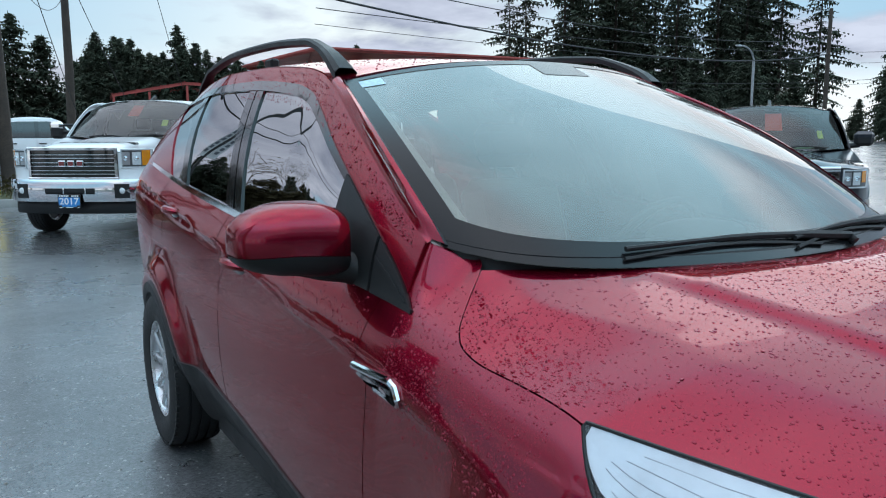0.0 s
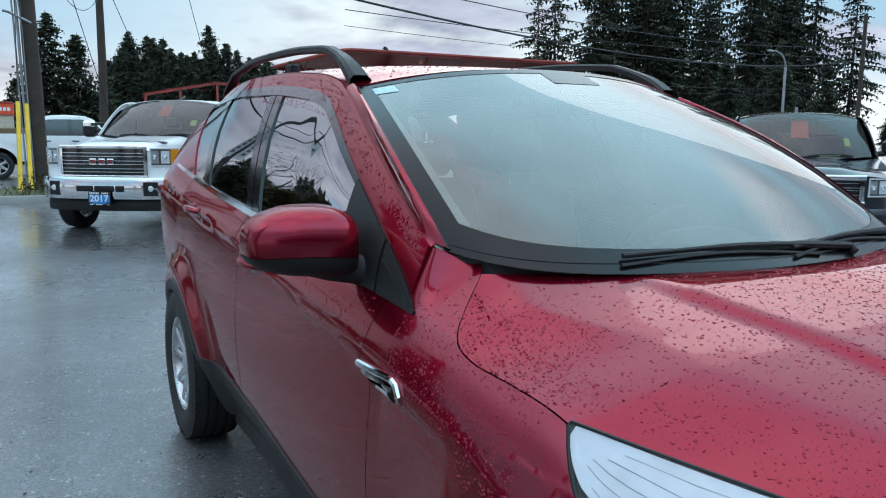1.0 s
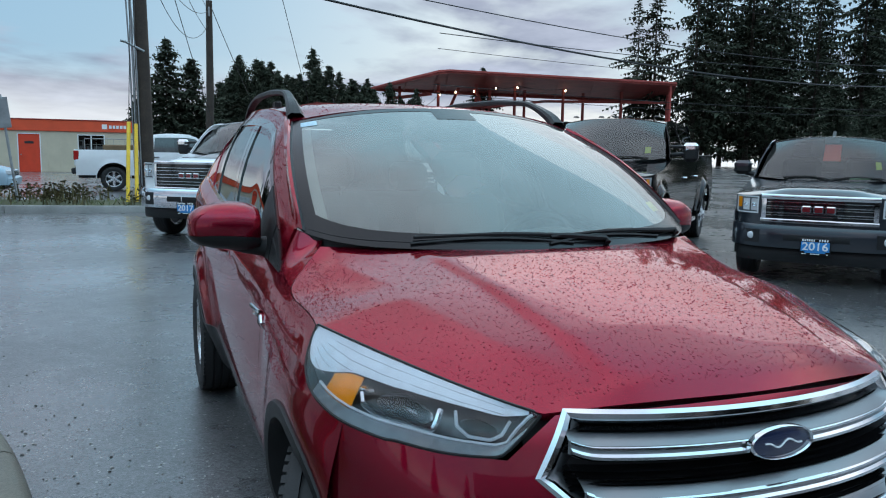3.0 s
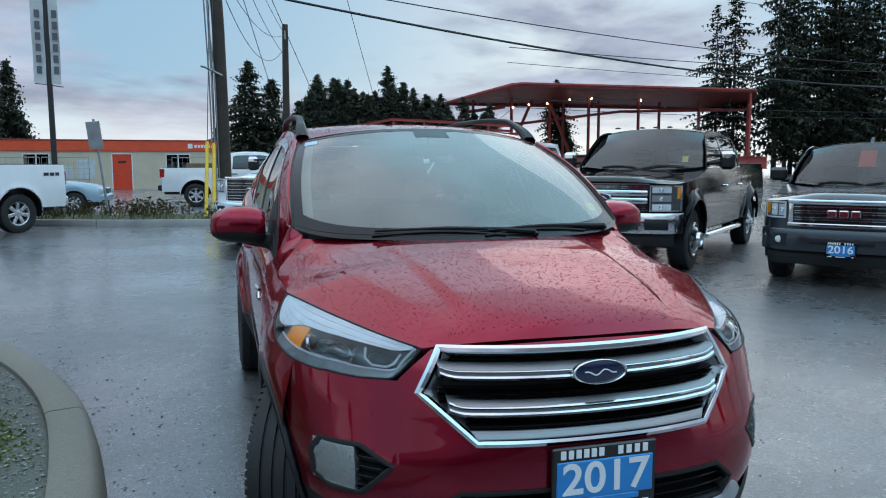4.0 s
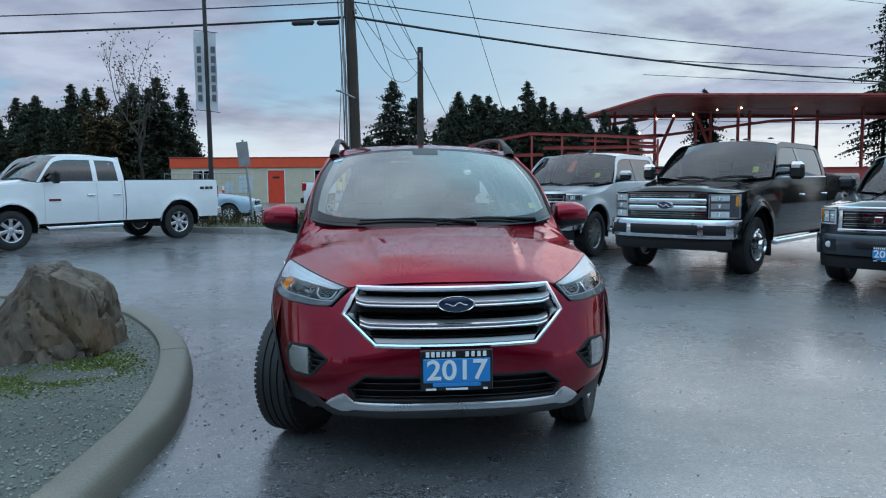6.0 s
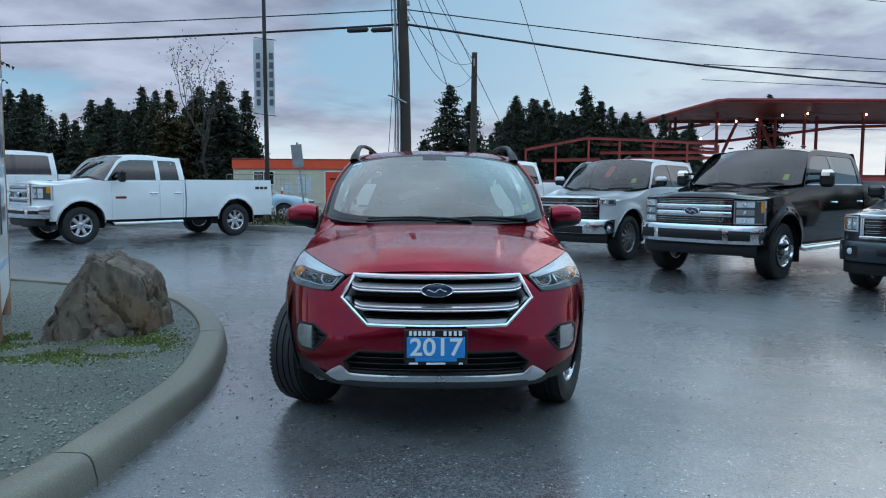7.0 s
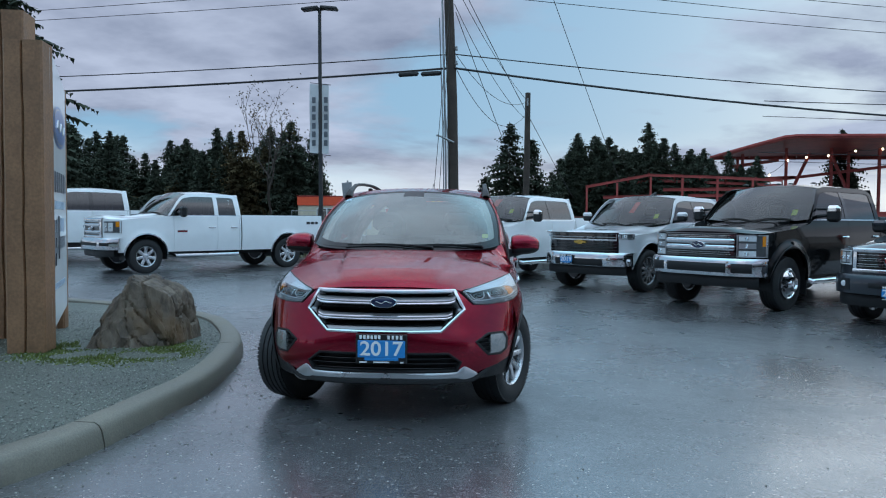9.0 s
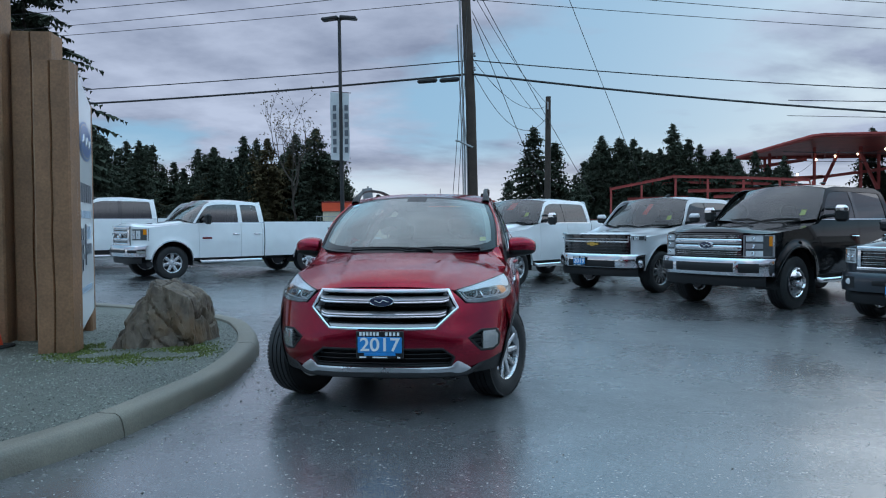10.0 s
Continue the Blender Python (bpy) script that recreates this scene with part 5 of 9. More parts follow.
    for y, z in ((1.22, 1.085), (1.40, 1.10), (1.62, 1.10), (1.72, 1.06), (1.76, 0.96), (1.74, 0.70)):
        rows.append([(x, y + 0.06 * (1 - abs(x) / 0.74), z - 0.03 * abs(x)) for x in lin(-0.74, 0.74, 16)])
    g.sheet(rows, flip=True)
    g.ball((0.36, 1.72, 1.085), (0.20, 0.12, 0.05), 16, 8)
    part("dashboard", g, CABIN, car, "dark dashboard")
    sw = Geo()
    n = 36
    v, f = [], []
    for k in range(n):
        t = 2 * math.pi * k / n
        for q in range(8):
            p = 2 * math.pi * q / 8
            rad = 0.185 + 0.016 * math.cos(p)
            v.append((rad * math.cos(t), rad * math.sin(t), 0.016 * math.sin(p)))
    f = [(k * 8 + q, ((k + 1) % n) * 8 + q, ((k + 1) % n) * 8 + (q + 1) % 8, k * 8 + (q + 1) % 8) for k in range(n) for q in range(8)]
    wm = Matrix.Translation((0.36, 1.90, 1.02)) @ Matrix.Rotation(radians(-62), 4, "X")
    sw.add(v, f, wm)
    sw.box(-0.17, -0.018, -0.012, 0.17, 0.018, 0.012, 0.006, wm)
    sw.ball((0, 0, 0), (0.06, 0.06, 0.02), 12, 6, m=wm)
    part("steering_wheel", sw, CABIN, car, "dark steering wheel")
    for x in (-0.36, 0.36):
        g = Geo()
        back = Matrix.Translation((x, 2.55, 0.62)) @ Matrix.Rotation(radians(-17), 4, "X")
        g.box(-0.25, -0.07, 0.0, 0.25, 0.07, 0.62, 0.06, back)
        g.box(-0.25, 2.02, 0.48, 0.25, 2.55, 0.66, 0.05, Matrix.Translation((x, 0, 0)))
        st = part("seat", g, CLOTH, car, "grey cloth front seat")
        g = Geo()
        g.box(-0.14, -0.05, 0.67, 0.14, 0.05, 0.86, 0.045, back)
        g.tube([back @ Vector((-0.06, 0, 0.6)), back @ Vector((-0.06, 0, 0.7))], 0.007, 6)
        g.tube([back @ Vector((0.06, 0, 0.6)), back @ Vector((0.06, 0, 0.7))], 0.007, 6)
        part("headrest", g, CLOTH, st, "padded headrest")
    g = Geo()
    back = Matrix.Translation((0, 3.42, 0.62)) @ Matrix.Rotation(radians(-20), 4, "X")
    g.box(-0.64, -0.07, 0.0, 0.64, 0.07, 0.60, 0.05, back)
    for x in (-0.4, 0.4):
        g.box(x - 0.13, -0.05, 0.62, x + 0.13, 0.05, 0.80, 0.04, back)
    g.box(-0.64, 2.92, 0.44, 0.64, 3.42, 0.64, 0.05)
    part("rear_seat", g, CLOTH, car, "grey cloth rear bench")
    g = Geo()
    g.box(-0.11, 1.985, 1.485, 0.11, 2.02, 1.545, 0.015)
    g.tube([(0, 2.0, 1.54), (0, 2.03, 1.60)], 0.01, 6)
    part("inner_mirror", g, PLASTIC, car, "inside mirror")

    # tyres on the ground, the front pair turned
    r = 0.352
    ms = wheel_meshes(r, 0.225, 0.218, 5, 0.20, ALLOY)
    put_wheels(car, ms, [(-0.785, AX_F, r, -24), (0.785, AX_F, r, -24), (-0.835, AX_R, r, 0), (0.835, AX_R, r, 0)], ALLOY)
    number_plate(car, "2017", Matrix.Translation((-0.005, float(s_nose(0, 0.56)) - 0.014, 0.534)), 0.327)
    return car


suv = build_suv(pose(0, 0, 0, 0, 0, 1.1))

# ---------------------------------------------------------------- pickups
def pickup(label, m, sp, year=None, name="pickup_truck"):
    """A pickup from its main sizes. Own axes as the crossover's: nose at y = 0, tail at +y."""
    c = dict(L=5.9, hw=1.01, wb=3.75, oh=0.95, R=0.40, tw=0.26, rim=0.25, low=0.52, nose=1.02, hood=1.17, belt=1.28, roof=1.93, ws=1.55, wt=2.25,
             cab=3.85, rail=1.36, doors=(1.72, 2.78, 3.80), paint=SILVER, bumper=CHROME, grille="bars", gz=(0.80, 1.10), gw=0.66, bars=3, surround=CHROME,
             lamp=(0.70, 0.97, 0.86, 1.08), amber=True, step=True, tow=False, spokes=(6, 0.0), rimmat=ALLOY, scoop=False, lights=False, fin=True,
             badge="oval", bz=(0.56, 0.80), tag=None, trim=CHROME, flare=0.02, deep=0.0, steer=0)
    c.update(sp)
    lin = np.linspace
    hw, R, paint = c["hw"], c["R"], c["paint"]
    ax = (c["oh"], c["oh"] + c["wb"])
    ra = R + 0.125
    car = thing(name, label, "pickup truck", m, "pickups parked on the lot")
    kx = curve((0.30, 0.93), (0.50, 0.965), (0.75, 0.992), (0.95, 1.0), (1.10, 0.992), (c["belt"], 0.965), (c["belt"] + 0.15, 0.93))
    hood_z = curve((0.10, c["nose"]), (0.25, c["nose"] + 0.07), (0.6, c["hood"] - 0.04), (c["ws"], c["hood"] + 0.035))
    top_z = curve((0.12, c["nose"] - 0.04), (0.5, c["hood"] - 0.10), (c["ws"] * 0.7, c["hood"] - 0.05), (c["doors"][0], c["belt"]))

    def side(y, z):
        y, z = np.broadcast_arrays(np.asarray(y, float), np.asarray(z, float))
        w = hw * kx(z)
        for a in ax:
            w = w + c["flare"] * np.exp(-((np.hypot(y - a, z - R) - ra - 0.02) / 0.07) ** 2) * (z < 1.15)
        d = np.clip((0.50 - (y - 0.10)) / 0.50, 0, 1)
        return w * np.maximum(1 - d**2.2, 0) ** (1 / 3.6)

    def front(x, back=0.0):
        """How far back the nose stands at a width."""
        q = np.clip(np.abs(x) / hw, 0, 0.995)
        return 0.10 + back + 0.50 * (1 - np.maximum(1 - q**3.6, 0) ** (1 / 2.2))

    def arch(y, low):
        z = low
        for a in ax:
            z = max(z, R + 0.02 + math.sqrt(max(ra**2 - (y - a) ** 2, 0)))
        return z

    for s in (-1, 1):
        def panel(nm, y0, y1, zt, lab="", ny=44, nz=16, parent=car, low=c["low"]):
            P = np.zeros((ny, nz, 3))
            for i, y in enumerate(lin(y0, y1, ny)):
                z = lin(arch(y, low), float(zt(y)), nz)
                P[i] = np.stack([s * side(y, z), np.full(nz, y), z], -1)
            g = Geo()
            g.sheet(P, flip=s < 0, edge=0.02)
            return part(nm, g, paint, parent, lab)
        d = c["doors"]
        panel("fender", 0.36, d[0] - 0.005, lambda y: top_z(y) - 0.004, "front fender", 60)
        ds = []
        for a, b in zip(d[:-1], d[1:]):
            ds.append(panel("door", a, b - 0.008, lambda y: c["belt"], "painted cab door", 20))
        if d[-1] < c["cab"] - 0.03:
            panel("cab_corner", d[-1], c["cab"] - 0.01, lambda y: c["belt"], "", 8)
        panel("bed_side", c["cab"] + 0.02, c["L"] - 0.10, lambda y: c["rail"], "pickup bed side", 60)
        # arch lips
        for a in ax:
            g = Geo()
            rows = []
            for t in lin(radians(2), radians(178), 30):
                row = []
                for rr, o in ((ra + 0.012, -0.004), (ra + 0.006, 0.012), (ra - 0.018, 0.014), (ra - 0.024, -0.01), (ra - 0.020, -0.03)):
                    y, z = a + rr * math.cos(t), R + 0.02 + rr * math.sin(t)
                    yy, zz = a + (ra + 0.02) * math.cos(t), R + 0.02 + (ra + 0.02) * math.sin(t)
                    row.append((s * (float(side(yy, zz)) + o), y, z))
                rows.append(row)
            g.sheet(rows, flip=s < 0)
            part("arch_lip", g, c.get("lip", paint), car)
            g = Geo()
            g.sheet([[(s * (hw * 0.97 - o), a + (ra - 0.012) * math.cos(t), R + 0.02 + (ra - 0.012) * math.sin(t)) for o in (0.0, 0.15, 0.36)] for t in lin(radians(-12), radians(192), 26)], flip=s < 0)
            part("wheel_liner", g, PLASTIC, car, "black wheel arch liner")
        # glass side
        xb, xr = hw * 0.955, hw * 0.775
        pz = curve((c["ws"] + 0.12, c["belt"] - 0.02), (c["wt"] - 0.05, c["roof"] - 0.10), (c["wt"] + 0.25, c["roof"] - 0.065), (c["cab"] - 0.25, c["roof"] - 0.075), (c["cab"] + 0.02, c["roof"] - 0.16))

        def cab(y, v):
            z0, z1 = c["belt"], float(pz(y))
            z = z0 + (z1 - z0) * v
            f = (z - z0) / (c["roof"] - 0.07 - z0)
            return (s * (xb + (xr - xb) * f + 0.02 * math.sin(math.pi * min(max(f, 0), 1))), y - 0.05 * f * (y > c["cab"] - 0.3), z)

        def strip(nm, ya, yb, va, vb, mt, out, lab="", parent=car, ny=24, nv=6, edge=0.012):
            P = np.array([[cab(y, v) for v in lin(va(y), vb(y), nv)] for y in lin(ya, yb, ny)])
            P[..., 0] += s * out
            g = Geo()
            g.sheet(P, flip=s < 0, edge=edge)
            return part(nm, g, mt, parent, lab)
        fr = lambda y: max(1 - 0.085 / max(float(pz(y)) - c["belt"], 0.05), 0.02)
        y0 = c["ws"] + 0.16
        strip("pillar_frame", y0, c["cab"], fr, lambda y: 1.0, paint, 0.004, "cab pillar and roof frame", ny=40)
        strip("belt_rail", y0, c["cab"], lambda y: -0.02, lambda y: 0.035, c["trim"], 0.006, "bright strip under the side windows")
        ys = [max(d[0], c["ws"] + 0.24)] + list(d[1:])
        for k, (a, b) in enumerate(zip(ys[:-1], ys[1:])):
            strip("side_window", a + 0.03, b - 0.06, lambda y: 0.03, lambda y: max(fr(y) - 0.01, 0.04), TINT, -0.006, "dark side glass", ds[k], edge=0)
            strip("door_pillar", b - 0.07, b + 0.04, lambda y: 0.0, lambda y: fr(y), c.get("pillar", GLOSSBLACK) if c["cab"] - b > 0.1 else paint, 0.0, "", ny=6)
        strip("rear_pillar", d[-1] - 0.08, c["cab"], lambda y: 0.0, lambda y: fr(y) + 0.01, paint, 0.002, "painted rear cab pillar", ny=8)
        for k in range(len(ds)):
            y1 = d[k + 1] - 0.14
            g = Geo()
            x0 = float(side(y1, 1.12))
            g.tube([(s * (x0 - 0.005), y1 - 0.10, 1.12), (s * (x0 + 0.03), y1 - 0.07, 1.12), (s * (x0 + 0.03), y1 + 0.05, 1.12), (s * (x0 - 0.005), y1 + 0.08, 1.12)], 0.016, 6)
            part("door_handle", g, c["trim"] if c["trim"] is CHROME else PLASTIC, ds[k], "door pull")
        # mirror
        g = Geo()
        ym, zm = d[0] + 0.16, c["belt"] + 0.13
        if c["tow"]:
            g.tube([(s * (xb - 0.02), ym, zm - 0.07), (s * (hw + 0.12), ym - 0.02, zm - 0.05)], 0.03, 8)
            g.tube([(s * (xb - 0.03), ym, zm + 0.05), (s * (hw + 0.12), ym - 0.02, zm + 0.05)], 0.022, 8)
            g.box(s * (hw + 0.20) - 0.105, ym - 0.08, zm - 0.16, s * (hw + 0.20) + 0.105, ym + 0.06, zm + 0.10, 0.045)
        else:
            g.tube([(s * (xb - 0.02), ym, zm - 0.09), (s * (hw + 0.08), ym - 0.01, zm - 0.07)], 0.035, 8)
            g.box(s * (hw + 0.12) - 0.11, ym - 0.07, zm - 0.09, s * (hw + 0.12) + 0.11, ym + 0.05, zm + 0.09, 0.04)
        mr = part("door_mirror", g, PLASTIC, car, "black door mirror")
        g = Geo()
        if c["tow"]:
            g.box(s * (hw + 0.20) - 0.11, ym - 0.088, zm - 0.03, s * (hw + 0.20) + 0.11, ym + 0.02, zm + 0.108, 0.045)
            part("mirror_cap", g, c.get("cap", CHROME), mr, "mirror cap")
        else:
            g.box(s * (hw + 0.12) - 0.114, ym - 0.076, zm - 0.02, s * (hw + 0.12) + 0.114, ym + 0.03, zm + 0.096, 0.04)
            part("mirror_cap", g, c.get("cap", paint), mr, "mirror cap")
        # step bar
        if c["step"]:
            g = Geo()
            g.tube([(s * (hw - 0.25), ax[0] + ra + 0.12, 0.50), (s * (hw - 0.02), ax[0] + ra + 0.20, 0.42), (s * (hw - 0.02), c["cab"] - 0.10, 0.42), (s * (hw - 0.25), c["cab"], 0.50)], 0.045, 10)
            part("step_bar", g, c["trim"] if c["trim"] is CHROME else PLASTIC, car, "side step bar")
        # lamps
        x0, x1, z0, z1 = c["lamp"]

        def lampsheet(a, b, za, zb, out, mt, nm, par, n=10, nv=6, lab=""):
            g = Geo()
            g.sheet([[(s * x, float(front(x)) - out, z) for z in lin(za, zb, nv)] for x in lin(a, b, n)], edge=0.03, flip=s < 0)
            return part(nm, g, mt, par, lab)
        hl = lampsheet(x0, x1, z0, z1, 0.004, LAMPHOUSE, "headlight", car, 12, 6, "head lamp with bright reflectors and chrome rim")
        w, h = x1 - x0, z1 - z0
        for xa, xb2, za, zb in ((x0, x1, z1 - 0.016, z1), (x0, x1, z0, z0 + 0.016), (x0, x0 + 0.014, z0, z1), (x1 - 0.014, x1, z0, z1)):
            lampsheet(xa, xb2, za, zb, 0.016, c.get("lampmat", SATIN), "lamp_rim", hl, 6, 3)
        n = c.get("cells", 2)
        for k in range(n):
            if h > w * 0.9:
                xa, xb2, za, zb = x0 + 0.03, x0 + w * 0.70, z0 + h * (k + 0.14) / n, z0 + h * (k + 0.86) / n
            else:
                xa, xb2, za, zb = x0 + w * 0.72 * (k + 0.12) / n, x0 + w * 0.72 * (k + 0.90) / n, z0 + h * 0.16, z1 - h * 0.16
            cell = lampsheet(xa, xb2, za, zb, 0.010, LENSGREY if (k + n) % 2 else SATIN, "lamp_cell", hl, 5, 4)
            xm, zm2, rr = (xa + xb2) / 2, (za + zb) / 2, 0.34 * min(xb2 - xa, zb - za)
            g = Geo()
            g.lathe([(0.0, 1.0), (-0.016, 1.0), (-0.018, 0.86), (-0.004, 0.74), (-0.012, 0.4), (-0.014, 0.0)], 18, axis="y", m=Matrix.Translation((s * xm, float(front(xm)) - 0.012, zm2)) @ Matrix.Diagonal((rr, 1, rr, 1)))
            part("projector", g, CHROME, cell, "round chrome ringed projector")
        if c["amber"]:
            lampsheet(x1 - w * c.get("amw", 0.24), x1 - 0.004, z0 + h * c.get("am0", 0.3), z1 - h * 0.06, 0.010, AMBER, "turn_signal", hl, 5, 4, "amber corner lens")

    # nose panel behind grille and lamps
    g = Geo()
    g.sheet([[(x, float(front(x)) + (0.0 if 0.5 < z < c["nose"] else 0.02), z) for z in (0.60, 0.80, c["nose"] - 0.05, c["nose"] - 0.015)] for x in lin(-hw * 0.965, hw * 0.965, 50)])
    part("nose_panel", g, paint, car, "painted panel round the grille")
    gz0, gz1, gw = c["gz"][0], c["gz"][1], c["gw"]

    def gbar(x0, x1, z0, z1, out, n=24, depth=0.03):
        g = Geo()
        g.sheet([[(x, float(front(x)) + depth, z0), (x, float(front(x)) - out * 0.7, z0), (x, float(front(x)) - out, z0 + (z1 - z0) * 0.25), (x, float(front(x)) - out, z1 - (z1 - z0) * 0.25), (x, float(front(x)) - out * 0.7, z1), (x, float(front(x)) + depth, z1)] for x in lin(x0, x1, n)])
        return g
    gr = part("grille", gbar(-gw, gw, gz0, gz1, 0.006), GLOSSBLACK, car, "black grille behind bright bars")
    sw = c.get("sw", 0.05)
    for a, b, z0, z1 in ((-gw - 0.01, gw + 0.01, gz1 - sw, gz1 + 0.012), (-gw - 0.01, gw + 0.01, gz0 - 0.012, gz0 + sw * 0.7)):
        part("grille_surround", gbar(a, b, z0, z1, 0.028), c["surround"], gr, "grille surround")
    for s in (-1, 1):
        part("grille_surround", gbar(min(s * gw, s * (gw - sw * 1.1)), max(s * gw, s * (gw - sw * 1.1)), gz0, gz1, 0.026, 5), c["surround"], gr, "grille surround")
    for za, zb, mt in c.get("barlist", ()):
        part("grille_bar", gbar(-gw + sw * 0.6, gw - sw * 0.6, za, zb, 0.030 if zb - za > 0.04 else 0.018), mt, gr, "chrome grille bar")
    for k in range(0 if c.get("barlist") else c["bars"]):
        zc = gz0 + (gz1 - gz0) * (k + 0.85) / (c["bars"] + 0.7)
        bh = c.get("bh", 0.020)
        part("grille_bar", gbar(-gw + sw, gw - sw, zc - bh, zc + bh, 0.022), c.get("barmat", SATIN), gr, "broad grille bar")
    zc = (gz0 + gz1) / 2 + c.get("bdz", 0.0)
    yb = float(front(0.0)) - 0.03
    if c["badge"] == "oval":
        g = Geo()
        g.lathe([(0.01, 1.0), (-0.012, 1.0), (-0.016, 0.94), (-0.010, 0.86), (-0.008, 0.85)], 28, axis="y", m=Matrix.Translation((0, yb, zc)) @ Matrix.Diagonal((0.13, 1, 0.055, 1)))
        bd = part("badge", g, CHROME, gr, "chrome oval badge rim")
        g = Geo()
        g.lathe([(-0.008, 0.86), (-0.012, 0.0)], 28, axis="y", m=Matrix.Translation((0, yb, zc)) @ Matrix.Diagonal((0.13, 1, 0.055, 1)))
        part("badge_face", g, OVALBLUE, gr, "dark blue enamel oval")
        g = Geo()
        g.tube([(x, yb - 0.014, zc + 0.014 * math.sin(x * 70)) for x in lin(-0.075, 0.075, 16)], 0.0035, 5)
        part("badge_stroke", g, LETTER, gr, "pale stroke across the oval")
    elif c["badge"] == "blocks":
        for k in (-1, 0, 1):
            g = Geo()
            g.box(k * 0.125 - 0.052, yb - 0.012, zc - 0.042, k * 0.125 + 0.052, yb + 0.02, zc + 0.042, 0.012)
            b = part("badge", g, CHROME, gr, "chrome edged emblem block")
            g = Geo()
            g.box(k * 0.125 - 0.042, yb - 0.016, zc - 0.032, k * 0.125 + 0.042, yb, zc + 0.032, 0.010)
            part("badge_face", g, EMBLEMRED, gr, "dark red emblem face")
    elif c["badge"] == "gold":
        g = Geo()
        g.prism([(-0.13, -0.02), (-0.05, -0.02), (-0.05, -0.04), (0.06, -0.04), (0.06, -0.02), (0.14, -0.02), (0.13, 0.02), (0.05, 0.02), (0.05, 0.04), (-0.06, 0.04), (-0.06, 0.02), (-0.14, 0.02)], yb - 0.012, yb + 0.02, "y", Matrix.Translation((0, 0, zc)))
        part("badge", g, GOLD, gr, "gold emblem shape")
    # bumper
    bz0, bz1 = c["bz"]

    def bump(z0, z1, out, w, n=44, x0=None, back=0.12):
        g = Geo()
        rows = []
        for x in lin(-w if x0 is None else x0, w, n):
            y = float(front(x * 0.985 / max(w / hw, 1), -0.10)) - out
            rows.append([(x, y + back, z0), (x, y + 0.01, z0 + 0.004), (x, y, z0 + (z1 - z0) * 0.18), (x, y - 0.006, (z0 + z1) / 2), (x, y, z1 - (z1 - z0) * 0.14), (x, y + 0.02, z1), (x, y + back, z1 + 0.004)])
        g.sheet(rows)
        return g
    bp = part("front_bumper", bump(bz0, bz1, 0.0, hw * 0.995), c["bumper"], car, "front bumper")
    part("valance", bump(bz0 - 0.17, bz0 + 0.005, -0.09, hw * 0.90), PLASTIC, car, "black lower valance")
    for xa, xb2 in c.get("slots", ((-c.get("slot", 0.34), c.get("slot", 0.34)),)):
        q0, q1 = c.get("slotz", (0.30, 0.66))
        part("bumper_slot", bump(bz0 + (bz1 - bz0) * q0, bz0 + (bz1 - bz0) * q1, 0.006, xb2, 16, xa), PLASTIC, bp, "black slot in the bumper")
    for s in (-1, 1) if c.get("fogs", True) else ():
        xa, xb2 = 0.60, 0.78
        g = Geo()
        g.sheet([[(s * x, float(front(x, -0.10)) - 0.010, z) for z in lin(bz0 + 0.05, bz1 - 0.06, 4)] for x in lin(xa, xb2, 6)], edge=0.03, flip=s < 0)
        fl = part("fog_lamp", g, PLASTIC, bp, "fog lamp in a black recess")
        g = Geo()
        xm, zm2 = (xa + xb2) / 2, (bz0 + bz1) / 2
        g.ball((s * xm, float(front(xm, -0.10)) - 0.010, zm2), (0.045, 0.012, 0.042), 12, 6)
        part("lamp", g, LENSGREY, fl, "round lamp glass")
    # hood, screen, roof
    g = Geo()
    rows = []
    for t in lin(0, 1, 30):
        yc = 0.13 + (c["ws"] - 0.13) * t
        row = []
        for q in lin(-1, 1, 41):
            a = abs(q)
            y = yc + (float(front(hw * 0.93 * a)) - 0.10) * (1 - t) * 0.9 + 0.16 * a**2 * t
            xe = float(side(max(y, 0.30), float(top_z(max(y, 0.12))))) if t > 0.0 else hw * 0.93
            zt = float(top_z(y))
            z = zt + (float(hood_z(yc)) - zt) * (1 - a**3.2)
            z += c.get("dome", 0.025) * (1 / (1 + math.exp((a - 0.52) / 0.03))) * min(t / 0.2, 1)
            row.append((q * xe, y, z))
        rows.append(row)
    g.sheet(rows, flip=True, edge=0.03)
    hd = part("hood", g, paint, car, "broad painted hood")
    if c["scoop"]:
        for s in (-1, 1):
            g = Geo()
            z = float(hood_z(0.9)) + 0.03
            g.box(s * 0.36 - 0.20, 0.80, z - 0.03, s * 0.36 + 0.20, 0.92, z + 0.012, 0.012)
            part("hood_vent", g, GLOSSBLACK, hd, "black hood vent")

    def screen(r, q):
        a = abs(q)
        b = np.array([hw * 0.90 * q, c["ws"] + 0.22 * a**2 - 0.02, c["hood"] + 0.045 + (c["belt"] - c["hood"] - 0.03) * a**2])
        t = np.array([hw * 0.765 * q, c["wt"] + 0.10 * a**2, c["roof"] - 0.035 - 0.075 * a**2.2])
        p = b + (t - b) * r
        p[1] -= 0.02 * math.sin(math.pi * r)
        p[2] += 0.03 * math.sin(math.pi * r)
        return p
    g = Geo()
    g.sheet([[screen(r, q) for q in lin(-0.985, 0.985, 25)] for r in lin(0, 1, 12)], flip=True)
    ws = part("windscreen", g, TRUCKGLASS, car, "windscreen glass")
    ws.visible_shadow = False
    g = Geo()
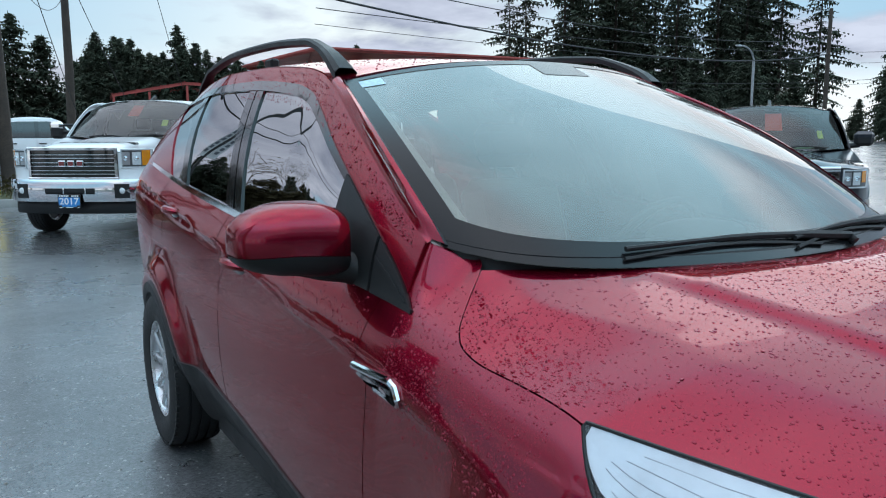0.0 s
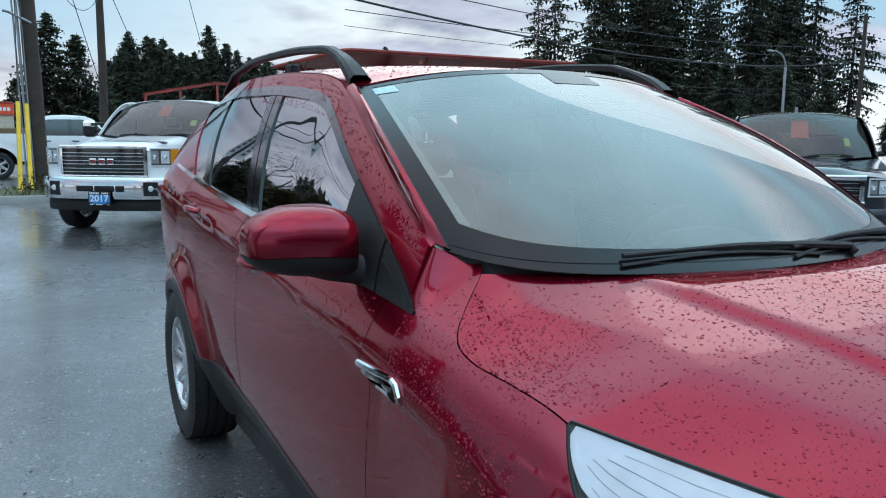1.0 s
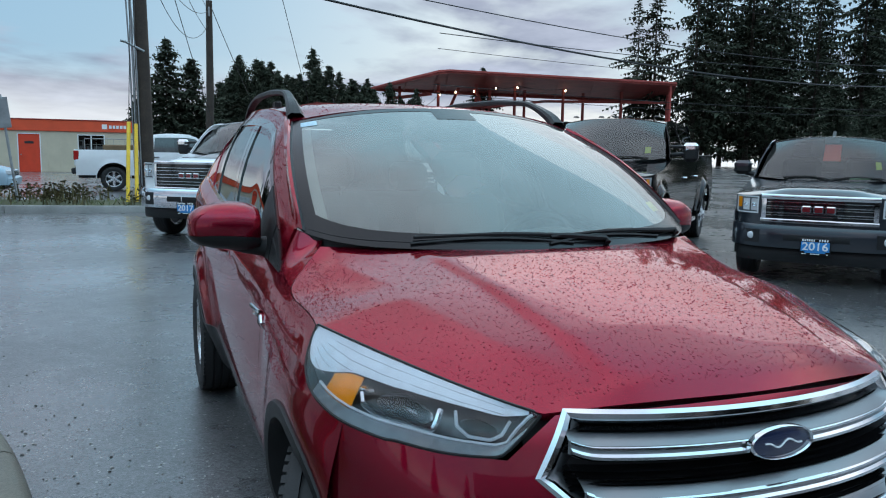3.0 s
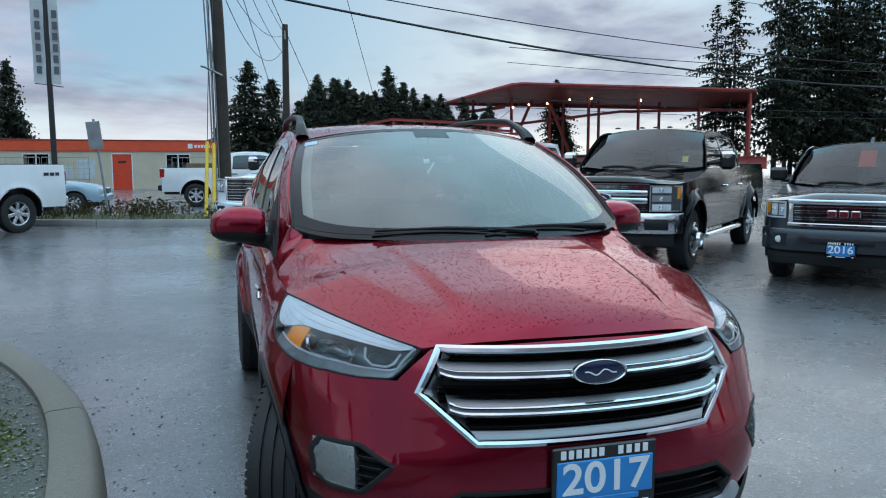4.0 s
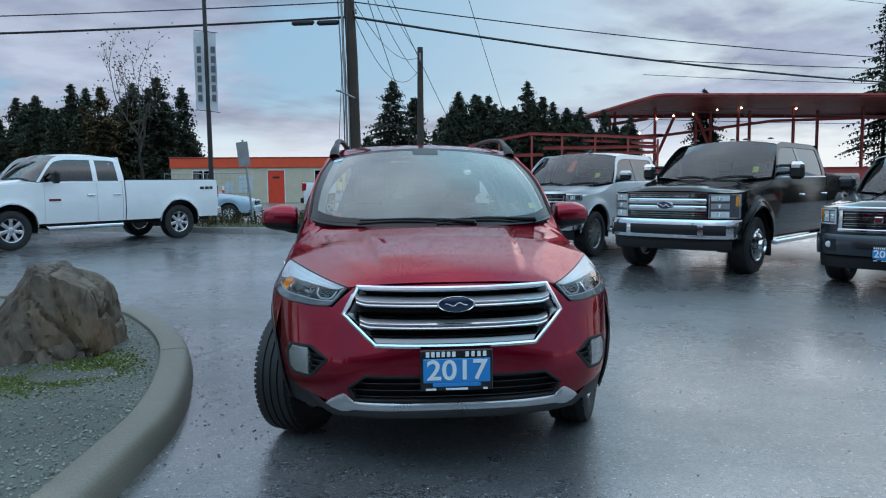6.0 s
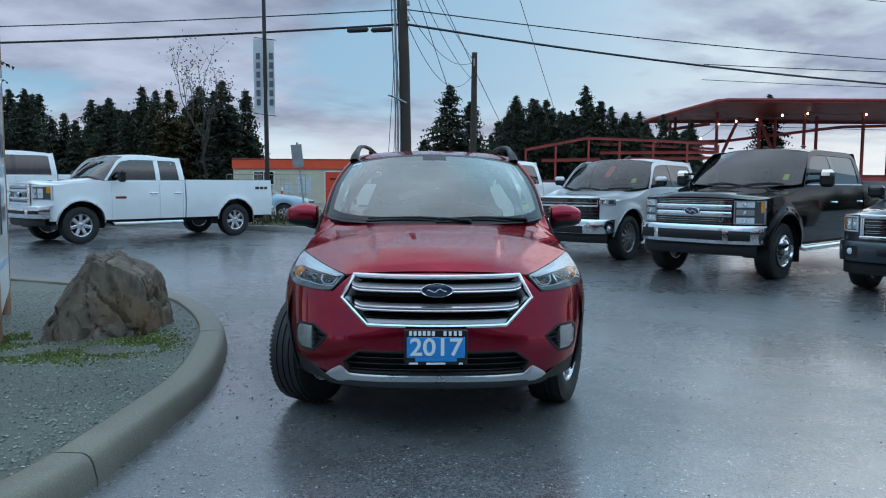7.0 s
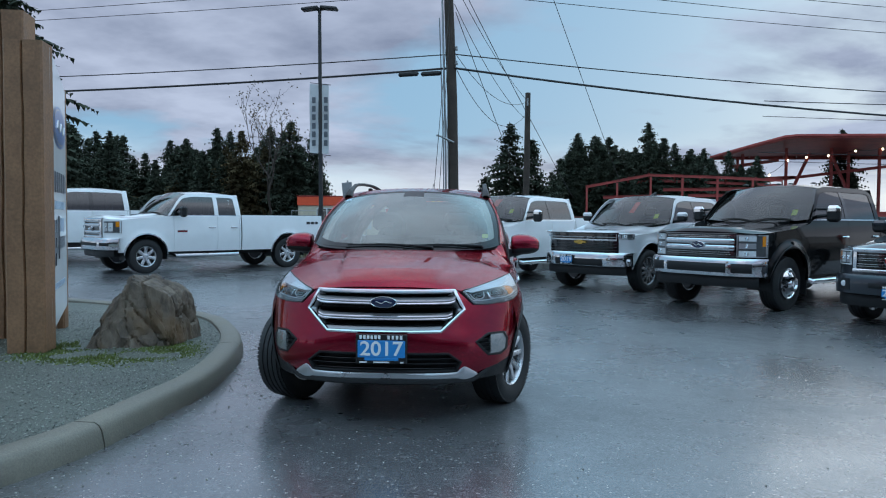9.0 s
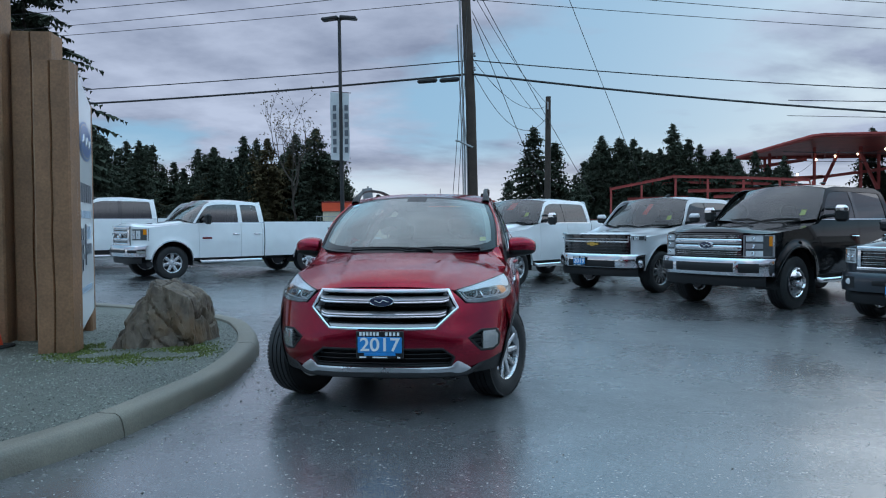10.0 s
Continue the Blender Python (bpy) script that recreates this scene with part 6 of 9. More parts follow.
    for qa, qb, ra_, rb in ((-0.99, -0.93, 0, 1), (0.93, 0.99, 0, 1), (-0.99, 0.99, 0, 0.05), (-0.99, 0.99, 0.955, 1.0), (-0.12, 0.12, 0.85, 0.97)):
        g.sheet([[screen(r, q) - np.array([0, 0, 0.004]) for q in lin(qa, qb, 9)] for r in lin(ra_, rb, 8)], flip=True)
    part("screen_border", g, GLOSSBLACK, ws, "black screen border")
    if c["tag"]:
        for qa, qb, ra_, rb, mt in c["tag"]:
            g = Geo()
            g.sheet([[screen(r, q) + np.array([0, 0.012, -0.012]) for q in (qa, (qa + qb) / 2, qb)] for r in (ra_, rb)], flip=True)
            part("sticker", g, mt, ws, "paper tag inside the windscreen")
    for qa, qb in ((-0.62, 0.05), (0.06, 0.74)):
        g = Geo()
        g.tube([screen(0.02 + 0.05 * math.sin(math.pi * k), qa + (qb - qa) * k) + np.array([0, -0.01, 0.012]) for k in lin(0, 1, 10)], 0.010, 5)
        part("wiper", g, PLASTIC, ws, "black wiper")
    g = Geo()
    rows = []
    for t in lin(0, 1, 14):
        row = []
        for q in lin(-1, 1, 25):
            a = abs(q)
            y = c["wt"] + 0.10 * a**2 + (c["cab"] - 0.03 - c["wt"] - 0.10 * a**2) * t
            zc2 = c["roof"] - 0.035 + 0.035 * math.sin(math.pi * min(t * 1.1, 1) * 0.9) - 0.04 * t**4
            row.append((q * hw * 0.785, y, zc2 - 0.075 * a**2.6))
        rows.append(row)
    g.sheet(rows, flip=True, edge=0.02)
    rf = part("roof", g, paint, car, "cab roof")
    if c["lights"]:
        for x in (-0.62, -0.22, 0.0, 0.22, 0.62):
            g = Geo()
            g.ball((x, c["wt"] + 0.16, c["roof"] - 0.012), (0.045, 0.07, 0.026), 10, 5, True)
            part("roof_light", g, PLASTIC, rf, "clearance light")
    if c["fin"]:
        g = Geo()
        g.prism([(c["wt"] + 0.30, c["roof"] - 0.015), (c["wt"] + 0.50, c["roof"] - 0.015), (c["wt"] + 0.49, c["roof"] + 0.06)], -0.02, 0.02, "x")
        part("aerial", g, PLASTIC, rf, "black fin aerial")
    # cab back
    g = Geo()
    g.sheet([[(x * (hw * 0.955 - hw * 0.17 * max(0, (z - c["belt"]) / (c["roof"] - c["belt"]))), c["cab"] - 0.05 * max(0, (z - c["belt"]) / 0.6), z) for x in lin(-1, 1, 9)] for z in (0.55, c["belt"], c["roof"] - 0.08)])
    part("cab_back", g, paint, car, "painted cab back")
    g = Geo()
    g.box(-0.62, c["cab"] - 0.025, c["belt"] + 0.06, 0.62, c["cab"] + 0.006, c["roof"] - 0.16, 0.01)
    part("rear_window", g, TINT, car, "rear cab window")
    # bed
    b0, b1, iw = c["cab"] + 0.03, c["L"] - 0.10, hw * 0.86
    g = Geo()
    g.box(-iw, b0, 0.82, iw, b1, 0.86)
    g.box(-iw, b0, 0.82, iw, b0 + 0.05, c["rail"] - 0.01)
    for s in (-1, 1):
        g.box(min(s * iw, s * (iw - 0.04)), b0, 0.82, max(s * iw, s * (iw - 0.04)), b1, c["rail"] - 0.02)
        g.box(min(s * (iw - 0.05), s * hw * 0.945), b0, c["rail"] - 0.02, max(s * (iw - 0.05), s * hw * 0.945), b1, c["rail"] + 0.012, 0.01)
    part("bed", g, PLASTIC, car, "black lined pickup bed")
    g = Geo()
    g.box(-hw * 0.90, c["L"] - 0.11, 0.82, hw * 0.90, c["L"] - 0.05, c["rail"] + 0.005, 0.02)
    tg = part("tailgate", g, paint, car, "painted tailgate")
    g = Geo()
    g.box(-hw * 0.92, c["L"] - 0.14, 0.56, hw * 0.92, c["L"] + 0.04, 0.74, 0.03)
    part("rear_bumper", g, c["trim"], car, "rear bumper")
    for s in (-1, 1):
        g = Geo()
        g.box(s * hw * 0.93 - 0.07, c["L"] - 0.20, 1.0, s * hw * 0.93 + 0.045, c["L"] - 0.04, 1.30, 0.02)
        part("tail_lamp", g, REDLENS, car, "red tail lamp")
    # cabin and chassis
    g = Geo()
    g.box(-hw * 0.86, c["ws"] + 0.10, 0.60, hw * 0.86, c["ws"] + 0.55, c["hood"] + 0.015, 0.04)
    part("dashboard", g, CABIN, car, "dark dashboard")
    for x in (-0.42, 0.42):
        g = Geo()
        bk = Matrix.Translation((x, c["ws"] + 1.45, 0.80)) @ Matrix.Rotation(radians(-15), 4, "X")
        g.box(-0.26, -0.08, 0, 0.26, 0.08, 0.66, 0.06, bk)
        g.box(-0.14, -0.05, 0.70, 0.14, 0.05, 0.90, 0.04, bk)
        g.box(x - 0.26, c["ws"] + 0.9, 0.62, x + 0.26, c["ws"] + 1.45, 0.84, 0.05)
        part("seat", g, CABIN, car, "dark front seat")
    g = Geo()
    g.box(-hw * 0.66, 0.30, 0.42, hw * 0.66, c["L"] - 0.15, 0.80)
    g.box(-hw * 0.90, ax[0] + ra, 0.48, hw * 0.90, c["cab"] - 0.05, 0.62)
    g.box(-hw * 0.90, 0.45, 0.95, hw * 0.90, ax[0] + 0.55, 1.0)
    g.tube([(-hw * 0.8, ax[1], R), (hw * 0.8, ax[1], R)], 0.06, 8)
    g.tube([(-hw * 0.8, ax[0], R), (hw * 0.8, ax[0], R)], 0.05, 8)
    part("chassis", g, PLASTIC, car, "black chassis and wheel wells")
    ms = wheel_meshes(R, c["tw"], c["rim"], c["spokes"][0], c["spokes"][1], None, deep=c["deep"])
    xw = hw - c["tw"] / 2 - 0.02
    st = c["steer"]
    put_wheels(car, ms, [(-xw, ax[0], R, st), (xw, ax[0], R, st), (-xw, ax[1], R, 0), (xw, ax[1], R, 0)], c["rimmat"])
    if c.get("hub"):
        for s in (-1, 1):
            g = Geo()
            xo = hw - 0.015
            g.lathe([(s * (xo - 0.12), 0.232), (s * (xo + 0.010), 0.236), (s * (xo + 0.016), 0.222), (s * (xo + 0.004), 0.208), (s * (xo + 0.045), 0.150), (s * (xo + 0.060), 0.110), (s * (xo + 0.105), 0.100), (s * (xo + 0.110), 0.075), (s * (xo + 0.085), 0.06), (s * (xo + 0.085), 0.0)], 36, Matrix.Translation((0, ax[0], R)))
            hb = part("hub", g, CHROME, car, "bulging chrome wheel centre")
            # black spots on the closed chrome stand in for shaded holes
            for k in range(6):
                a = math.pi * (k + 0.5) / 3
                g = Geo()
                g.ball((s * (xo + 0.024), ax[0] + 0.180 * math.cos(a), R + 0.180 * math.sin(a)), (0.010, 0.024, 0.024), 10, 6)
                part("hand_hole", g, PLASTIC, hb, "black spot for the shade in a hole of the wheel centre")
    if c.get("flap"):
        for s in (-1, 1):
            g = Geo()
            g.box(s * (hw - 0.14) - 0.13, ax[0] + ra + 0.0, 0.22, s * (hw - 0.14) + 0.13, ax[0] + ra + 0.025, 0.62, 0.006)
            part("mud_flap", g, PLASTIC, car, "black mud flap")
    if c.get("decal"):
        for s in (-1, 1):
            for ya, yb, za, zb in ((c["L"] - 0.62, c["L"] - 0.50, 1.20, 1.27), (c["L"] - 0.47, c["L"] - 0.36, 1.20, 1.27), (c["L"] - 0.33, c["L"] - 0.24, 1.20, 1.27), (1.80, 2.06, 1.00, 1.05)):
                g = Geo()
                xo = float(side((ya + yb) / 2, (za + zb) / 2)) + 0.003
                g.box(min(s * xo, s * (xo + 0.006)), ya, za, max(s * xo, s * (xo + 0.006)), yb, zb)
                part("decal", g, EMBLEMRED if ya < 2 else DARKALLOY, car, "small dark decal shape", smooth=0)
    if year:
        zp = c.get("pz", bz0 + 0.0)
        number_plate(car, year, Matrix.Translation((c.get("px", 0), float(front(0, -0.10)) - 0.03, zp)))
    return car


LENSGREY = material("lamp glass grey", (0.66, 0.68, 0.70), 0.2, 0.0, 0.8, 0.1, 40.0)
TWOTONE = material("machined grey alloy", (0.24, 0.24, 0.25), 0.25, 0.85, 0.2, 0.5, 9.0)
EMBLEMRED = material("dark red emblem", (0.16, 0.012, 0.015), 0.25, 0, 0.8, 0.1, 40.0)
GOLD = material("gold emblem", (0.55, 0.36, 0.08), 0.25, 0.8, 0.2, 0.1, 40.0)
ORANGETAG = material("orange paper tag", (0.85, 0.08, 0.03), 0.6, 0, 0, 0.1, 30.0)
YELLOWTAG = material("yellow paper tag", (0.80, 0.80, 0.10), 0.6, 0, 0, 0.1, 30.0)
PALETAG = material("pale green paper", (0.55, 0.68, 0.45), 0.6, 0, 0, 0.1, 30.0)

gmc_white = pickup("white heavy pickup with chrome grille and bumper, rain wet", pose(-0.68, 11.45, 0, 0, 0, -34), dict(
    L=6.1, hw=1.02, wb=3.90, R=0.40, hood=1.27, nose=1.16, belt=1.36, roof=1.97, ws=1.60, wt=2.35, cab=4.05, doors=(1.80, 2.95, 3.98), rail=1.42, paint=WHITE, gz=(0.80, 1.22),
    gw=0.62, sw=0.035, barlist=((0.862, 0.876, CHROME), (0.908, 0.922, CHROME), (0.968, 0.982, CHROME), (1.014, 1.028, CHROME), (1.074, 1.088, CHROME), (1.120, 1.134, CHROME)), surround=CHROME, badge="blocks", lamp=(0.66, 0.985, 0.95, 1.20), lampmat=LENSGREY, slots=((-0.34, -0.10), (-0.08, 0.20), (0.22, 0.34)), am0=0.12, amw=0.28, tow=True, cap=CHROME, scoop=True, bz=(0.50, 0.80), dome=0.05,
    tag=((-0.12, 0.10, 0.55, 0.88, ORANGETAG), (0.56, 0.66, 0.3, 0.45, YELLOWTAG)), pz=0.52), "2017")
silverado = pickup("silver pickup with black grille and gold emblem", pose(2.12, 10.2, 0, 0, 0, -42), dict(
    L=5.88, hw=1.03, wb=3.74, R=0.41, hood=1.20, nose=1.09, belt=1.32, roof=1.93, paint=SILVER, gz=(0.74, 1.13), gw=0.80, sw=0.02, barlist=((1.045, 1.062, SATIN), (0.985, 1.012, SATIN), (0.915, 0.928, DARKALLOY), (0.855, 0.868, DARKALLOY), (0.795, 0.808, DARKALLOY)), surround=GLOSSBLACK,
    badge="gold", bdz=0.02, lamp=(0.76, 1.0, 1.02, 1.12), amber=False, bz=(0.50, 0.76), slots=((-0.56, 0.56),), slotz=(0.02, 0.62), fogs=False, rimmat=TWOTONE, deep=-0.02, tag=((-0.08, 0.06, 0.42, 0.78, ORANGETAG), (0.62, 0.72, 0.22, 0.36, YELLOWTAG)),
    spokes=(6, 0.17), tw=0.275, rim=0.265, pz=0.62, px=-0.25), "2019")
black_truck = pickup("black heavy pickup with chrome grille and dually wheels", pose(3.70, 7.45, 0, 0, 0, -47), dict(
    L=6.35, hw=1.02, wb=4.06, oh=0.97, R=0.42, rim=0.235, hood=1.31, nose=1.20, belt=1.40, roof=2.03, ws=1.55, wt=2.30, cab=4.15, doors=(1.78, 2.95, 4.08), rail=1.46, paint=BLACKP,
    gz=(0.83, 1.18), gw=0.62, barlist=((0.865, 0.875, CHROME), (0.895, 0.905, CHROME), (0.93, 1.005, CHROME), (1.03, 1.105, CHROME), (1.128, 1.138, CHROME), (1.152, 1.162, CHROME)), surround=GLOSSBLACK, sw=0.02, badge="oval", lamp=(0.63, 0.985, 0.83, 1.17), lampmat=SATIN, cells=3, am0=0.5, amw=0.13, tow=True, cap=CHROME,
    lights=True, fin=False, bz=(0.54, 0.81), slots=((-0.88, -0.60), (-0.52, 0.52), (0.60, 0.88)), slotz=(0.14, 0.80), fogs=False, hub=True, flap=True, tag=((0.68, 0.77, 0.16, 0.30, YELLOWTAG),), spokes=(8, 0.0), flare=0.05, deep=-0.10, tw=0.27))
slate_truck = pickup("slate blue mid-size pickup with chrome framed grille", pose(5.72, 5.38, 0, 0, 0, -50), dict(
    L=5.40, hw=0.945, wb=3.26, oh=0.92, R=0.375, tw=0.25, hood=1.11, nose=1.02, belt=1.18, roof=1.77, ws=1.50, wt=2.15, cab=3.70, doors=(1.66, 2.66, 3.64), rail=1.25, paint=SLATE,
    gz=(0.72, 1.02), gw=0.60, barlist=((0.785, 0.797, CHROME), (0.812, 0.824, CHROME), (0.862, 0.874, CHROME), (0.889, 0.901, CHROME), (0.938, 0.950, CHROME)), sw=0.045, badge="blocks", lamp=(0.64, 0.905, 0.80, 1.0), lampmat=LENSGREY, bz=(0.42, 0.68), bumper=SLATE, tag=((-0.10, 0.16, 0.42, 0.82, ORANGETAG), (0.66, 0.74, 0.25, 0.42, YELLOWTAG), (0.30, 0.58, 0.04, 0.10, PALETAG)),
    low=0.42, pz=0.47, trim=PLASTIC), "2016")
white_truck = pickup("white extended cab pickup with chrome bumper and steps", pose(-9.40, 13.0, 0, 0, 0, -41), dict(
    L=6.25, hw=1.01, wb=4.00, oh=1.02, R=0.415, hood=1.41, nose=1.33, belt=1.41, roof=2.05, ws=1.42, wt=2.12, cab=3.58, doors=(1.72, 2.90, 3.52), rail=1.44, paint=WHITE, lip=CHROME,
    gz=(0.86, 1.33), gw=0.58, sw=0.09, barlist=((0.97, 1.04, CHROME), (1.14, 1.21, CHROME)), slots=((-0.88, -0.62), (-0.5, 0.5), (0.62, 0.88)), fogs=False, lampmat=LENSGREY, amw=0.18, am0=0.5, badge="oval", lamp=(0.64, 0.985, 0.98, 1.28), tow=True, cap=PLASTIC, bz=(0.58, 0.86), spokes=(7, 0.0), fin=False, pz=0.70, pillar=WHITE, decal=True))
white_crew = pickup("white crew cab pickup beyond the extended cab one", pose(-14.6, 16.1, 0, 0, 0, -45), dict(
    L=6.10, hw=1.04, wb=3.90, R=0.45, low=0.60, hood=1.45, nose=1.32, gz=(0.95, 1.25), bz=(0.68, 0.92), lamp=(0.70, 0.97, 1.0, 1.24), belt=1.55, roof=2.27, ws=1.55, wt=2.30, cab=4.05, doors=(1.78, 2.95, 3.98), rail=1.58, paint=WHITE, badge="oval", bars=2, fin=False))

# ---------------------------------------------------------------- island: kerb, gravel, rock, sign
def smooth_line(pts, step=0.12):
    """A rounded line through points of the plan, cut at an even step."""
    p = [Vector(q) for q in pts]
    p = [p[0] * 2 - p[1]] + p + [p[-1] * 2 - p[-2]]
    out = []
    for i in range(1, len(p) - 2):
        n = max(int((p[i + 1] - p[i]).length / step), 2)
        for k in range(n):
            t = k / n
            out.append(0.5 * (2 * p[i] + (p[i + 1] - p[i - 1]) * t + (2 * p[i - 1] - 5 * p[i] + 4 * p[i + 1] - p[i + 2]) * t**2 + (3 * p[i] - p[i - 1] - 3 * p[i + 1] + p[i + 2]) * t**3))
    out.append(p[-2])
    return out


def kerb_run(name, line, profile, mt, label, every, gap=0.007, joint=None):
    """Cast kerb stones along a line; profile: (inwards from the outer foot, height). Inwards is to the right of the line's way."""
    ob = thing(name, label, "kerb", kind="structure")
    along = [0.0]
    for i in range(1, len(line)):
        along.append(along[-1] + (line[i] - line[i - 1]).length)
    at = min(range(len(line)), key=lambda i: (line[i] - Vector(joint)).length) if joint else 0
    cuts = {0, len(line) - 1, at}
    for k in range(-int(along[at] / every), int((along[-1] - along[at]) / every) + 1):
        cuts.add(min(range(len(line)), key=lambda i: abs(along[i] - along[at] - k * every)))
    cuts = sorted(cuts)
    for a, b in zip(cuts[:-1], cuts[1:]):
        rows = []
        for i in range(a, b + 1):
            d = (line[min(i + 1, len(line) - 1)] - line[max(i - 1, 0)]).normalized()
            nn = Vector((d.y, -d.x))
            o = line[i]
            if i == a:
                o = o + d * gap
            if i == b:
                o = o - d * gap
            rows.append([(o.x + nn.x * w, o.y + nn.y * w, z) for w, z in profile])
        g = Geo()
        g.sheet(rows, flip=True)
        g.f.append(tuple(range(len(profile))))
        g.f.append(tuple(range(len(g.v) - len(profile), len(g.v)))[::-1])
        part("kerb_stone", g, mt, ob, smooth=50)
    return ob


CONCRETE = material("weathered damp concrete", (0.165, 0.150, 0.118), 0.55, 0, 0, 0.22, 2.5, 0.35, 90.0, 0.12, var2=0.16)
PALECON = material("pale concrete", (0.26, 0.26, 0.25), 0.7, 0, 0, 0.2, 2.0, 0.3, 60.0, var2=0.1)
GRAVEL = material("damp grey green gravel", (0.090, 0.099, 0.080), 0.5, 0, 0, 0.25, 1.2, 0.9, 150.0, 0.1, var2=0.5)
STONES = material("gravel stones", (0.22, 0.23, 0.20), 0.42, 0, 0, 0.2, 30.0, 0.2, 300.0, per_piece=0.65)
MOSS = material("wet moss", (0.085, 0.110, 0.014), 0.8, 0, 0, 0.4, 8.0, 0.4, 150.0, per_piece=0.45)
TIMBER = material("stained timber", (0.25, 0.130, 0.066), 0.6, 0, 0, 0.25, 3.0, 0.25, 40.0, 0.1, var2=0.18)
PANEL = material("white sign panel", (0.84, 0.85, 0.86), 0.25, 0, 0.4, 0.04, 2.0)
SIGNBLUE = material("sign blue", (0.05, 0.14, 0.36), 0.3, 0, 0.3, 0.06, 20.0)
SIGNGREY = material("sign lettering grey", (0.10, 0.11, 0.13), 0.4, 0, 0, 0.1, 20.0)
SIGNPALE = material("sign lettering pale blue", (0.40, 0.50, 0.62), 0.4, 0, 0, 0.1, 20.0)
CONE = material("orange cone plastic", (0.75, 0.07, 0.02), 0.45, 0, 0, 0.12, 12.0)
STEEL = material("galvanised steel", (0.32, 0.33, 0.34), 0.45, 0.7, 0, 0.15, 8.0, rvar=0.1)
POLEWOOD = material("creosoted pole", (0.045, 0.032, 0.024), 0.75, 0, 0, 0.35, 2.0, 0.4, 30.0, var2=0.25)
DARKMETAL = material("dark painted metal", (0.03, 0.03, 0.032), 0.45, 0.2, 0, 0.15, 6.0)
CABLE = material("black cable", (0.01, 0.01, 0.011), 0.6, 0, 0, 0.1, 4.0)
BANNER = material("pale banner cloth", (0.55, 0.56, 0.57), 0.8, 0, 0, 0.12, 3.0, 0.2, 30.0)
YELLOW = material("yellow plastic guard", (0.80, 0.52, 0.02), 0.4, 0, 0, 0.12, 6.0)
CREAM = material("cream painted siding", (0.60, 0.53, 0.40), 0.6, 0, 0, 0.08, 1.5, 0.1, 20.0)
ORANGE = material("orange red paint", (0.75, 0.09, 0.03), 0.5, 0, 0, 0.08, 1.5)
DOORRED = material("red door paint", (0.72, 0.06, 0.02), 0.45, 0, 0, 0.08, 3.0)
REDSTEEL = material("red oxide steel", (0.38, 0.066, 0.055), 0.6, 0, 0, 0.22, 0.5, 0.1, 4.0, var2=0.1)
SOIL = material("verge soil and grass", (0.07, 0.075, 0.035), 0.9, 0, 0, 0.4, 1.0, 0.8, 25.0, var2=0.4)
BLADE = material("verge grass", (0.09, 0.12, 0.03), 0.7, 0, 0, 0.3, 3.0, per_piece=0.5)
BUSH = material("low shrub leaves", (0.10, 0.085, 0.035), 0.7, 0, 0, 0.3, 3.0, per_piece=0.5)
FIR = material("dark fir needles", (0.056, 0.066, 0.047), 0.95, 0, 0, 0.3, 0.6, spec=0.05, per_piece=0.40)
FIRWARM = material("brownish cedar sprays", (0.075, 0.060, 0.032), 0.95, 0, 0, 0.3, 0.6, spec=0.05, per_piece=0.45)
BARK = material("grey brown bark", (0.055, 0.042, 0.033), 0.85, 0, 0, 0.3, 3.0, 0.5, 25.0)


def rock_material():
    mt = bpy.data.materials.new("weathered boulder")
    mt.use_nodes = True
    n, l = mt.node_tree.nodes, mt.node_tree.links
    b = n["Principled BSDF"]
    tc = n.new("ShaderNodeTexCoord")
    mp = n.new("ShaderNodeMapping")
    mp.inputs["Scale"].default_value = (8.0, 8.0, 3.6)
    mp.inputs["Rotation"].default_value = (0.25, 0.35, 0.2)
    l.new(tc.outputs["Object"], mp.inputs[0])
    t = n.new("ShaderNodeTexNoise"); t.inputs["Scale"].default_value = 1.0; t.inputs["Detail"].default_value = 9; t.inputs["Roughness"].default_value = 0.65
    l.new(mp.outputs[0], t.inputs["Vector"])
    r = n.new("ShaderNodeValToRGB")
    e = r.color_ramp.elements
    e[0].position, e[0].color = 0.30, (0.030, 0.024, 0.020, 1)
    e[1].position, e[1].color = 0.72, (0.20, 0.155, 0.11, 1)
    m = e.new(0.48); m.color = (0.105, 0.077, 0.054, 1)
    l.new(t.outputs["Fac"], r.inputs[0])
    # a rusty cast here and there
    t2 = n.new("ShaderNodeTexNoise"); t2.inputs["Scale"].default_value = 3.0
    l.new(tc.outputs["Object"], t2.inputs["Vector"])
    mr = n.new("ShaderNodeMapRange")
    mr.inputs["From Min"].default_value, mr.inputs["From Max"].default_value = 0.5, 0.7
    mr.inputs["To Max"].default_value = 0.8
    l.new(t2.outputs["Fac"], mr.inputs["Value"])
    mx = n.new("ShaderNodeMixRGB"); mx.inputs[2].default_value = (0.15, 0.085, 0.035, 1)
    l.new(mr.outputs[0], mx.inputs[0]); l.new(r.outputs[0], mx.inputs[1])
    l.new(mx.outputs[0], b.inputs["Base Color"])
    b.inputs["Roughness"].default_value = 0.62
    bp = n.new("ShaderNodeBump"); bp.inputs["Strength"].default_value = 0.9; bp.inputs["Distance"].default_value = 0.03
    l.new(t.outputs["Fac"], bp.inputs["Height"])
    l.new(bp.outputs[0], b.inputs["Normal"])
    return mt


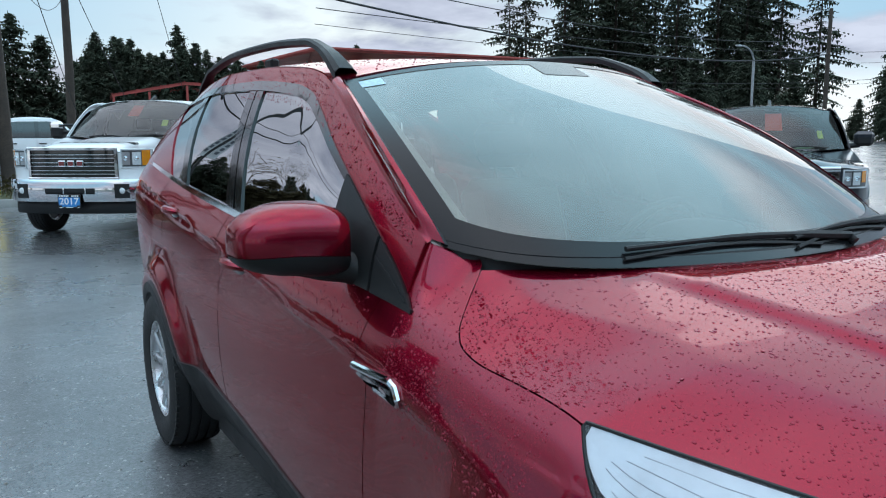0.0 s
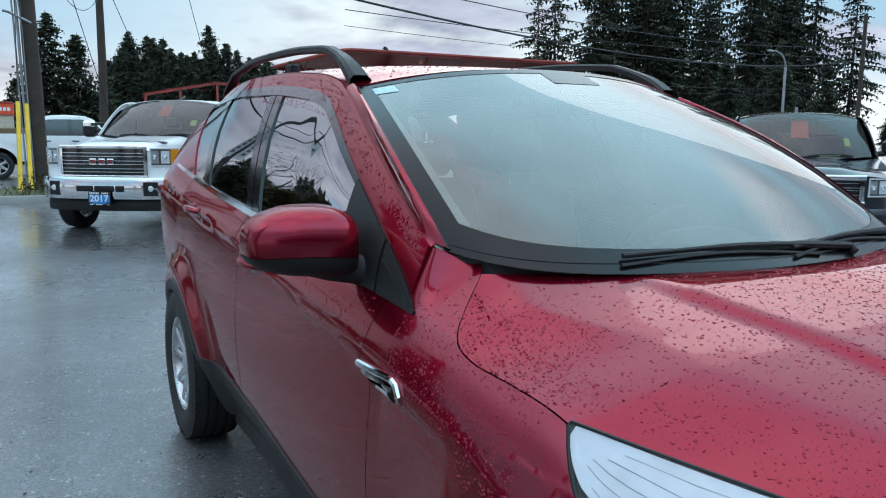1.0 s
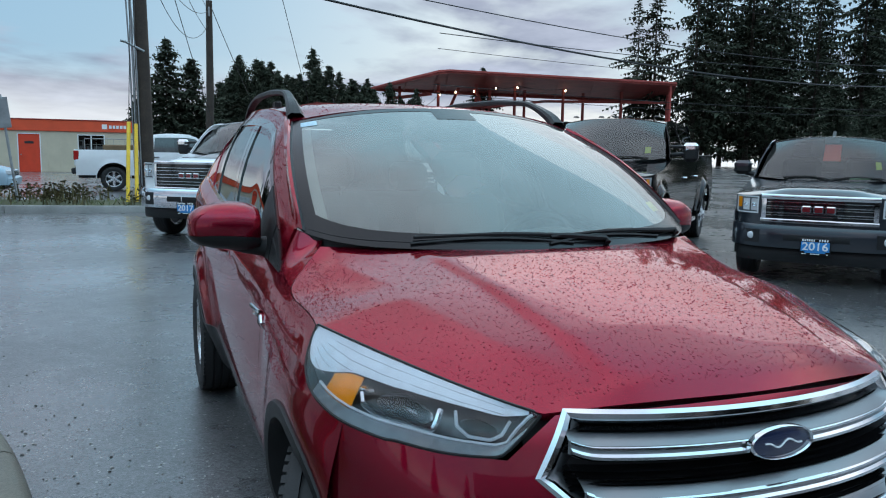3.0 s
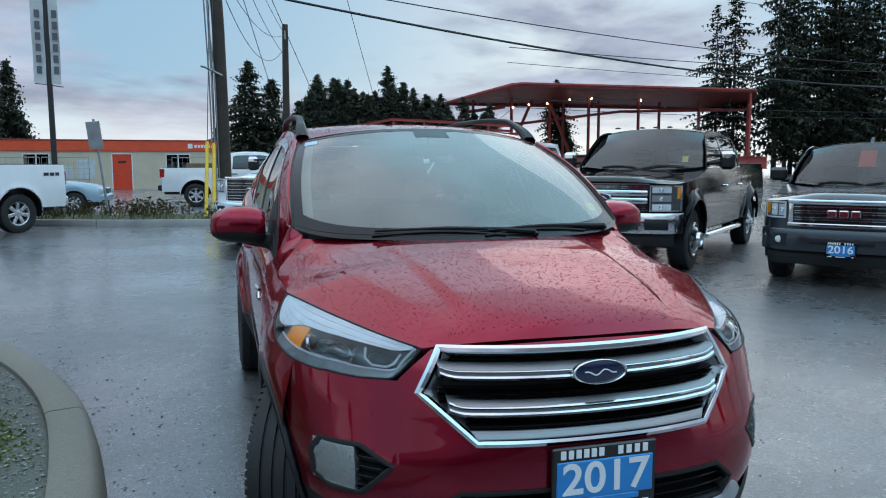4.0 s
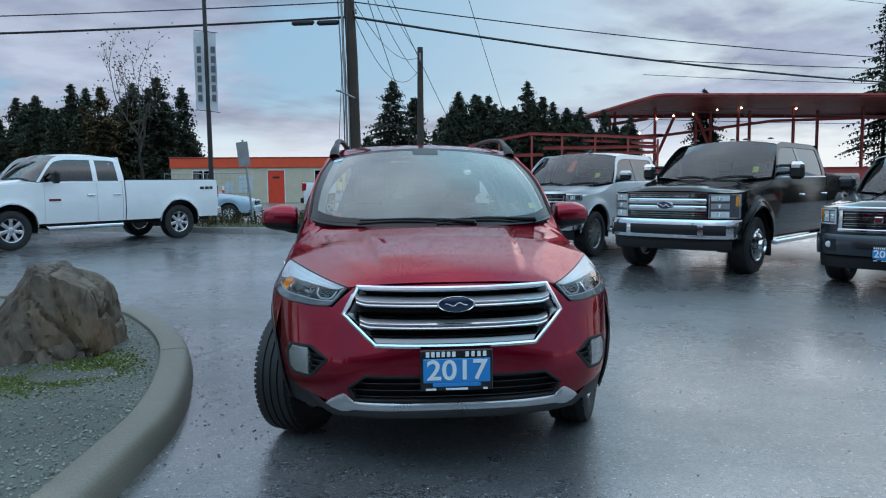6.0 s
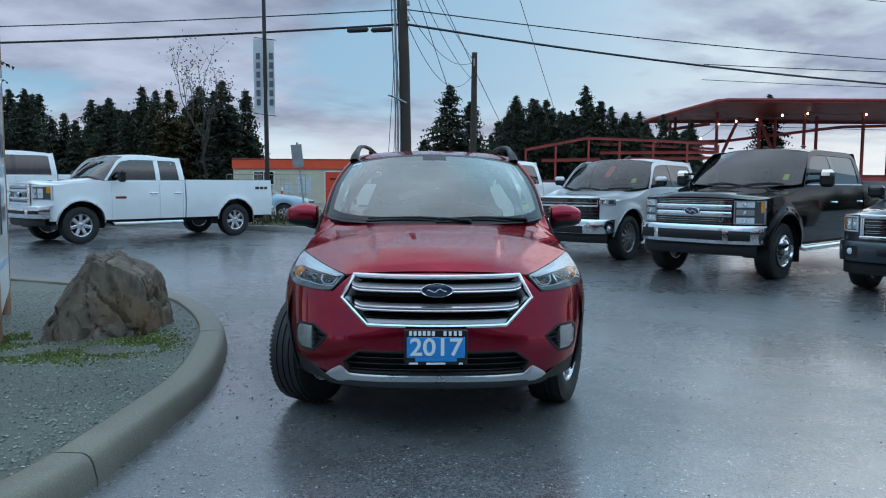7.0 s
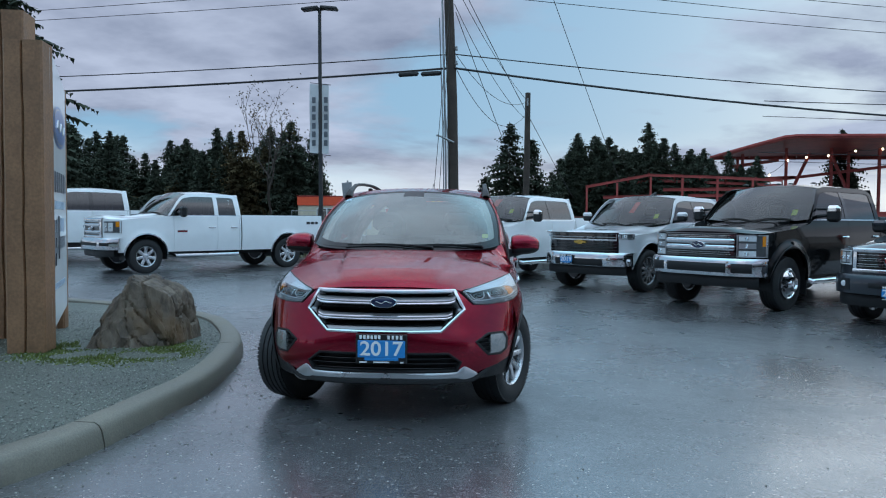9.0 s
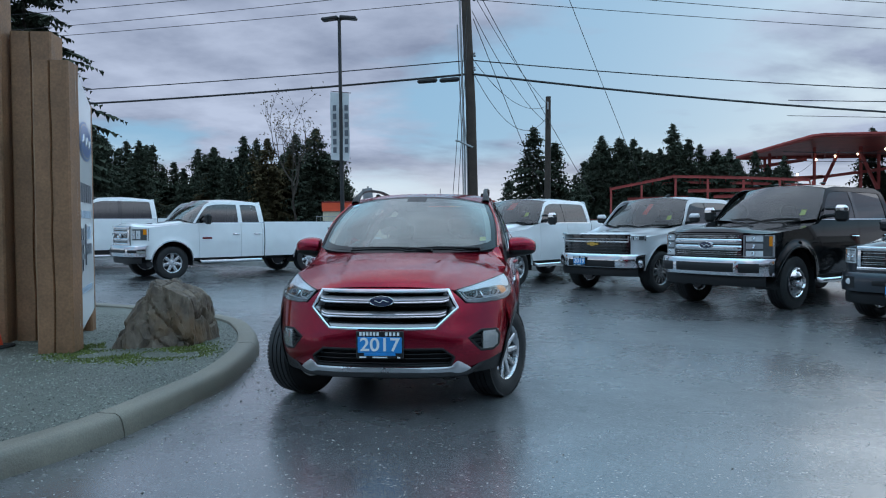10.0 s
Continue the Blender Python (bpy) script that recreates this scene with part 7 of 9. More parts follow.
outer = smooth_line([(-4.6, -7.0), (-2.85, -4.0), (-2.15, -2.4), (-1.80, -1.45), (-1.64, -0.95), (-1.57, -0.55), (-1.53, 0.27), (-1.515, 0.85), (-1.59, 1.5), (-1.77, 2.35), (-2.00, 3.05), (-2.33, 3.75), (-2.80, 4.5), (-3.75, 5.3), (-5.2, 6.0), (-7.2, 6.7), (-10.5, 7.6), (-17.0, 8.6)])
KERB_PROFILE = [(0.0, -0.05), (0.004, 0.03), (0.022, 0.105), (0.040, 0.134), (0.070, 0.150), (0.205, 0.149), (0.228, 0.138), (0.236, 0.09), (0.236, -0.05)]
kerb_run("kerb", [p for p in reversed(outer)], KERB_PROFILE, CONCRETE, "rounded weathered concrete kerb round the gravel island", 3.05, joint=(-1.63, -0.55))
rng = np.random.default_rng(11)
inner = []
for i, p in enumerate(outer):
    d = (outer[min(i + 1, len(outer) - 1)] - outer[max(i - 1, 0)]).normalized()
    inner.append(Vector((p.x - d.y * 0.232, p.y + d.x * 0.232)))
g = Geo()
rows = []
for p in inner:
    row = []
    for k in np.linspace(0, 1, 26) ** 1.5:
        x = p.x + (-17.2 - p.x) * k
        y = p.y + (min(p.y, 3.0) - p.y) * k * 0.3
        row.append((x, y, 0.112 + 0.03 * k * min(1, 6 * k) + 0.010 * noise.noise((x * 1.3, y * 1.3, 0))))
    rows.append(row)
g.sheet(rows)
solid("gravel_bed", g, GRAVEL, "damp grey green gravel filling the island", "gravel", kind="structure")


def bed_z(x, y):
    return 0.118 + 0.010 * noise.noise((x * 1.3, y * 1.3, 0))


def inside_bed(x, y):
    best = min(range(len(inner)), key=lambda i: abs(inner[i].y - y))
    return x < inner[best].x - 0.02


g = Geo()
made = 0
while made < 15000:
    x, y = -1.75 - 4.2 * rng.random() ** 1.3, rng.uniform(-1.7, 5.0)
    if not inside_bed(x, y):
        continue
    s = rng.uniform(0.004, 0.0105)
    a, b, c = s * rng.uniform(0.7, 1.4), s * rng.uniform(0.7, 1.3), s * rng.uniform(0.4, 0.8)
    t = rng.uniform(0, 6.28)
    ct, st = math.cos(t), math.sin(t)
    z = bed_z(x, y)
    v = [(x + a * ct, y + a * st, z), (x - b * st, y + b * ct, z + c * 0.3), (x - a * ct, y - a * st, z), (x + b * st, y - b * ct, z - c * 0.2), (x + 0.2 * a, y, z + c), (x, y, z - c)]
    g.add(v, [(0, 1, 4), (1, 2, 4), (2, 3, 4), (3, 0, 4), (1, 0, 5), (2, 1, 5), (3, 2, 5), (0, 3, 5)])
    made += 1
solid("gravel_stone", g, STONES, "loose broken stones on the gravel bed", "gravel", kind="stuff", smooth=0)
# bright chips and grit on the asphalt beside the kerb
g = Geo()
for _ in range(900):
    k = rng.integers(10, len(outer) - 60)
    p = outer[k]
    x, y = p.x + abs(rng.normal(0, 0.35)) + 0.01, p.y + rng.uniform(-0.15, 0.15)
    s = rng.uniform(0.003, 0.009)
    g.ball((x, y, s * 0.3), (s, s * rng.uniform(0.6, 1.0), s * 0.6), 5, 3)
for _ in range(700):
    x, y = rng.uniform(-1.5, 6), rng.uniform(-3.5, 5)
    s = rng.uniform(0.003, 0.007)
    g.ball((x, y, s * 0.3), (s, s * 0.8, s * 0.6), 5, 3)
solid("grit", g, material("pale grit", (0.30, 0.29, 0.27), 0.6, 0, 0, 0.2, 40.0, per_piece=0.8), "scattered grit on the wet asphalt", "grit", kind="stuff", smooth=0)

# boulder
def boulder(cx, cy, z0, sx, sy, h, turn):
    bm = bmesh.new()
    bmesh.ops.create_icosphere(bm, subdivisions=6, radius=1.0)
    for v in bm.verts:
        p = v.co.copy()
        # flat broken sides: the stone is cut by a few planes
        for nrm, dist in ((Vector((-0.80, -0.25, 0.50)), 0.52), (Vector((0.97, -0.15, 0.05)), 0.64), (Vector((0.10, -0.95, 0.22)), 0.62), (Vector((0.36, -0.1, 0.92)), 0.80), (Vector((-0.20, 0.1, 0.97)), 0.84), (Vector((0.2, 0.95, 0.2)), 0.75), (Vector((-0.95, 0.3, 0.05)), 0.80)):
            n2 = nrm.normalized()
            d = p.dot(n2) - dist
            if d > 0:
                p -= n2 * d * 0.93
        # split along joints into blocks of uneven height, then roughened
        q = Vector((p.x * 2.9 + p.z * 0.9, p.y * 2.9 + 0.3, p.z * 1.5 + p.x * 0.5))
        q += 0.35 * noise.noise_vector(q * 0.9)
        dist, pts = noise.voronoi(q)
        cr = 0.085 * noise.noise(pts[0] * 5.3) + 0.03 * (pts[0] - q).dot(Vector((0.6, -0.5, 0.4)))
        cr -= 0.045 * math.exp(-((dist[1] - dist[0]) / 0.07) ** 2)
        dist2, pts2 = noise.voronoi(q * 2.6)
        cr += 0.030 * noise.noise(pts2[0] * 3.7) - 0.012 * math.exp(-((dist2[1] - dist2[0]) / 0.08) ** 2)
        cr += noise.noise(p * 9) * 0.014 + noise.noise(p * 24) * 0.006
        p += p.normalized() * cr
        wide = 1.05 - 0.12 * p.z
        v.co = Vector((p.x * sx * wide, p.y * sy * wide, p.z * h * 0.97))
    me = bpy.data.meshes.new("boulder")
    bm.to_mesh(me)
    bm.free()
    me.polygons.foreach_set("use_smooth", [True] * len(me.polygons))
    me.set_sharp_from_angle(angle=radians(28))
    return solid("boulder", me, rock_material(), "brown grey craggy boulder standing on the gravel", "rock", pose(cx, cy, z0, 0, 0, turn))


boulder(-2.92, 2.60, 0.17, 0.66, 0.58, 0.73, 8)
g = Geo()
for _ in range(5600):
    t, r = rng.uniform(0, 6.28), rng.normal(0, 0.14)
    ex, ey = (0.62 + r) * math.cos(t), (0.46 + r) * math.sin(t)
    x, y = -2.92 + ex, 2.12 + ey - 0.1
    if noise.noise((x * 3, y * 3, 5)) < -0.12 or not inside_bed(x, y) or math.hypot((x + 3.0) / 0.5, (y - 2.6) / 0.5) < 1:
        continue
    h, w = rng.uniform(0.008, 0.026), rng.uniform(0.004, 0.010)
    a = rng.uniform(0, 6.28)
    dx, dy = math.cos(a) * w, math.sin(a) * w
    z = bed_z(x, y) - 0.004
    lx, ly = rng.normal(0, 0.012, 2)
    g.add([(x - dx, y - dy, z), (x + dx, y + dy, z), (x + lx, y + ly, z + h)], [(0, 1, 2)])
    g.ball((x, y, z), (0.010, 0.010, 0.007), 5, 2, True)
solid("moss", g, MOSS, "bright green moss round the foot of the boulder", "moss", kind="stuff", smooth=0)


# dealer's sign: big timber posts and a white panel
def timber(parent, x, y, w, d, z1, turn, name="post"):
    g = Geo()
    m = Matrix.Translation((x, y, 0)) @ Matrix.Rotation(radians(turn), 4, "Z")
    n = 14
    rows = []
    for i in range(n + 1):
        z = 0.05 + (z1 - 0.05) * i / n
        k = 1 + 0.012 * noise.noise((x * 3, y * 3, z * 1.5))
        c = 0.018
        ring = [(-w / 2 + c, -d / 2), (-0.012, -d / 2), (0.0, -d / 2 + 0.030), (0.012, -d / 2), (w / 2 - c, -d / 2), (w / 2, -d / 2 + c), (w / 2, d / 2 - c), (w / 2 - c, d / 2), (-w / 2 + c, d / 2), (-w / 2, d / 2 - c), (-w / 2, -d / 2 + c), (-w / 2 + c, -d / 2)]
        wob = 0.02 * noise.noise((z * 2, x, y))
        rows.append([(px * k + (wob if 0 < j < 4 else 0), py * k, z) for j, (px, py) in enumerate(ring)])
    g.sheet(rows, flip=True, m=m)
    g.add([(px, py, z1) for px, py, _ in rows[-1][:-1]], [tuple(range(11))], m)
    return part(name, g, TIMBER, parent, "stained square timber post with a drying crack", smooth=30)


sign = thing("monument_sign", "dealer sign of stained timber posts with white panel", "sign", pose(0.06, 0.08, 0))
turn = math.degrees(math.atan2(1.33, -0.63)) - 90
timber(sign, -3.70, 1.85, 0.34, 0.30, 2.98, 14)
timber(sign, -4.42, 2.62, 0.42, 0.36, 3.46, 14)
timber(sign, -4.78, 2.35, 0.34, 0.30, 5.2, 14)
timber(sign, -4.33, 3.32, 0.16, 0.16, 2.80, 14)
a, b = Vector((-3.575, 1.93, 0)), Vector((-4.20, 3.22, 0))
dv = (b - a).normalized()
nv = Vector((dv.y, -dv.x, 0))


def on_panel(t, z, out=0.0):
    p = a + (b - a) * t + nv * out
    return (p.x, p.y, z)


g = Geo()
g.sheet([[on_panel(0, 0.28, 0.03), on_panel(0, 2.96, 0.03)], [on_panel(1, 0.40, 0.03), on_panel(1, 2.74, 0.03)]], edge=0.05)
sp = part("panel", g, PANEL, sign, "white sign panel with blue oval and grey lettering bars")
g = Geo()
g.sheet([[on_panel(0.965, 0.38, 0.034), on_panel(0.965, 2.76, 0.034)], [on_panel(1.01, 0.38, 0.034), on_panel(1.01, 2.75, 0.034)]], edge=0.06)
part("panel_edge", g, TIMBER, sign, "pale timber edge strip")


def oval_on(tc, zc, rt, rz, out):
    n = 36
    return [on_panel(tc + rt * math.cos(2 * math.pi * k / n), zc + rz * math.sin(2 * math.pi * k / n), out) for k in range(n)]


for rt, rz, out, mt, nm in ((0.40, 0.21, 0.036, SIGNBLUE, "oval_rim"), (0.365, 0.185, 0.039, PANEL, "oval_line"), (0.345, 0.17, 0.042, SIGNBLUE, "oval_face")):
    g = Geo()
    v = oval_on(0.5, 2.28, rt, rz, out)
    g.add(v + [on_panel(0.5, 2.28, out)], [(k, (k + 1) % 36, 36) for k in range(36)])
    part(nm, g, mt, sp, "blue oval on the sign")
g = Geo()
g.tube([on_panel(0.5 + 0.22 * x, 2.28 + 0.05 * math.sin(x * 7), 0.044) for x in np.linspace(-1, 1, 20)], 0.012, 5)
part("oval_stroke", g, PANEL, sp, "white stroke on the oval")


def bars_on(z, h, t0, t1, n, mt, fill=0.78):
    g = Geo()
    for k in range(n):
        u0 = t0 + (t1 - t0) * k / n
        u1 = u0 + (t1 - t0) / n * fill
        g.sheet([[on_panel(u0, z, 0.035), on_panel(u0, z + h, 0.035)], [on_panel(u1, z, 0.035), on_panel(u1, z + h, 0.035)]], edge=0.004)
    part("lettering_bar", g, mt, sp, "row of plain lettering bars", smooth=0)


bars_on(1.62, 0.20, 0.10, 0.90, 6, SIGNGREY)
bars_on(1.45, 0.08, 0.20, 0.82, 8, SIGNPALE)
me = lettering("#1", 0.62, 0.004, 0.006)
sl_m = Matrix(((dv.x, -nv.x, 0, 0), (dv.y, -nv.y, 0, 0), (0, 0, 1, 0), (0, 0, 0, 1)))
sl_m.translation = Vector(on_panel(0.28, 1.14, 0.038))
part("lettering", me, SIGNGREY, sp, "grey number one sign lettering", 0, sl_m)
bars_on(1.22, 0.14, 0.50, 0.78, 3, SIGNPALE)
bars_on(1.05, 0.12, 0.50, 0.82, 4, SIGNGREY)
bars_on(0.66, 0.06, 0.12, 0.80, 12, SIGNPALE)

cone = thing("traffic_cone", "orange traffic cone on a black base beside the sign", "traffic cone", pose(-4.50, 2.02, 0.115))
g = Geo()
g.lathe([(0.02, 0.135), (0.05, 0.13), (0.45, 0.04), (0.46, 0.032), (0.46, 0.0)], 24, axis="z")
part("cone_body", g, CONE, cone, "orange cone")
g = Geo()
g.box(-0.18, -0.18, 0.0, 0.18, 0.18, 0.035, 0.012)
part("cone_base", g, RUBBER, cone, "black rubber base")

# ---------------------------------------------------------------- far kerb and verge
far_line = smooth_line([(14.0, 17.4), (4.0, 17.0), (-1.6, 17.15), (-5.5, 18.15), (-11.5, 21.2), (-19.0, 25.8), (-42.0, 38.0)], 0.6)
kerb_run("kerb", far_line, [(0.0, -0.05), (0.01, 0.12), (0.03, 0.15), (0.16, 0.15), (0.17, -0.05)], PALECON, "plain concrete kerb along the verge", 3.0)
g = Geo()
rows = []
for i, p in enumerate(far_line):
    d = (far_line[min(i + 1, len(far_line) - 1)] - far_line[max(i - 1, 0)]).normalized()
    nn = Vector((d.y, -d.x))
    rows.append([(p.x + nn.x * w, p.y + nn.y * w, z + 0.03 * noise.noise((p.x, p.y, w))) for w, z in ((0.165, 0.10), (0.5, 0.14), (1.2, 0.17), (2.0, 0.15), (2.6, 0.06), (2.9, -0.04))])
g.sheet(rows, flip=True)
solid("verge", g, SOIL, "narrow verge of soil and winter grass", "verge", kind="structure")
g, g2 = Geo(), Geo()
for _ in range(5200):
    i = rng.integers(6, len(far_line) - 12)
    p, d = far_line[i], (far_line[i + 1] - far_line[i - 1]).normalized()
    w = rng.uniform(0.25, 2.5)
    x, y = p.x + d.y * w + rng.uniform(-0.3, 0.3), p.y - d.x * w + rng.uniform(-0.1, 0.1)
    bush = noise.noise((x * 0.55, y * 0.55, 2.0)) > 0.05 and x > -12
    h = rng.uniform(0.15, 0.50) if bush else rng.uniform(0.05, 0.16)
    a, wd = rng.uniform(0, 6.28), rng.uniform(0.01, 0.03)
    lx, ly = rng.normal(0, 0.08, 2)
    dx, dy = math.cos(a) * wd, math.sin(a) * wd
    (g2 if bush else g).add([(x - dx, y - dy, 0.10), (x + dx, y + dy, 0.10), (x + lx, y + ly, 0.12 + h)], [(0, 1, 2)])
    if bush:
        for _k in range(3):
            q = rng.uniform(0.4, 1.0)
            cx, cy, cz = x + lx * q + rng.normal(0, 0.05), y + ly * q + rng.normal(0, 0.05), 0.12 + h * q
            e = rng.uniform(0.015, 0.04)
            g2.add([(cx - e, cy, cz), (cx, cy - e, cz + e), (cx + e, cy, cz + e * 0.4), (cx, cy + e, cz - e * 0.3)], [(0, 1, 2, 3)])
solid("verge_grass", g, BLADE, "short winter grass on the verge", "grass", kind="stuff", smooth=0)
solid("verge_shrub", g2, BUSH, "low brown green shrubs on the verge", "shrub", kind="stuff", smooth=0)

# ---------------------------------------------------------------- poles, wires, lamps
P1 = Vector((-1.27, 22.3, 0))
pole = thing("utility_pole", "dark creosoted utility pole with brackets and conduits", "utility pole", Matrix.Translation(P1), "utility poles")
g = Geo()
g.tube([(0.08, 0, -0.1), (0.05, 0, 2.5), (0.0, 0, 5.5), (-0.16, 0, 9.2), (-0.22, 0, 11.5)], [0.205, 0.195, 0.18, 0.165, 0.15], 14)
part("pole_shaft", g, POLEWOOD, pole, "tapered wooden shaft")
for x, y, r, z1 in ((-0.22, -0.12, 0.035, 9.8), (-0.30, -0.05, 0.022, 8.4), (-0.13, -0.20, 0.018, 6.0)):
    g = Geo()
    g.tube([(x + 0.06, y, 0), (x, y, 4.0), (x - 0.17, y, z1)], r, 7)
    part("conduit", g, STEEL, pole, "grey conduit up the pole")
for z, ln in ((4.05, 0.55), (4.15, 0.0)):
    if ln:
        g = Geo()
        g.tube([(0.08, -0.18, z), (-0.40, -0.30, z + 0.22), (-0.52, -0.32, z + 0.24)], 0.035, 7)
        part("bracket", g, STEEL, pole, "galvanised bracket arm")
for z in (6.75, 7.25, 9.2):
    g = Geo()
    g.lathe([(0, 0.05), (0.05, 0.06), (0.08, 0.035), (0.13, 0.045), (0.16, 0.0)], 10, axis="z", m=Matrix.Translation((0.14, -0.12, z)))
    part("insulator", g, STEEL, pole, "small insulator")
for x in (-0.75, -1.55):
    g = Geo()
    g.tube([(x - 0.36, -0.05, 6.47 + x * 0.02), (x - 0.30, -0.05, 6.47 + x * 0.02), (x + 0.30, -0.05, 6.50 + x * 0.02), (x + 0.36, -0.05, 6.50)], [0.03, 0.085, 0.085, 0.03], 10)
    part("cable_splice", g, CABLE, pole, "black cable splice case")
P2 = Vector((1.62, 36.0, 0))
pole2 = thing("utility_pole", "plain wooden pole farther off", "utility pole", Matrix.Translation(P2), "utility poles")
g = Geo()
g.tube([(-0.1, 0, -0.1), (0, 0, 4.0), (0.02, 0, 8.0)], [0.19, 0.17, 0.14], 12)
part("pole_shaft", g, POLEWOOD, pole2, "tapered wooden shaft")
g = Geo()
g.box(-0.04, -0.22, 7.3, 0.04, -0.12, 7.7, 0.01)
part("bracket", g, STEEL, pole2, "small bracket")


def wire(p, q, r, sag, label="black overhead wire sagging between poles", n=28):
    g = Geo()
    p, q = Vector(p), Vector(q)
    g.tube([p + (q - p) * t - Vector((0, 0, 4 * sag * t * (1 - t))) for t in np.linspace(0, 1, n)], r, 5)
    solid("overhead_wire", g, CABLE, label, "wire", group="overhead wires")


RP = Vector((60.0, 41.0, 0))
LP = Vector((-48.0, 27.5, 0))
for nm, base in (("R", RP), ("L", LP)):
    pl = thing("utility_pole", "dark utility pole far along the road", "utility pole", Matrix.Translation(base), "utility poles")
    g = Geo()
    g.tube([(0, 0, -0.1), (0, 0, 11.5)], [0.2, 0.15], 10)
    part("pole_shaft", g, POLEWOOD, pl, "tapered wooden shaft")
for z, zr, zl, r, sag in ((6.64, 7.8, 7.25, 0.040, 1.7), (7.12, 9.05, 7.67, 0.020, 1.4), (9.25, 9.8, 9.3, 0.012, 0.7)):
    wire(P1 + Vector((0.1, -0.1, z)), RP + Vector((0, 0, zr)), r, sag)
    wire(P1 + Vector((-0.15, -0.1, z)), LP + Vector((0, 0, zl)), r, sag * 0.4)
for z, zl in ((9.8, 10.2), (10.3, 11.0)):
    wire(P1 + Vector((-0.2, -0.1, z)), LP + Vector((0, 0, zl)), 0.012, 0.6)
    wire(P1 + Vector((0.0, -0.1, z)), RP + Vector((0, 0, zl)), 0.012, 0.8)
for za, zb, r, sag in ((9.6, 7.6, 0.012, 0.3), (7.25, 7.5, 0.012, 0.75), (6.8, 6.9, 0.012, 1.3), (8.9, 6.6, 0.012, 0.5)):
    wire(P1 + Vector((0.05, 0.1, za)), P2 + Vector((-0.05, -0.15, zb)), r, sag)
for za, q, r in ((9.9, (4.2, 38.0, 2.6), 0.014), (8.6, (2.6, 38.5, 0.2), 0.014)):
    wire(P1 + Vector((0.1, 0, za)), q, r, 0.15, "thin stay wire running down from a pole")
wire((0.2, 20.0, 13.5), (7.0, 40.0, 3.6), 0.014, 0.1, "thin stay wire running down from a pole")
for x, z in ((-1.66, 9.0), (-1.46, 8.0)):
    wire(P1 + Vector((-0.1, -0.15, z)), (x, 18.3, 0.1), 0.010, 0.0, "steel guy wire anchored in the verge")
    gd = thing("guy_guard", "yellow plastic guard sleeve on a guy wire", "guard", group="guy guards")
    g = Geo()
    top = Vector((x, 18.3, 0.1)) + (P1 + Vector((-0.1, -0.15, z)) - Vector((x, 18.3, 0.1))).normalized() * 2.1
    g.tube([(x, 18.3, 0.08), top], 0.045, 8)
    part("sleeve", g, YELLOW, gd, "yellow sleeve")
# several wires across the wood on the far side of the road
for y0, z0, z1, r in ((44, 9.6, 10.4, 0.03), (44.3, 8.6, 9.0, 0.02), (45, 6.2, 6.9, 0.025), (45.2, 5.6, 6.4, 0.02)):
    wire((18, y0 + 6, z0), (110, y0 + 18, z1 + 2.0), r, 1.2)

# lot lamp with banners
lamp = thing("lot_lamp", "dark lamp post with two flat heads and pale banners", "street lamp", pose(-5.45, 20.2, 0))
g = Geo()
g.tube([(0.02, 0, 0.55), (-0.04, 0, 8.25)], [0.075, 0.055], 10)
part("post", g, DARKMETAL, lamp, "dark square post")
g = Geo()
g.lathe([(0.0, 0.28), (0.62, 0.26), (0.65, 0.24), (0.65, 0.0)], 18, axis="z")
part("footing", g, PALECON, lamp, "concrete footing")
for s in (-1, 1):
    g = Geo()
    g.tube([(-0.04, 0, 8.18), (s * 0.25 - 0.04, 0, 8.22)], 0.03, 6)
    g.box(s * 0.55 - 0.32, -0.16, 8.17, s * 0.55 + 0.25, 0.16, 8.27, 0.03, Matrix.Rotation(radians(-s * 6), 4, "Y"))
    part("lamp_head", g, DARKMETAL, lamp, "flat lamp head")
    g = Geo()
    rows = []
    for z in np.linspace(3.50, 5.75, 12):
        rows.append([(s * (0.06 + w), -0.04 + 0.03 * math.sin(z * 3 + w * 6), z - 0.12 * s * w) for w in np.linspace(0.0, 0.30 if s < 0 else 0.22, 6)])
    g.sheet(rows, edge=0.006)
    bn = part("banner", g, BANNER, lamp, "pale vertical banner with lettering bars")
    g = Geo()
    for k in range(6):
        z = 3.75 + 0.28 * k
        g.box(s * 0.20 - 0.07, -0.085, z, s * 0.20 + 0.05, -0.078, z + 0.19)
    part("lettering_bar", g, SIGNGREY, bn, "dark lettering bars", smooth=0)
    for z in (3.47, 5.78):
        g = Geo()
        g.tube([(0, -0.03, z), (s * 0.34, -0.03, z - 0.04 * s)], 0.012, 5)
        part("banner_arm", g, DARKMETAL, lamp)

rs = thing("road_sign", "back of a tall road sign on a leaning steel post", "road sign", pose(-3.98, 18.75, 0.10))
g = Geo()
g.tube([(0, 0, 0), (-0.26, 0, 2.45)], 0.032, 6)
part("post", g, STEEL, rs, "steel post")
g = Geo()
g.box(-0.16, -0.06, -0.34, 0.16, -0.045, 0.34, 0.006, Matrix.Translation((-0.24, 0, 2.05)) @ Matrix.Rotation(radians(-6), 4, "Y"))
part("sign_plate", g, STEEL, rs, "bare aluminium sign back")

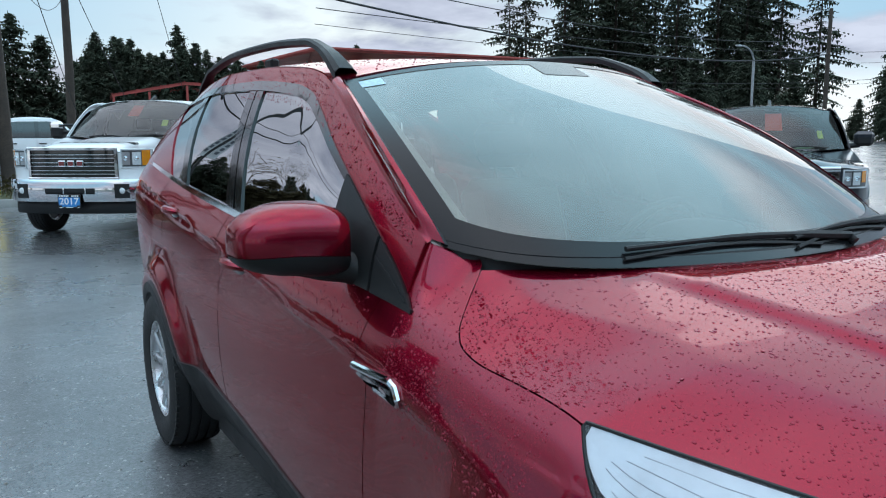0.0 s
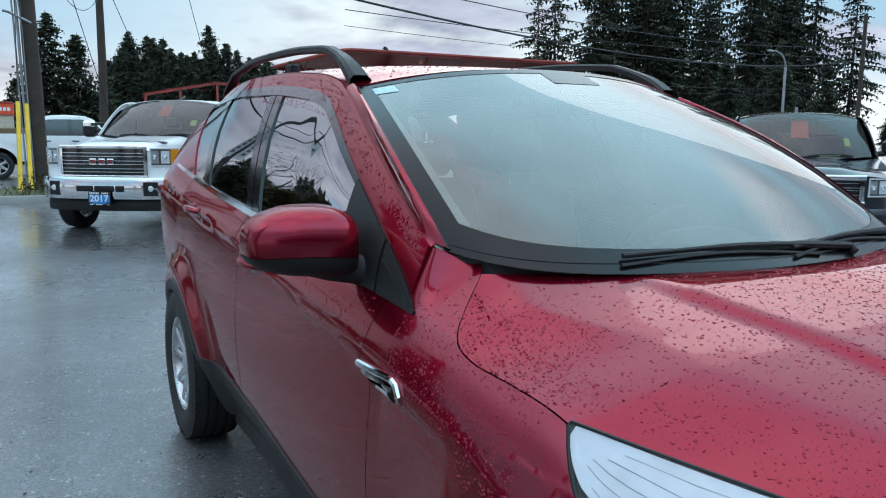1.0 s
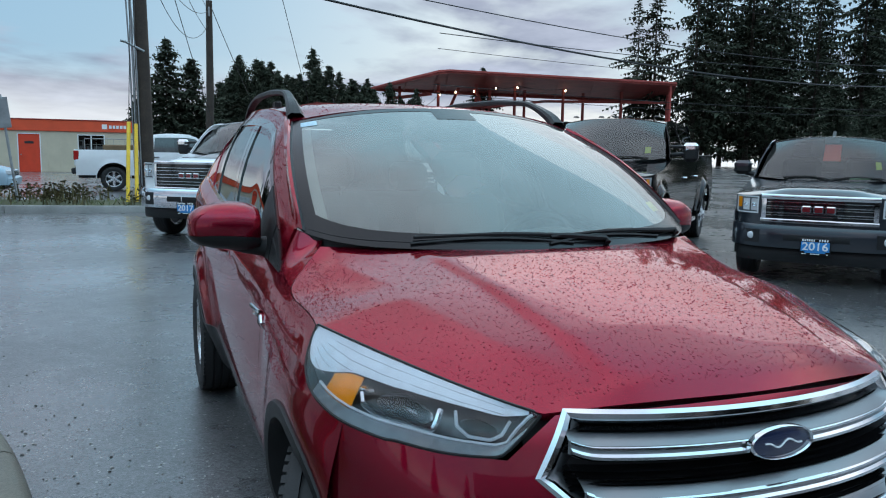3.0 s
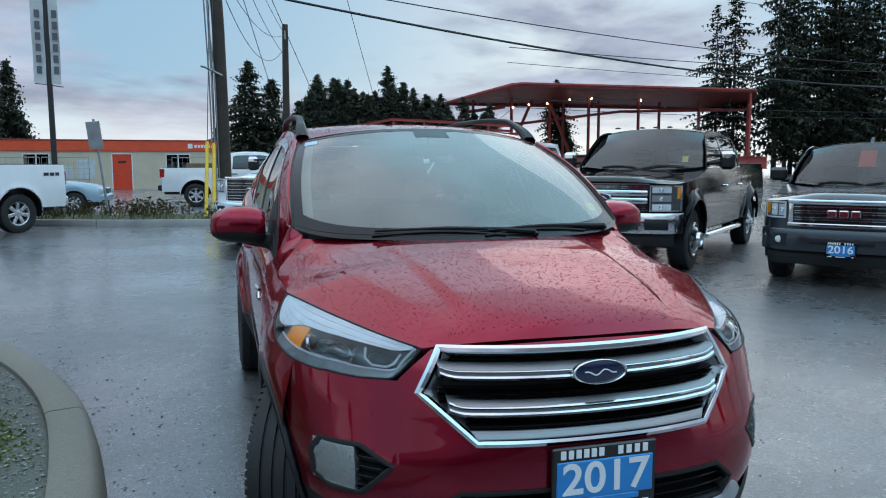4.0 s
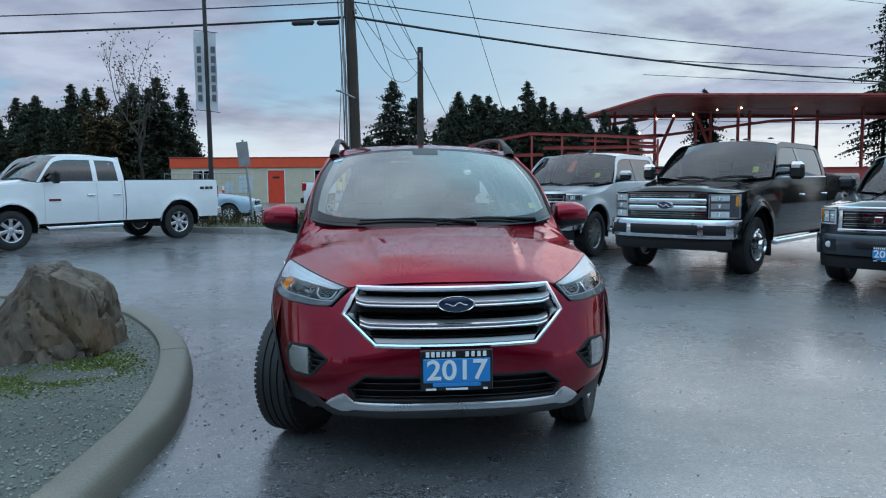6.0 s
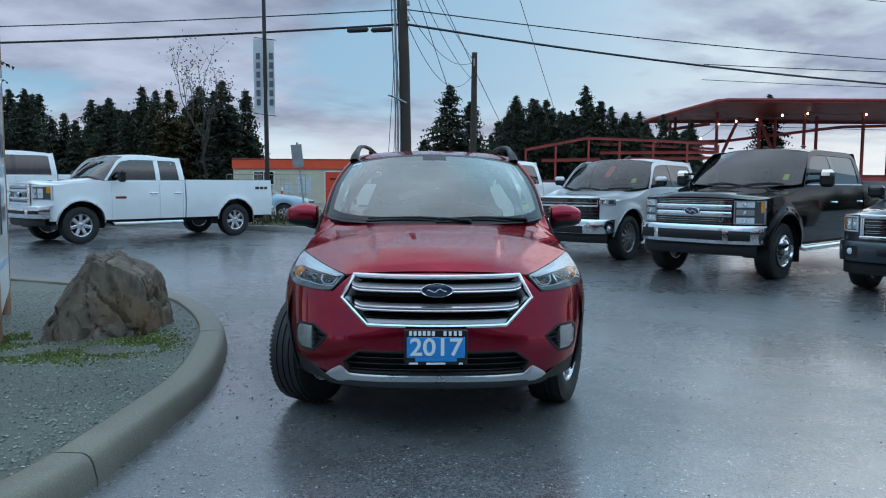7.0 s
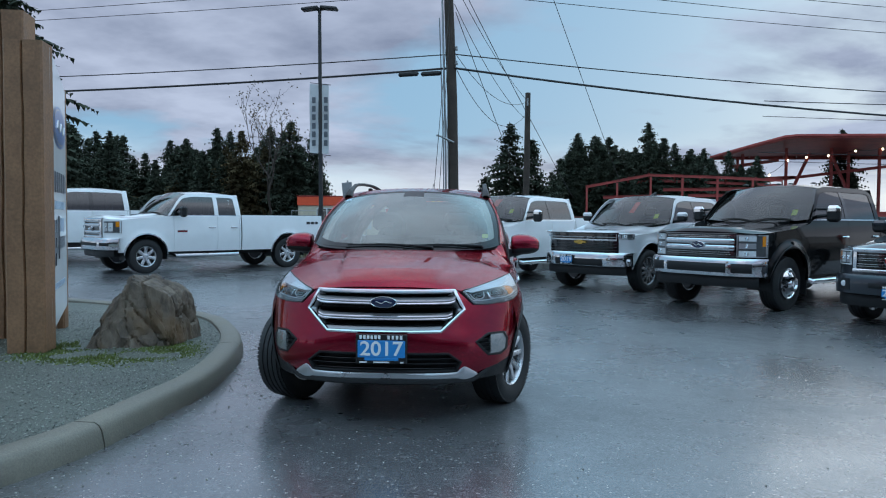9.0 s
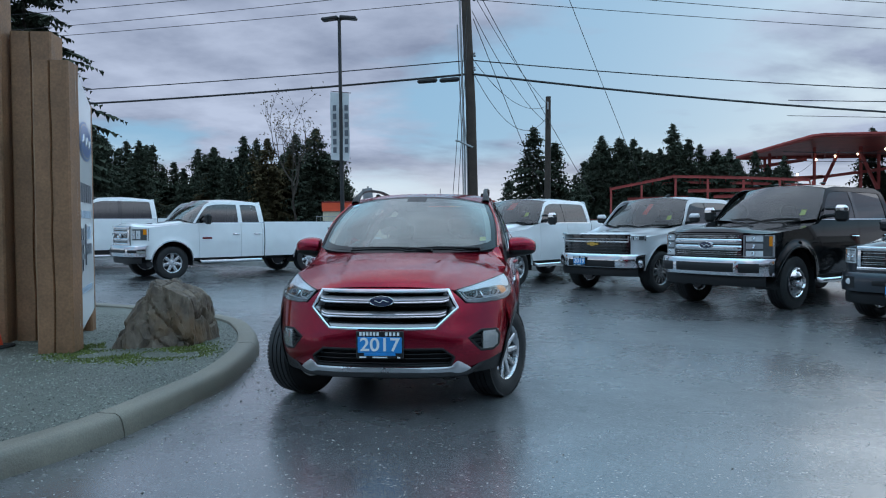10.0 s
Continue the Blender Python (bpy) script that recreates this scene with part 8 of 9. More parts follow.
# street lamp before the wood
sl = thing("street_lamp", "grey street lamp with a curved arm", "street lamp", pose(55.2, 44.6, 0))
g = Geo()
g.tube([(0, 0, 0), (0, 0, 7.2)] + [(-1.6 * (1 - math.cos(t)), 0, 7.2 + 1.3 * math.sin(t)) for t in np.linspace(0.2, 1.5, 8)], [0.11] * 2 + [0.07] * 8, 8)
part("post", g, STEEL, sl, "grey curved post")
g = Geo()
g.ball((-1.95, 0, 8.46), (0.42, 0.16, 0.10), 12, 6)
part("lamp_head", g, STEEL, sl, "lamp head")

# ---------------------------------------------------------------- site office
of = thing("site_office", "cream site office with orange fascia and red door", "building", pose(0.98, 47, -0.12))
X0, X1, Z1 = -14.7, -2.85, 2.95


def wall_with_holes(x0, x1, z0, z1, holes, th):
    """A wall in the x, z plane with openings right through it."""
    xs = sorted({x0, x1, *[h[0] for h in holes], *[h[1] for h in holes]})
    zs = sorted({z0, z1, *[h[2] for h in holes], *[h[3] for h in holes]})
    g = Geo()
    keep = np.array([[not any(h[0] < (xs[i] + xs[i + 1]) / 2 < h[1] and h[2] < (zs[j] + zs[j + 1]) / 2 < h[3] for h in holes) for j in range(len(zs) - 1)] for i in range(len(xs) - 1)])
    n = len(xs) * len(zs)
    g.v = [(x, y, z) for y in (0, th) for x in xs for z in zs]
    at = lambda i, j: i * len(zs) + j
    solid_at = lambda i, j: 0 <= i < keep.shape[0] and 0 <= j < keep.shape[1] and keep[i, j]
    for i in range(keep.shape[0]):
        for j in range(keep.shape[1]):
            if not keep[i, j]:
                continue
            q = (at(i, j), at(i + 1, j), at(i + 1, j + 1), at(i, j + 1))
            g.f += [q, tuple(k + n for k in q[::-1])]
            for di, dj, p0, p1 in ((0, -1, 0, 1), (1, 0, 1, 2), (0, 1, 2, 3), (-1, 0, 3, 0)):
                if not solid_at(i + di, j + dj):
                    g.f.append((q[p0], q[p0] + n, q[p1] + n, q[p1]))
    return g


WIN = [(-5.65, -4.35, 1.20, 2.15), (-13.35, -12.05, 1.35, 2.15)]
DOOR = (-8.70, -7.55, 0.02, 2.22)
part("wall", wall_with_holes(X0, X1, 0.0, 2.35, WIN + [DOOR], 0.12), CREAM, of, "cream siding wall", smooth=0)
for k in range(20):
    x = X0 + 0.3 + k * 0.6
    if any(h[0] - 0.08 < x < h[1] + 0.08 for h in WIN + [DOOR]):
        continue
    g = Geo()
    g.box(x - 0.02, -0.012, 0.05, x + 0.02, 0.002, 2.34)
    part("siding_batten", g, CREAM, of, smooth=0)
for x in (X0, X1 - 0.12):
    g = Geo()
    g.box(x, 0.12, 0, x + 0.12, 5.0, 2.35)
    part("wall", g, CREAM, of, "cream end wall", smooth=0)
g = Geo()
g.box(X0, 4.9, 0, X1, 5.0, 2.35)
part("wall", g, CREAM, of, "cream rear wall", smooth=0)
g = Geo()
g.box(X0 - 0.05, -0.10, 2.35, X1 + 0.05, 5.05, Z1, 0.02)
fa = part("fascia", g, ORANGE, of, "orange red fascia and roof edge")
g = Geo()
g.box(X0 - 0.07, -0.13, Z1, X1 + 0.07, 5.08, Z1 + 0.07, 0.02)
part("roof_trim", g, material("dark red trim", (0.30, 0.03, 0.02), 0.5, 0, 0, 0.1, 2.0), fa, "darker roof trim")
g = Geo()
for k in range(6):
    g.box(-4.05 + k * 0.19, -0.118, 2.56, -4.05 + k * 0.19 + 0.14, -0.10, 2.74)
part("lettering_bar", g, LETTER, fa, "white lettering bars", smooth=0)
g = Geo()
g.box(-4.42, -0.118, 2.52, -4.15, -0.10, 2.79, 0.01)
part("emblem", g, LETTER, fa, "white square emblem")
for h in WIN:
    g = Geo()
    for a0, a1, b0, b1 in ((h[0] - 0.05, h[1] + 0.05, h[2] - 0.05, h[2]), (h[0] - 0.05, h[1] + 0.05, h[3], h[3] + 0.05), (h[0] - 0.05, h[0], h[2], h[3]), (h[1], h[1] + 0.05, h[2], h[3]), ((h[0] + h[1]) / 2 - 0.03, (h[0] + h[1]) / 2 + 0.03, h[2], h[3])):
        g.box(a0, -0.03, b0, a1, 0.08, b1)
    wf = part("window", g, LETTER, of, "white framed window", smooth=0)
    for q in (0, 1):
        g = Geo()
        xa = h[0] + (h[1] - h[0]) * q / 2
        g.box(xa, 0.04, h[2], xa + (h[1] - h[0]) / 2, 0.05, h[3])
        part("pane", g, TINT, wf, "dark window pane", smooth=0)
g = Geo()
g.box(DOOR[0] + 0.05, 0.02, 0.02, DOOR[1] - 0.05, 0.08, DOOR[3] - 0.05, 0.008)
dr = part("door", g, DOORRED, of, "bright red door")
g = Geo()
g.ball((DOOR[0] + 0.16, -0.02, 1.05), (0.04, 0.05, 0.04), 8, 5)
part("handle", g, STEEL, dr, "door knob")
g = Geo()
g.box(DOOR[0] + 0.35, 0.010, 1.65, DOOR[0] + 0.80, 0.02, 1.78)
part("notice", g, DARKMETAL, dr, "small dark notice", smooth=0)
g = Geo()
for a0, a1, b0, b1 in ((DOOR[0], DOOR[0] + 0.05, 0, DOOR[3]), (DOOR[1] - 0.05, DOOR[1], 0, DOOR[3]), (DOOR[0], DOOR[1], DOOR[3] - 0.05, DOOR[3])):
    g.box(a0, -0.02, b0, a1, 0.1, b1)
part("door_frame", g, LETTER, of, "pale door frame", smooth=0)
for x, w, h in ((-10.55, 0.95, 1.1), (-11.4, 0.6, 0.7)):
    g = Geo()
    g.box(x, -0.03, 0.75, x + w, -0.012, 0.75 + h, 0.005)
    part("notice_board", g, material("pale notice board", (0.55, 0.60, 0.62), 0.6, 0, 0, 0.15, 6.0), of, "pale notice board on the wall")

# temporary fence before the office
for x0, x1 in ((-5.2, -2.6), (-12.0, -9.6), (-14.6, -12.1)):
    fe = thing("site_fence", "temporary wire fence panel on steel posts", "fence", pose(0.95, 45.2, 0), "site fence panels")
    g = Geo()
    g.tube([(x0, 0, 0), (x0, 0, 1.85), (x1, 0, 1.85), (x1, 0, 0)], 0.03, 6)
    part("frame", g, STEEL, fe, "steel tube frame")
    g = Geo()
    for k in range(1, 9):
        g.tube([(x0 + (x1 - x0) * k / 9, 0, 0.1), (x0 + (x1 - x0) * k / 9, 0, 1.84)], 0.008, 4)
    for k in range(1, 6):
        g.tube([(x0, 0, 1.84 * k / 6), (x1, 0, 1.84 * k / 6)], 0.008, 4)
    part("wire_mesh", g, STEEL, fe, "wire mesh", smooth=0)
dl = thing("delineator", "orange and white striped traffic delineator", "delineator", pose(-9.9, 44.0, 0))
for k in range(4):
    g = Geo()
    g.tube([(0, 0, 0.1 + 0.25 * k), (0, 0, 0.35 + 0.25 * k)], 0.10 - 0.012 * k, 10)
    part("band", g, CONE if k % 2 == 0 else LETTER, dl, "striped band")
g = Geo()
g.box(-0.2, -0.2, 0, 0.2, 0.2, 0.1, 0.03)
part("base", g, RUBBER, dl, "rubber base")

# ---------------------------------------------------------------- red steel frames
def beam(parent, p, q, w, h, name="beam", label=""):
    g = Geo()
    p, q = Vector(p), Vector(q)
    ln = (q - p).length
    m = Matrix.Translation(p) @ (q - p).to_track_quat("Y", "Z").to_matrix().to_4x4()
    t = w * 0.14
    g.box(-w / 2, 0, h / 2 - t, w / 2, ln, h / 2, m=m)
    g.box(-w / 2, 0, -h / 2, w / 2, ln, -h / 2 + t, m=m)
    g.box(-t / 2, 0, -h / 2 + t, t / 2, ln, h / 2 - t, m=m)
    return part(name, g, REDSTEEL, parent, label, smooth=0)


st = thing("steel_canopy", "red oxide steel canopy roof under construction", "steel frame")
gable = curve((23.4, 8.75), (27.8, 10.05), (31.6, 11.1), (33.0, 11.25), (66.0, 11.3))


def canopy(u, y):
    """The underside of the roof: u along the front edge, y the depth; the back edge is level."""
    k = (y - 86) / 18
    return (u * (1 + 0.19 * k), y, float(gable(u)) * (1 - k) + 10.15 * k)


us = [23.4, 27.8, 31.6, 33.0, 38.0, 43.0, 48.0, 53.0, 58.0, 62.0, 65.6]
g = Geo()
g.sheet([[canopy(u, y) for u in us] for y in (86.0, 92.0, 98.0, 104.0)], edge=-0.22)
part("roof_deck", g, REDSTEEL, st, "rust red roof deck seen from below", smooth=0)
for y in (86.3, 103.7):
    for u0, u1 in zip(us[:-1], us[1:]):
        p, q = Vector(canopy(u0, y)), Vector(canopy(u1, y))
        beam(st, p - Vector((0, 0, 0.22)), q - Vector((0, 0, 0.22)), 0.28, 0.42, "rafter", "red steel rafter")
for u in us[1:]:
    p, q = Vector(canopy(u, 86)), Vector(canopy(u, 104))
    beam(st, p - Vector((0, 0, 0.14)), q - Vector((0, 0, 0.14)), 0.16, 0.26, "purlin", "red steel purlin")
for x, y in ((29.6, 95), (34.9, 95), (40.3, 95), (43.6, 98), (46.0, 95), (49.0, 98), (53.5, 95), (58.5, 98), (63.0, 95), (71.0, 95), (65.0, 86.5), (31.0, 102)):
    beam(st, (x, y, 0), (x, y, canopy(x / (1 + 0.19 * (y - 86) / 18), y)[2] - 0.2), 0.30, 0.30, "column", "red steel column")
for a0, a1, b0, b1, y in ((34.6, 37.6, 3.2, 9.9, 94.6), (43.0, 40.0, 3.2, 9.9, 94.6)):
    beam(st, (a0, y, b0), (a1, y, b1), 0.32, 0.32, "brace", "slanting red brace")
beam(st, (28.0, 95, 8.1), (34.0, 95, 9.0), 0.3, 0.42, "beam", "red steel beam")
beam(st, (32.6, 95.3, 6.4), (50.8, 95.3, 8.7), 0.28, 0.36, "beam", "red steel beam")
beam(st, (50.8, 95.3, 8.7), (70.8, 95.3, 9.3), 0.28, 0.36, "beam", "red steel beam")
beam(st, (27.5, 95.3, 6.5), (36.0, 95.3, 6.9), 0.28, 0.36, "beam", "red steel beam")
beam(st, (28.0, 84, 1.7), (66.0, 84, 1.7), 0.5, 1.6, "beam", "low red edge beam")
g = Geo()
BULB = bpy.data.materials.new("lit bulb")
BULB.use_nodes = True
BULB.node_tree.nodes["Principled BSDF"].inputs["Emission Color"].default_value = (1.0, 0.80, 0.50, 1)
BULB.node_tree.nodes["Principled BSDF"].inputs["Emission Strength"].default_value = 5.0
for x, z in ((34.9, 8.9), (37.1, 9.3), (39.7, 9.5), (42.9, 10.05), (46.1, 10.3), (30.5, 7.2), (32.7, 7.1), (53.5, 10.2)):
    g = Geo()
    g.ball((x, 94.4, z), (0.13, 0.13, 0.15), 8, 6)
    part("site_bulb", g, BULB, st, "lit warm site bulb")
g = Geo()
spots = [(30.5, 7.4), (32.7, 7.3), (34.9, 9.1), (37.1, 9.5), (39.7, 9.7), (42.9, 10.25), (46.1, 10.5), (53.5, 10.4)]
for (x0, z0), (x1, z1) in zip(spots[:-1], spots[1:]):
    g.tube([(x0 + (x1 - x0) * t, 94.4, z0 + (z1 - z0) * t - 1.0 * t * (1 - t)) for t in np.linspace(0, 1, 8)], 0.03, 4)
part("festoon_cable", g, CABLE, st, "drooping cable between the bulbs")

s2 = thing("steel_canopy", "lower open red steel frame", "steel frame", pose(1.2, 0, -0.50))
for k, y in enumerate((74.0, 80.0, 86.0)):
    f = y / 75
    for (x0, z0), (x1, z1) in (((7.2, 5.2), (13.5, 6.4)), ((13.5, 6.4), (20.0, 6.2)), ((20.0, 6.2), (26.5, 5.9))):
        beam(s2, (x0 * f, y, z0 - 0.04 * (y - 74)), (x1 * f, y, z1 - 0.04 * (y - 74)), 0.16, 0.26, "rafter", "red steel rafter")
for x, z in ((7.2, 5.2), (9.3, 5.6), (11.4, 6.0), (13.5, 6.4), (16.0, 6.3), (18.5, 6.2), (21.0, 6.1), (24.0, 6.0), (26.5, 5.9)):
    for y0, y1 in ((74.0, 80.0), (80.0, 86.0)):
        beam(s2, (x * y0 / 75, y0, z - 0.04 * (y0 - 74) + 0.1), (x * y1 / 75, y1, z - 0.04 * (y1 - 74) + 0.1), 0.12, 0.18, "purlin", "red steel purlin")
for x0, x1, z in ((15.0, 27.0, 5.0), (17.5, 26.8, 4.4), (9.0, 15.0, 4.2)):
    beam(s2, (x0, 75.5, z), (x1, 75.5, z + 0.15), 0.2, 0.32, "beam", "red steel beam")
for x, z in ((7.2, 5.1), (10.2, 5.6), (13.5, 6.2), (16.6, 6.1), (20.0, 6.0), (23.4, 5.9), (26.5, 5.8)):
    beam(s2, (x, 74, 0), (x, 74, z), 0.18, 0.18, "column", "red steel column")
g = Geo()
g.box(5, 70, 0, 40, 70.15, 1.7)
fw = solid("hoarding", g, material("red brown hoarding", (0.16, 0.045, 0.035), 0.7, 0, 0, 0.25, 0.8), "dark red site hoarding", "fence", smooth=0)

# ---------------------------------------------------------------- small car by the verge, work truck
def sedan(label, m, paint):
    car = thing("car", label, "car", m)
    lin = np.linspace
    hood = curve((0, 0.62), (0.12, 0.74), (0.6, 0.86), (1.25, 0.93), (3.6, 0.96), (4.3, 0.92), (4.45, 0.80))
    roof = curve((1.25, 0.93), (1.95, 1.30), (2.3, 1.37), (3.0, 1.36), (3.7, 1.05), (3.75, 0.97))
    wid = curve((0, 0.62), (0.15, 0.76), (0.6, 0.83), (2.0, 0.86), (3.8, 0.84), (4.3, 0.74), (4.45, 0.60))
    for s in (-1, 1):
        rows = []
        for y in lin(0.0, 4.45, 90):
            zb = 0.24
            for a in (0.85, 3.45):
                zb = max(zb, 0.31 + math.sqrt(max(0.355**2 - (y - a) ** 2, 0)))
            zt = float(hood(y))
            rows.append([(s * float(wid(y)) * (1 - 0.10 * t**3 - 0.06 * (1 - t) ** 2), y, zb + (zt - zb) * t) for t in lin(0, 1, 12)])
        g = Geo()
        g.sheet(rows, flip=s < 0)
        part("body_side", g, paint, car, "painted body side")
        rows = [[(s * (float(wid(y)) * 0.88 + (0.60 - float(wid(y)) * 0.88) * t), y, float(hood(y)) + (float(roof(y)) - 0.03 - float(hood(y))) * t) for t in lin(0, 1, 6)] for y in lin(1.35, 3.7, 30)]
        g = Geo()
        g.sheet(rows, flip=s < 0)
        part("side_window", g, TINT, car, "dark side glass")
        g = Geo()
        g.tube([(s * (float(wid(y)) * 0.88 + (0.60 - float(wid(y)) * 0.88) * 0.98), y, float(roof(y)) - 0.03) for y in lin(1.30, 3.72, 24)], 0.035, 6)
        part("pillar_frame", g, paint, car, "painted window frame")
        g = Geo()
        g.box(s * 0.58 - 0.14, 0.0, 0.60, s * 0.58 + 0.10, 0.18, 0.74, 0.03)
        part("headlight", g, LENSGREY, car, "head lamp")
        g = Geo()
        g.box(s * 0.95 - 0.09, 1.58, 0.95, s * 0.95 + 0.07, 1.68, 1.06, 0.03)
        part("door_mirror", g, paint, car, "door mirror")
    g = Geo()
    g.sheet([[(x * float(wid(y)) * 0.90, y, float(hood(y)) + 0.03 * (1 - x * x)) for x in lin(-1, 1, 15)] for y in list(lin(0.0, 1.35, 16))], flip=True)
    part("hood", g, paint, car, "painted hood")
    g = Geo()
    g.sheet([[(x * 0.60, y, float(roof(y)) + 0.03 * (1 - x * x)) for x in lin(-1, 1, 11)] for y in lin(1.92, 3.1, 12)], flip=True)
    part("roof", g, paint, car, "painted roof")
    for y0, y1, nm in ((1.22, 1.95, "windscreen"), (3.08, 3.74, "rear_window")):
        g = Geo()
        g.sheet([[(x * (0.74 - 0.14 * (1 if nm == "rear_window" and False else (y - y0) / (y1 - y0) if nm == "windscreen" else 1 - (y - y0) / (y1 - y0))), y, float(roof(y)) + 0.02 * (1 - x * x)) for x in lin(-1, 1, 9)] for y in lin(y0, y1, 8)], flip=True)
        part(nm, g, TINT, car, "dark glass")
    g = Geo()
    g.sheet([[(x * float(wid(y)) * 0.90, y, float(hood(y)) + 0.02 * (1 - x * x)) for x in lin(-1, 1, 9)] for y in lin(3.65, 4.45, 8)], flip=True)
    part("trunk_lid", g, paint, car, "painted trunk lid")
    for y0, y1, z0, z1 in ((-0.06, 0.16, 0.28, 0.56), (4.30, 4.50, 0.30, 0.60)):
        g = Geo()
        g.box(-0.74, y0, z0, 0.74, y1, z1, 0.06)
        part("bumper", g, paint, car, "painted bumper")
    g = Geo()
    g.box(-0.42, -0.02, 0.60, 0.42, 0.10, 0.72, 0.02)
    part("grille", g, GLOSSBLACK, car, "dark grille")
    g = Geo()
    g.box(-0.60, 0.2, 0.18, 0.60, 4.2, 0.70)
    part("underbody", g, PLASTIC, car, "dark underbody")
    put_wheels(car, wheel_meshes(0.30, 0.18, 0.19, 8, 0.0, None), [(s * 0.74, y, 0.30, 0) for s in (-1, 1) for y in (0.85, 3.45)], ALLOY)
    return car


sedan("pale blue older sedan parked beyond the verge", pose(-4.75, 24.25, 0, 0, 0, 90), PALEBLUE)
pickup("white work pickup with red tail graphic by the office", pose(2.5, 27.0, 0, 0, 0, 90), dict(L=5.9, paint=WHITE, doors=(1.72, 2.78, 3.55), cab=3.6, rail=1.33, fin=False, tow=False, step=False, trim=PLASTIC, roof=1.92))
g = Geo()
g.box(-0.95, 3.8, 0.9, 0.95, 5.0, 1.50, 0.03)
solid("tool_box", g, material("brown timber load", (0.20, 0.13, 0.07), 0.7, 0, 0, 0.2, 4.0), "brown timber load in the pickup bed", "load", pose(2.5, 27.0, 0, 0, 0, 90))

# ---------------------------------------------------------------- unseen building, added to shut out low sky behind the lot
sh = thing("showroom", "long grey unseen block added to shut out low sky, dark glass front", "building", pose(4, -22, 0))
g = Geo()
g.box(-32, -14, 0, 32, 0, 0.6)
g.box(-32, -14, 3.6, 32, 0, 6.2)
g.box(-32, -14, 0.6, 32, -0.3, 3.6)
part("wall", g, material("grey showroom cladding", (0.20, 0.20, 0.21), 0.6, 0, 0, 0.1, 0.5), sh, "grey clad wall of the unseen block", smooth=0)
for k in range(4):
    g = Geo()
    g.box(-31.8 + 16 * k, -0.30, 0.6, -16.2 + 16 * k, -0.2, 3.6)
    part("window", g, TINT, sh, "dark glass of the unseen block", smooth=0)

# ---------------------------------------------------------------- woods
def conifer(height, spread, seed, crown_from, mt, density=1.0, ragged=0.25, fine=0.5, label="tall dark fir with ragged drooping branches"):
    """A trunk and whorls of drooping boughs, each hung with small sprays."""
    r = np.random.default_rng(seed)
    tree = thing("conifer", label, "tree", group="conifers")
    g = Geo()
    lean = r.normal(0, 0.02, 2)
    g.tube([(lean[0] * z, lean[1] * z, z) for z in np.linspace(-0.2, height * 0.98, 9)], [max(0.02, height * 0.013 * (1 - t)) for t in np.linspace(0, 1, 9)], 8)
    part("trunk", g, BARK, tree, "straight trunk")
    v, f = [], []
    z = height * crown_from
    lump = r.uniform(0.72, 1.22, 24)
    while z < height * 0.985:
        t = (z / height - crown_from) / (1 - crown_from)
        rad = spread * (1 - t) ** 0.66 * (0.55 + 0.45 * min(1, t * 6)) * float(np.interp(t * 23, range(24), lump))
        step = max(0.22, height * 0.017) * (1.0 if t < 0.8 else 0.6)
        nb = max(4, int((5 + 3 * (1 - t)) * density))
        a0 = r.uniform(0, 6.28)
        for b in range(nb):
            if r.random() < 0.10:
                continue
            a = a0 + 2 * math.pi * b / nb + r.normal(0, 0.25)
            ln = rad * r.uniform(1 - ragged * 1.8, 1 + ragged)
            if ln < 0.1:
                continue
            zz = z + r.uniform(-0.5, 0.5) * step
            ca, sa = math.cos(a), math.sin(a)
            rise = 0.25 * (t - 0.35)
            n = max(3, int(ln / fine))
            for k in range(1, n + 1):
                q = k / n
                d = ln * q
                hx, hy = lean[0] * zz + ca * d, lean[1] * zz + sa * d
                hz = zz + rise * d - 0.22 * d * q
                w = (0.20 + 0.26 * math.sin(math.pi * min(q * 0.9 + 0.1, 1))) * min(1.0, 0.35 + ln / 4) * r.uniform(0.6, 1.5) * (0.55 + fine / 0.66)
                for s in (-1, 1):
                    wob = r.uniform(-0.12, 0.12, 3)
                    px, py = hx - sa * s * w * 1.1 + ca * w * 0.45 + wob[0], hy + ca * s * w * 1.1 + sa * w * 0.45 + wob[1]
                    i = len(v)
                    v += [(hx - ca * w * 0.5, hy - sa * w * 0.5, hz + 0.03), (px, py, hz - w * r.uniform(0.2, 0.7) + wob[2]), (hx + ca * w * 0.55, hy + sa * w * 0.55, hz - 0.04)]
                    f.append((i, i + 1, i + 2))
                i = len(v)
                v += [(hx - ca * w * 0.4, hy - sa * w * 0.4, hz), (hx + ca * w * 0.4, hy + sa * w * 0.4, hz), (hx + r.uniform(-0.1, 0.1), hy + r.uniform(-0.1, 0.1), hz - w * r.uniform(0.6, 1.3))]
                f.append((i, i + 1, i + 2))
        z += step
    v += [(-0.12, 0, height * 0.95), (0.12, 0, height * 0.95), (0, 0, height * 1.01)]
    f.append((len(v) - 3, len(v) - 2, len(v) - 1))
    g = Geo()
    g.v, g.f = v, f
    part("crown", g, mt, tree, "ragged needle crown", smooth=0)
    return tree


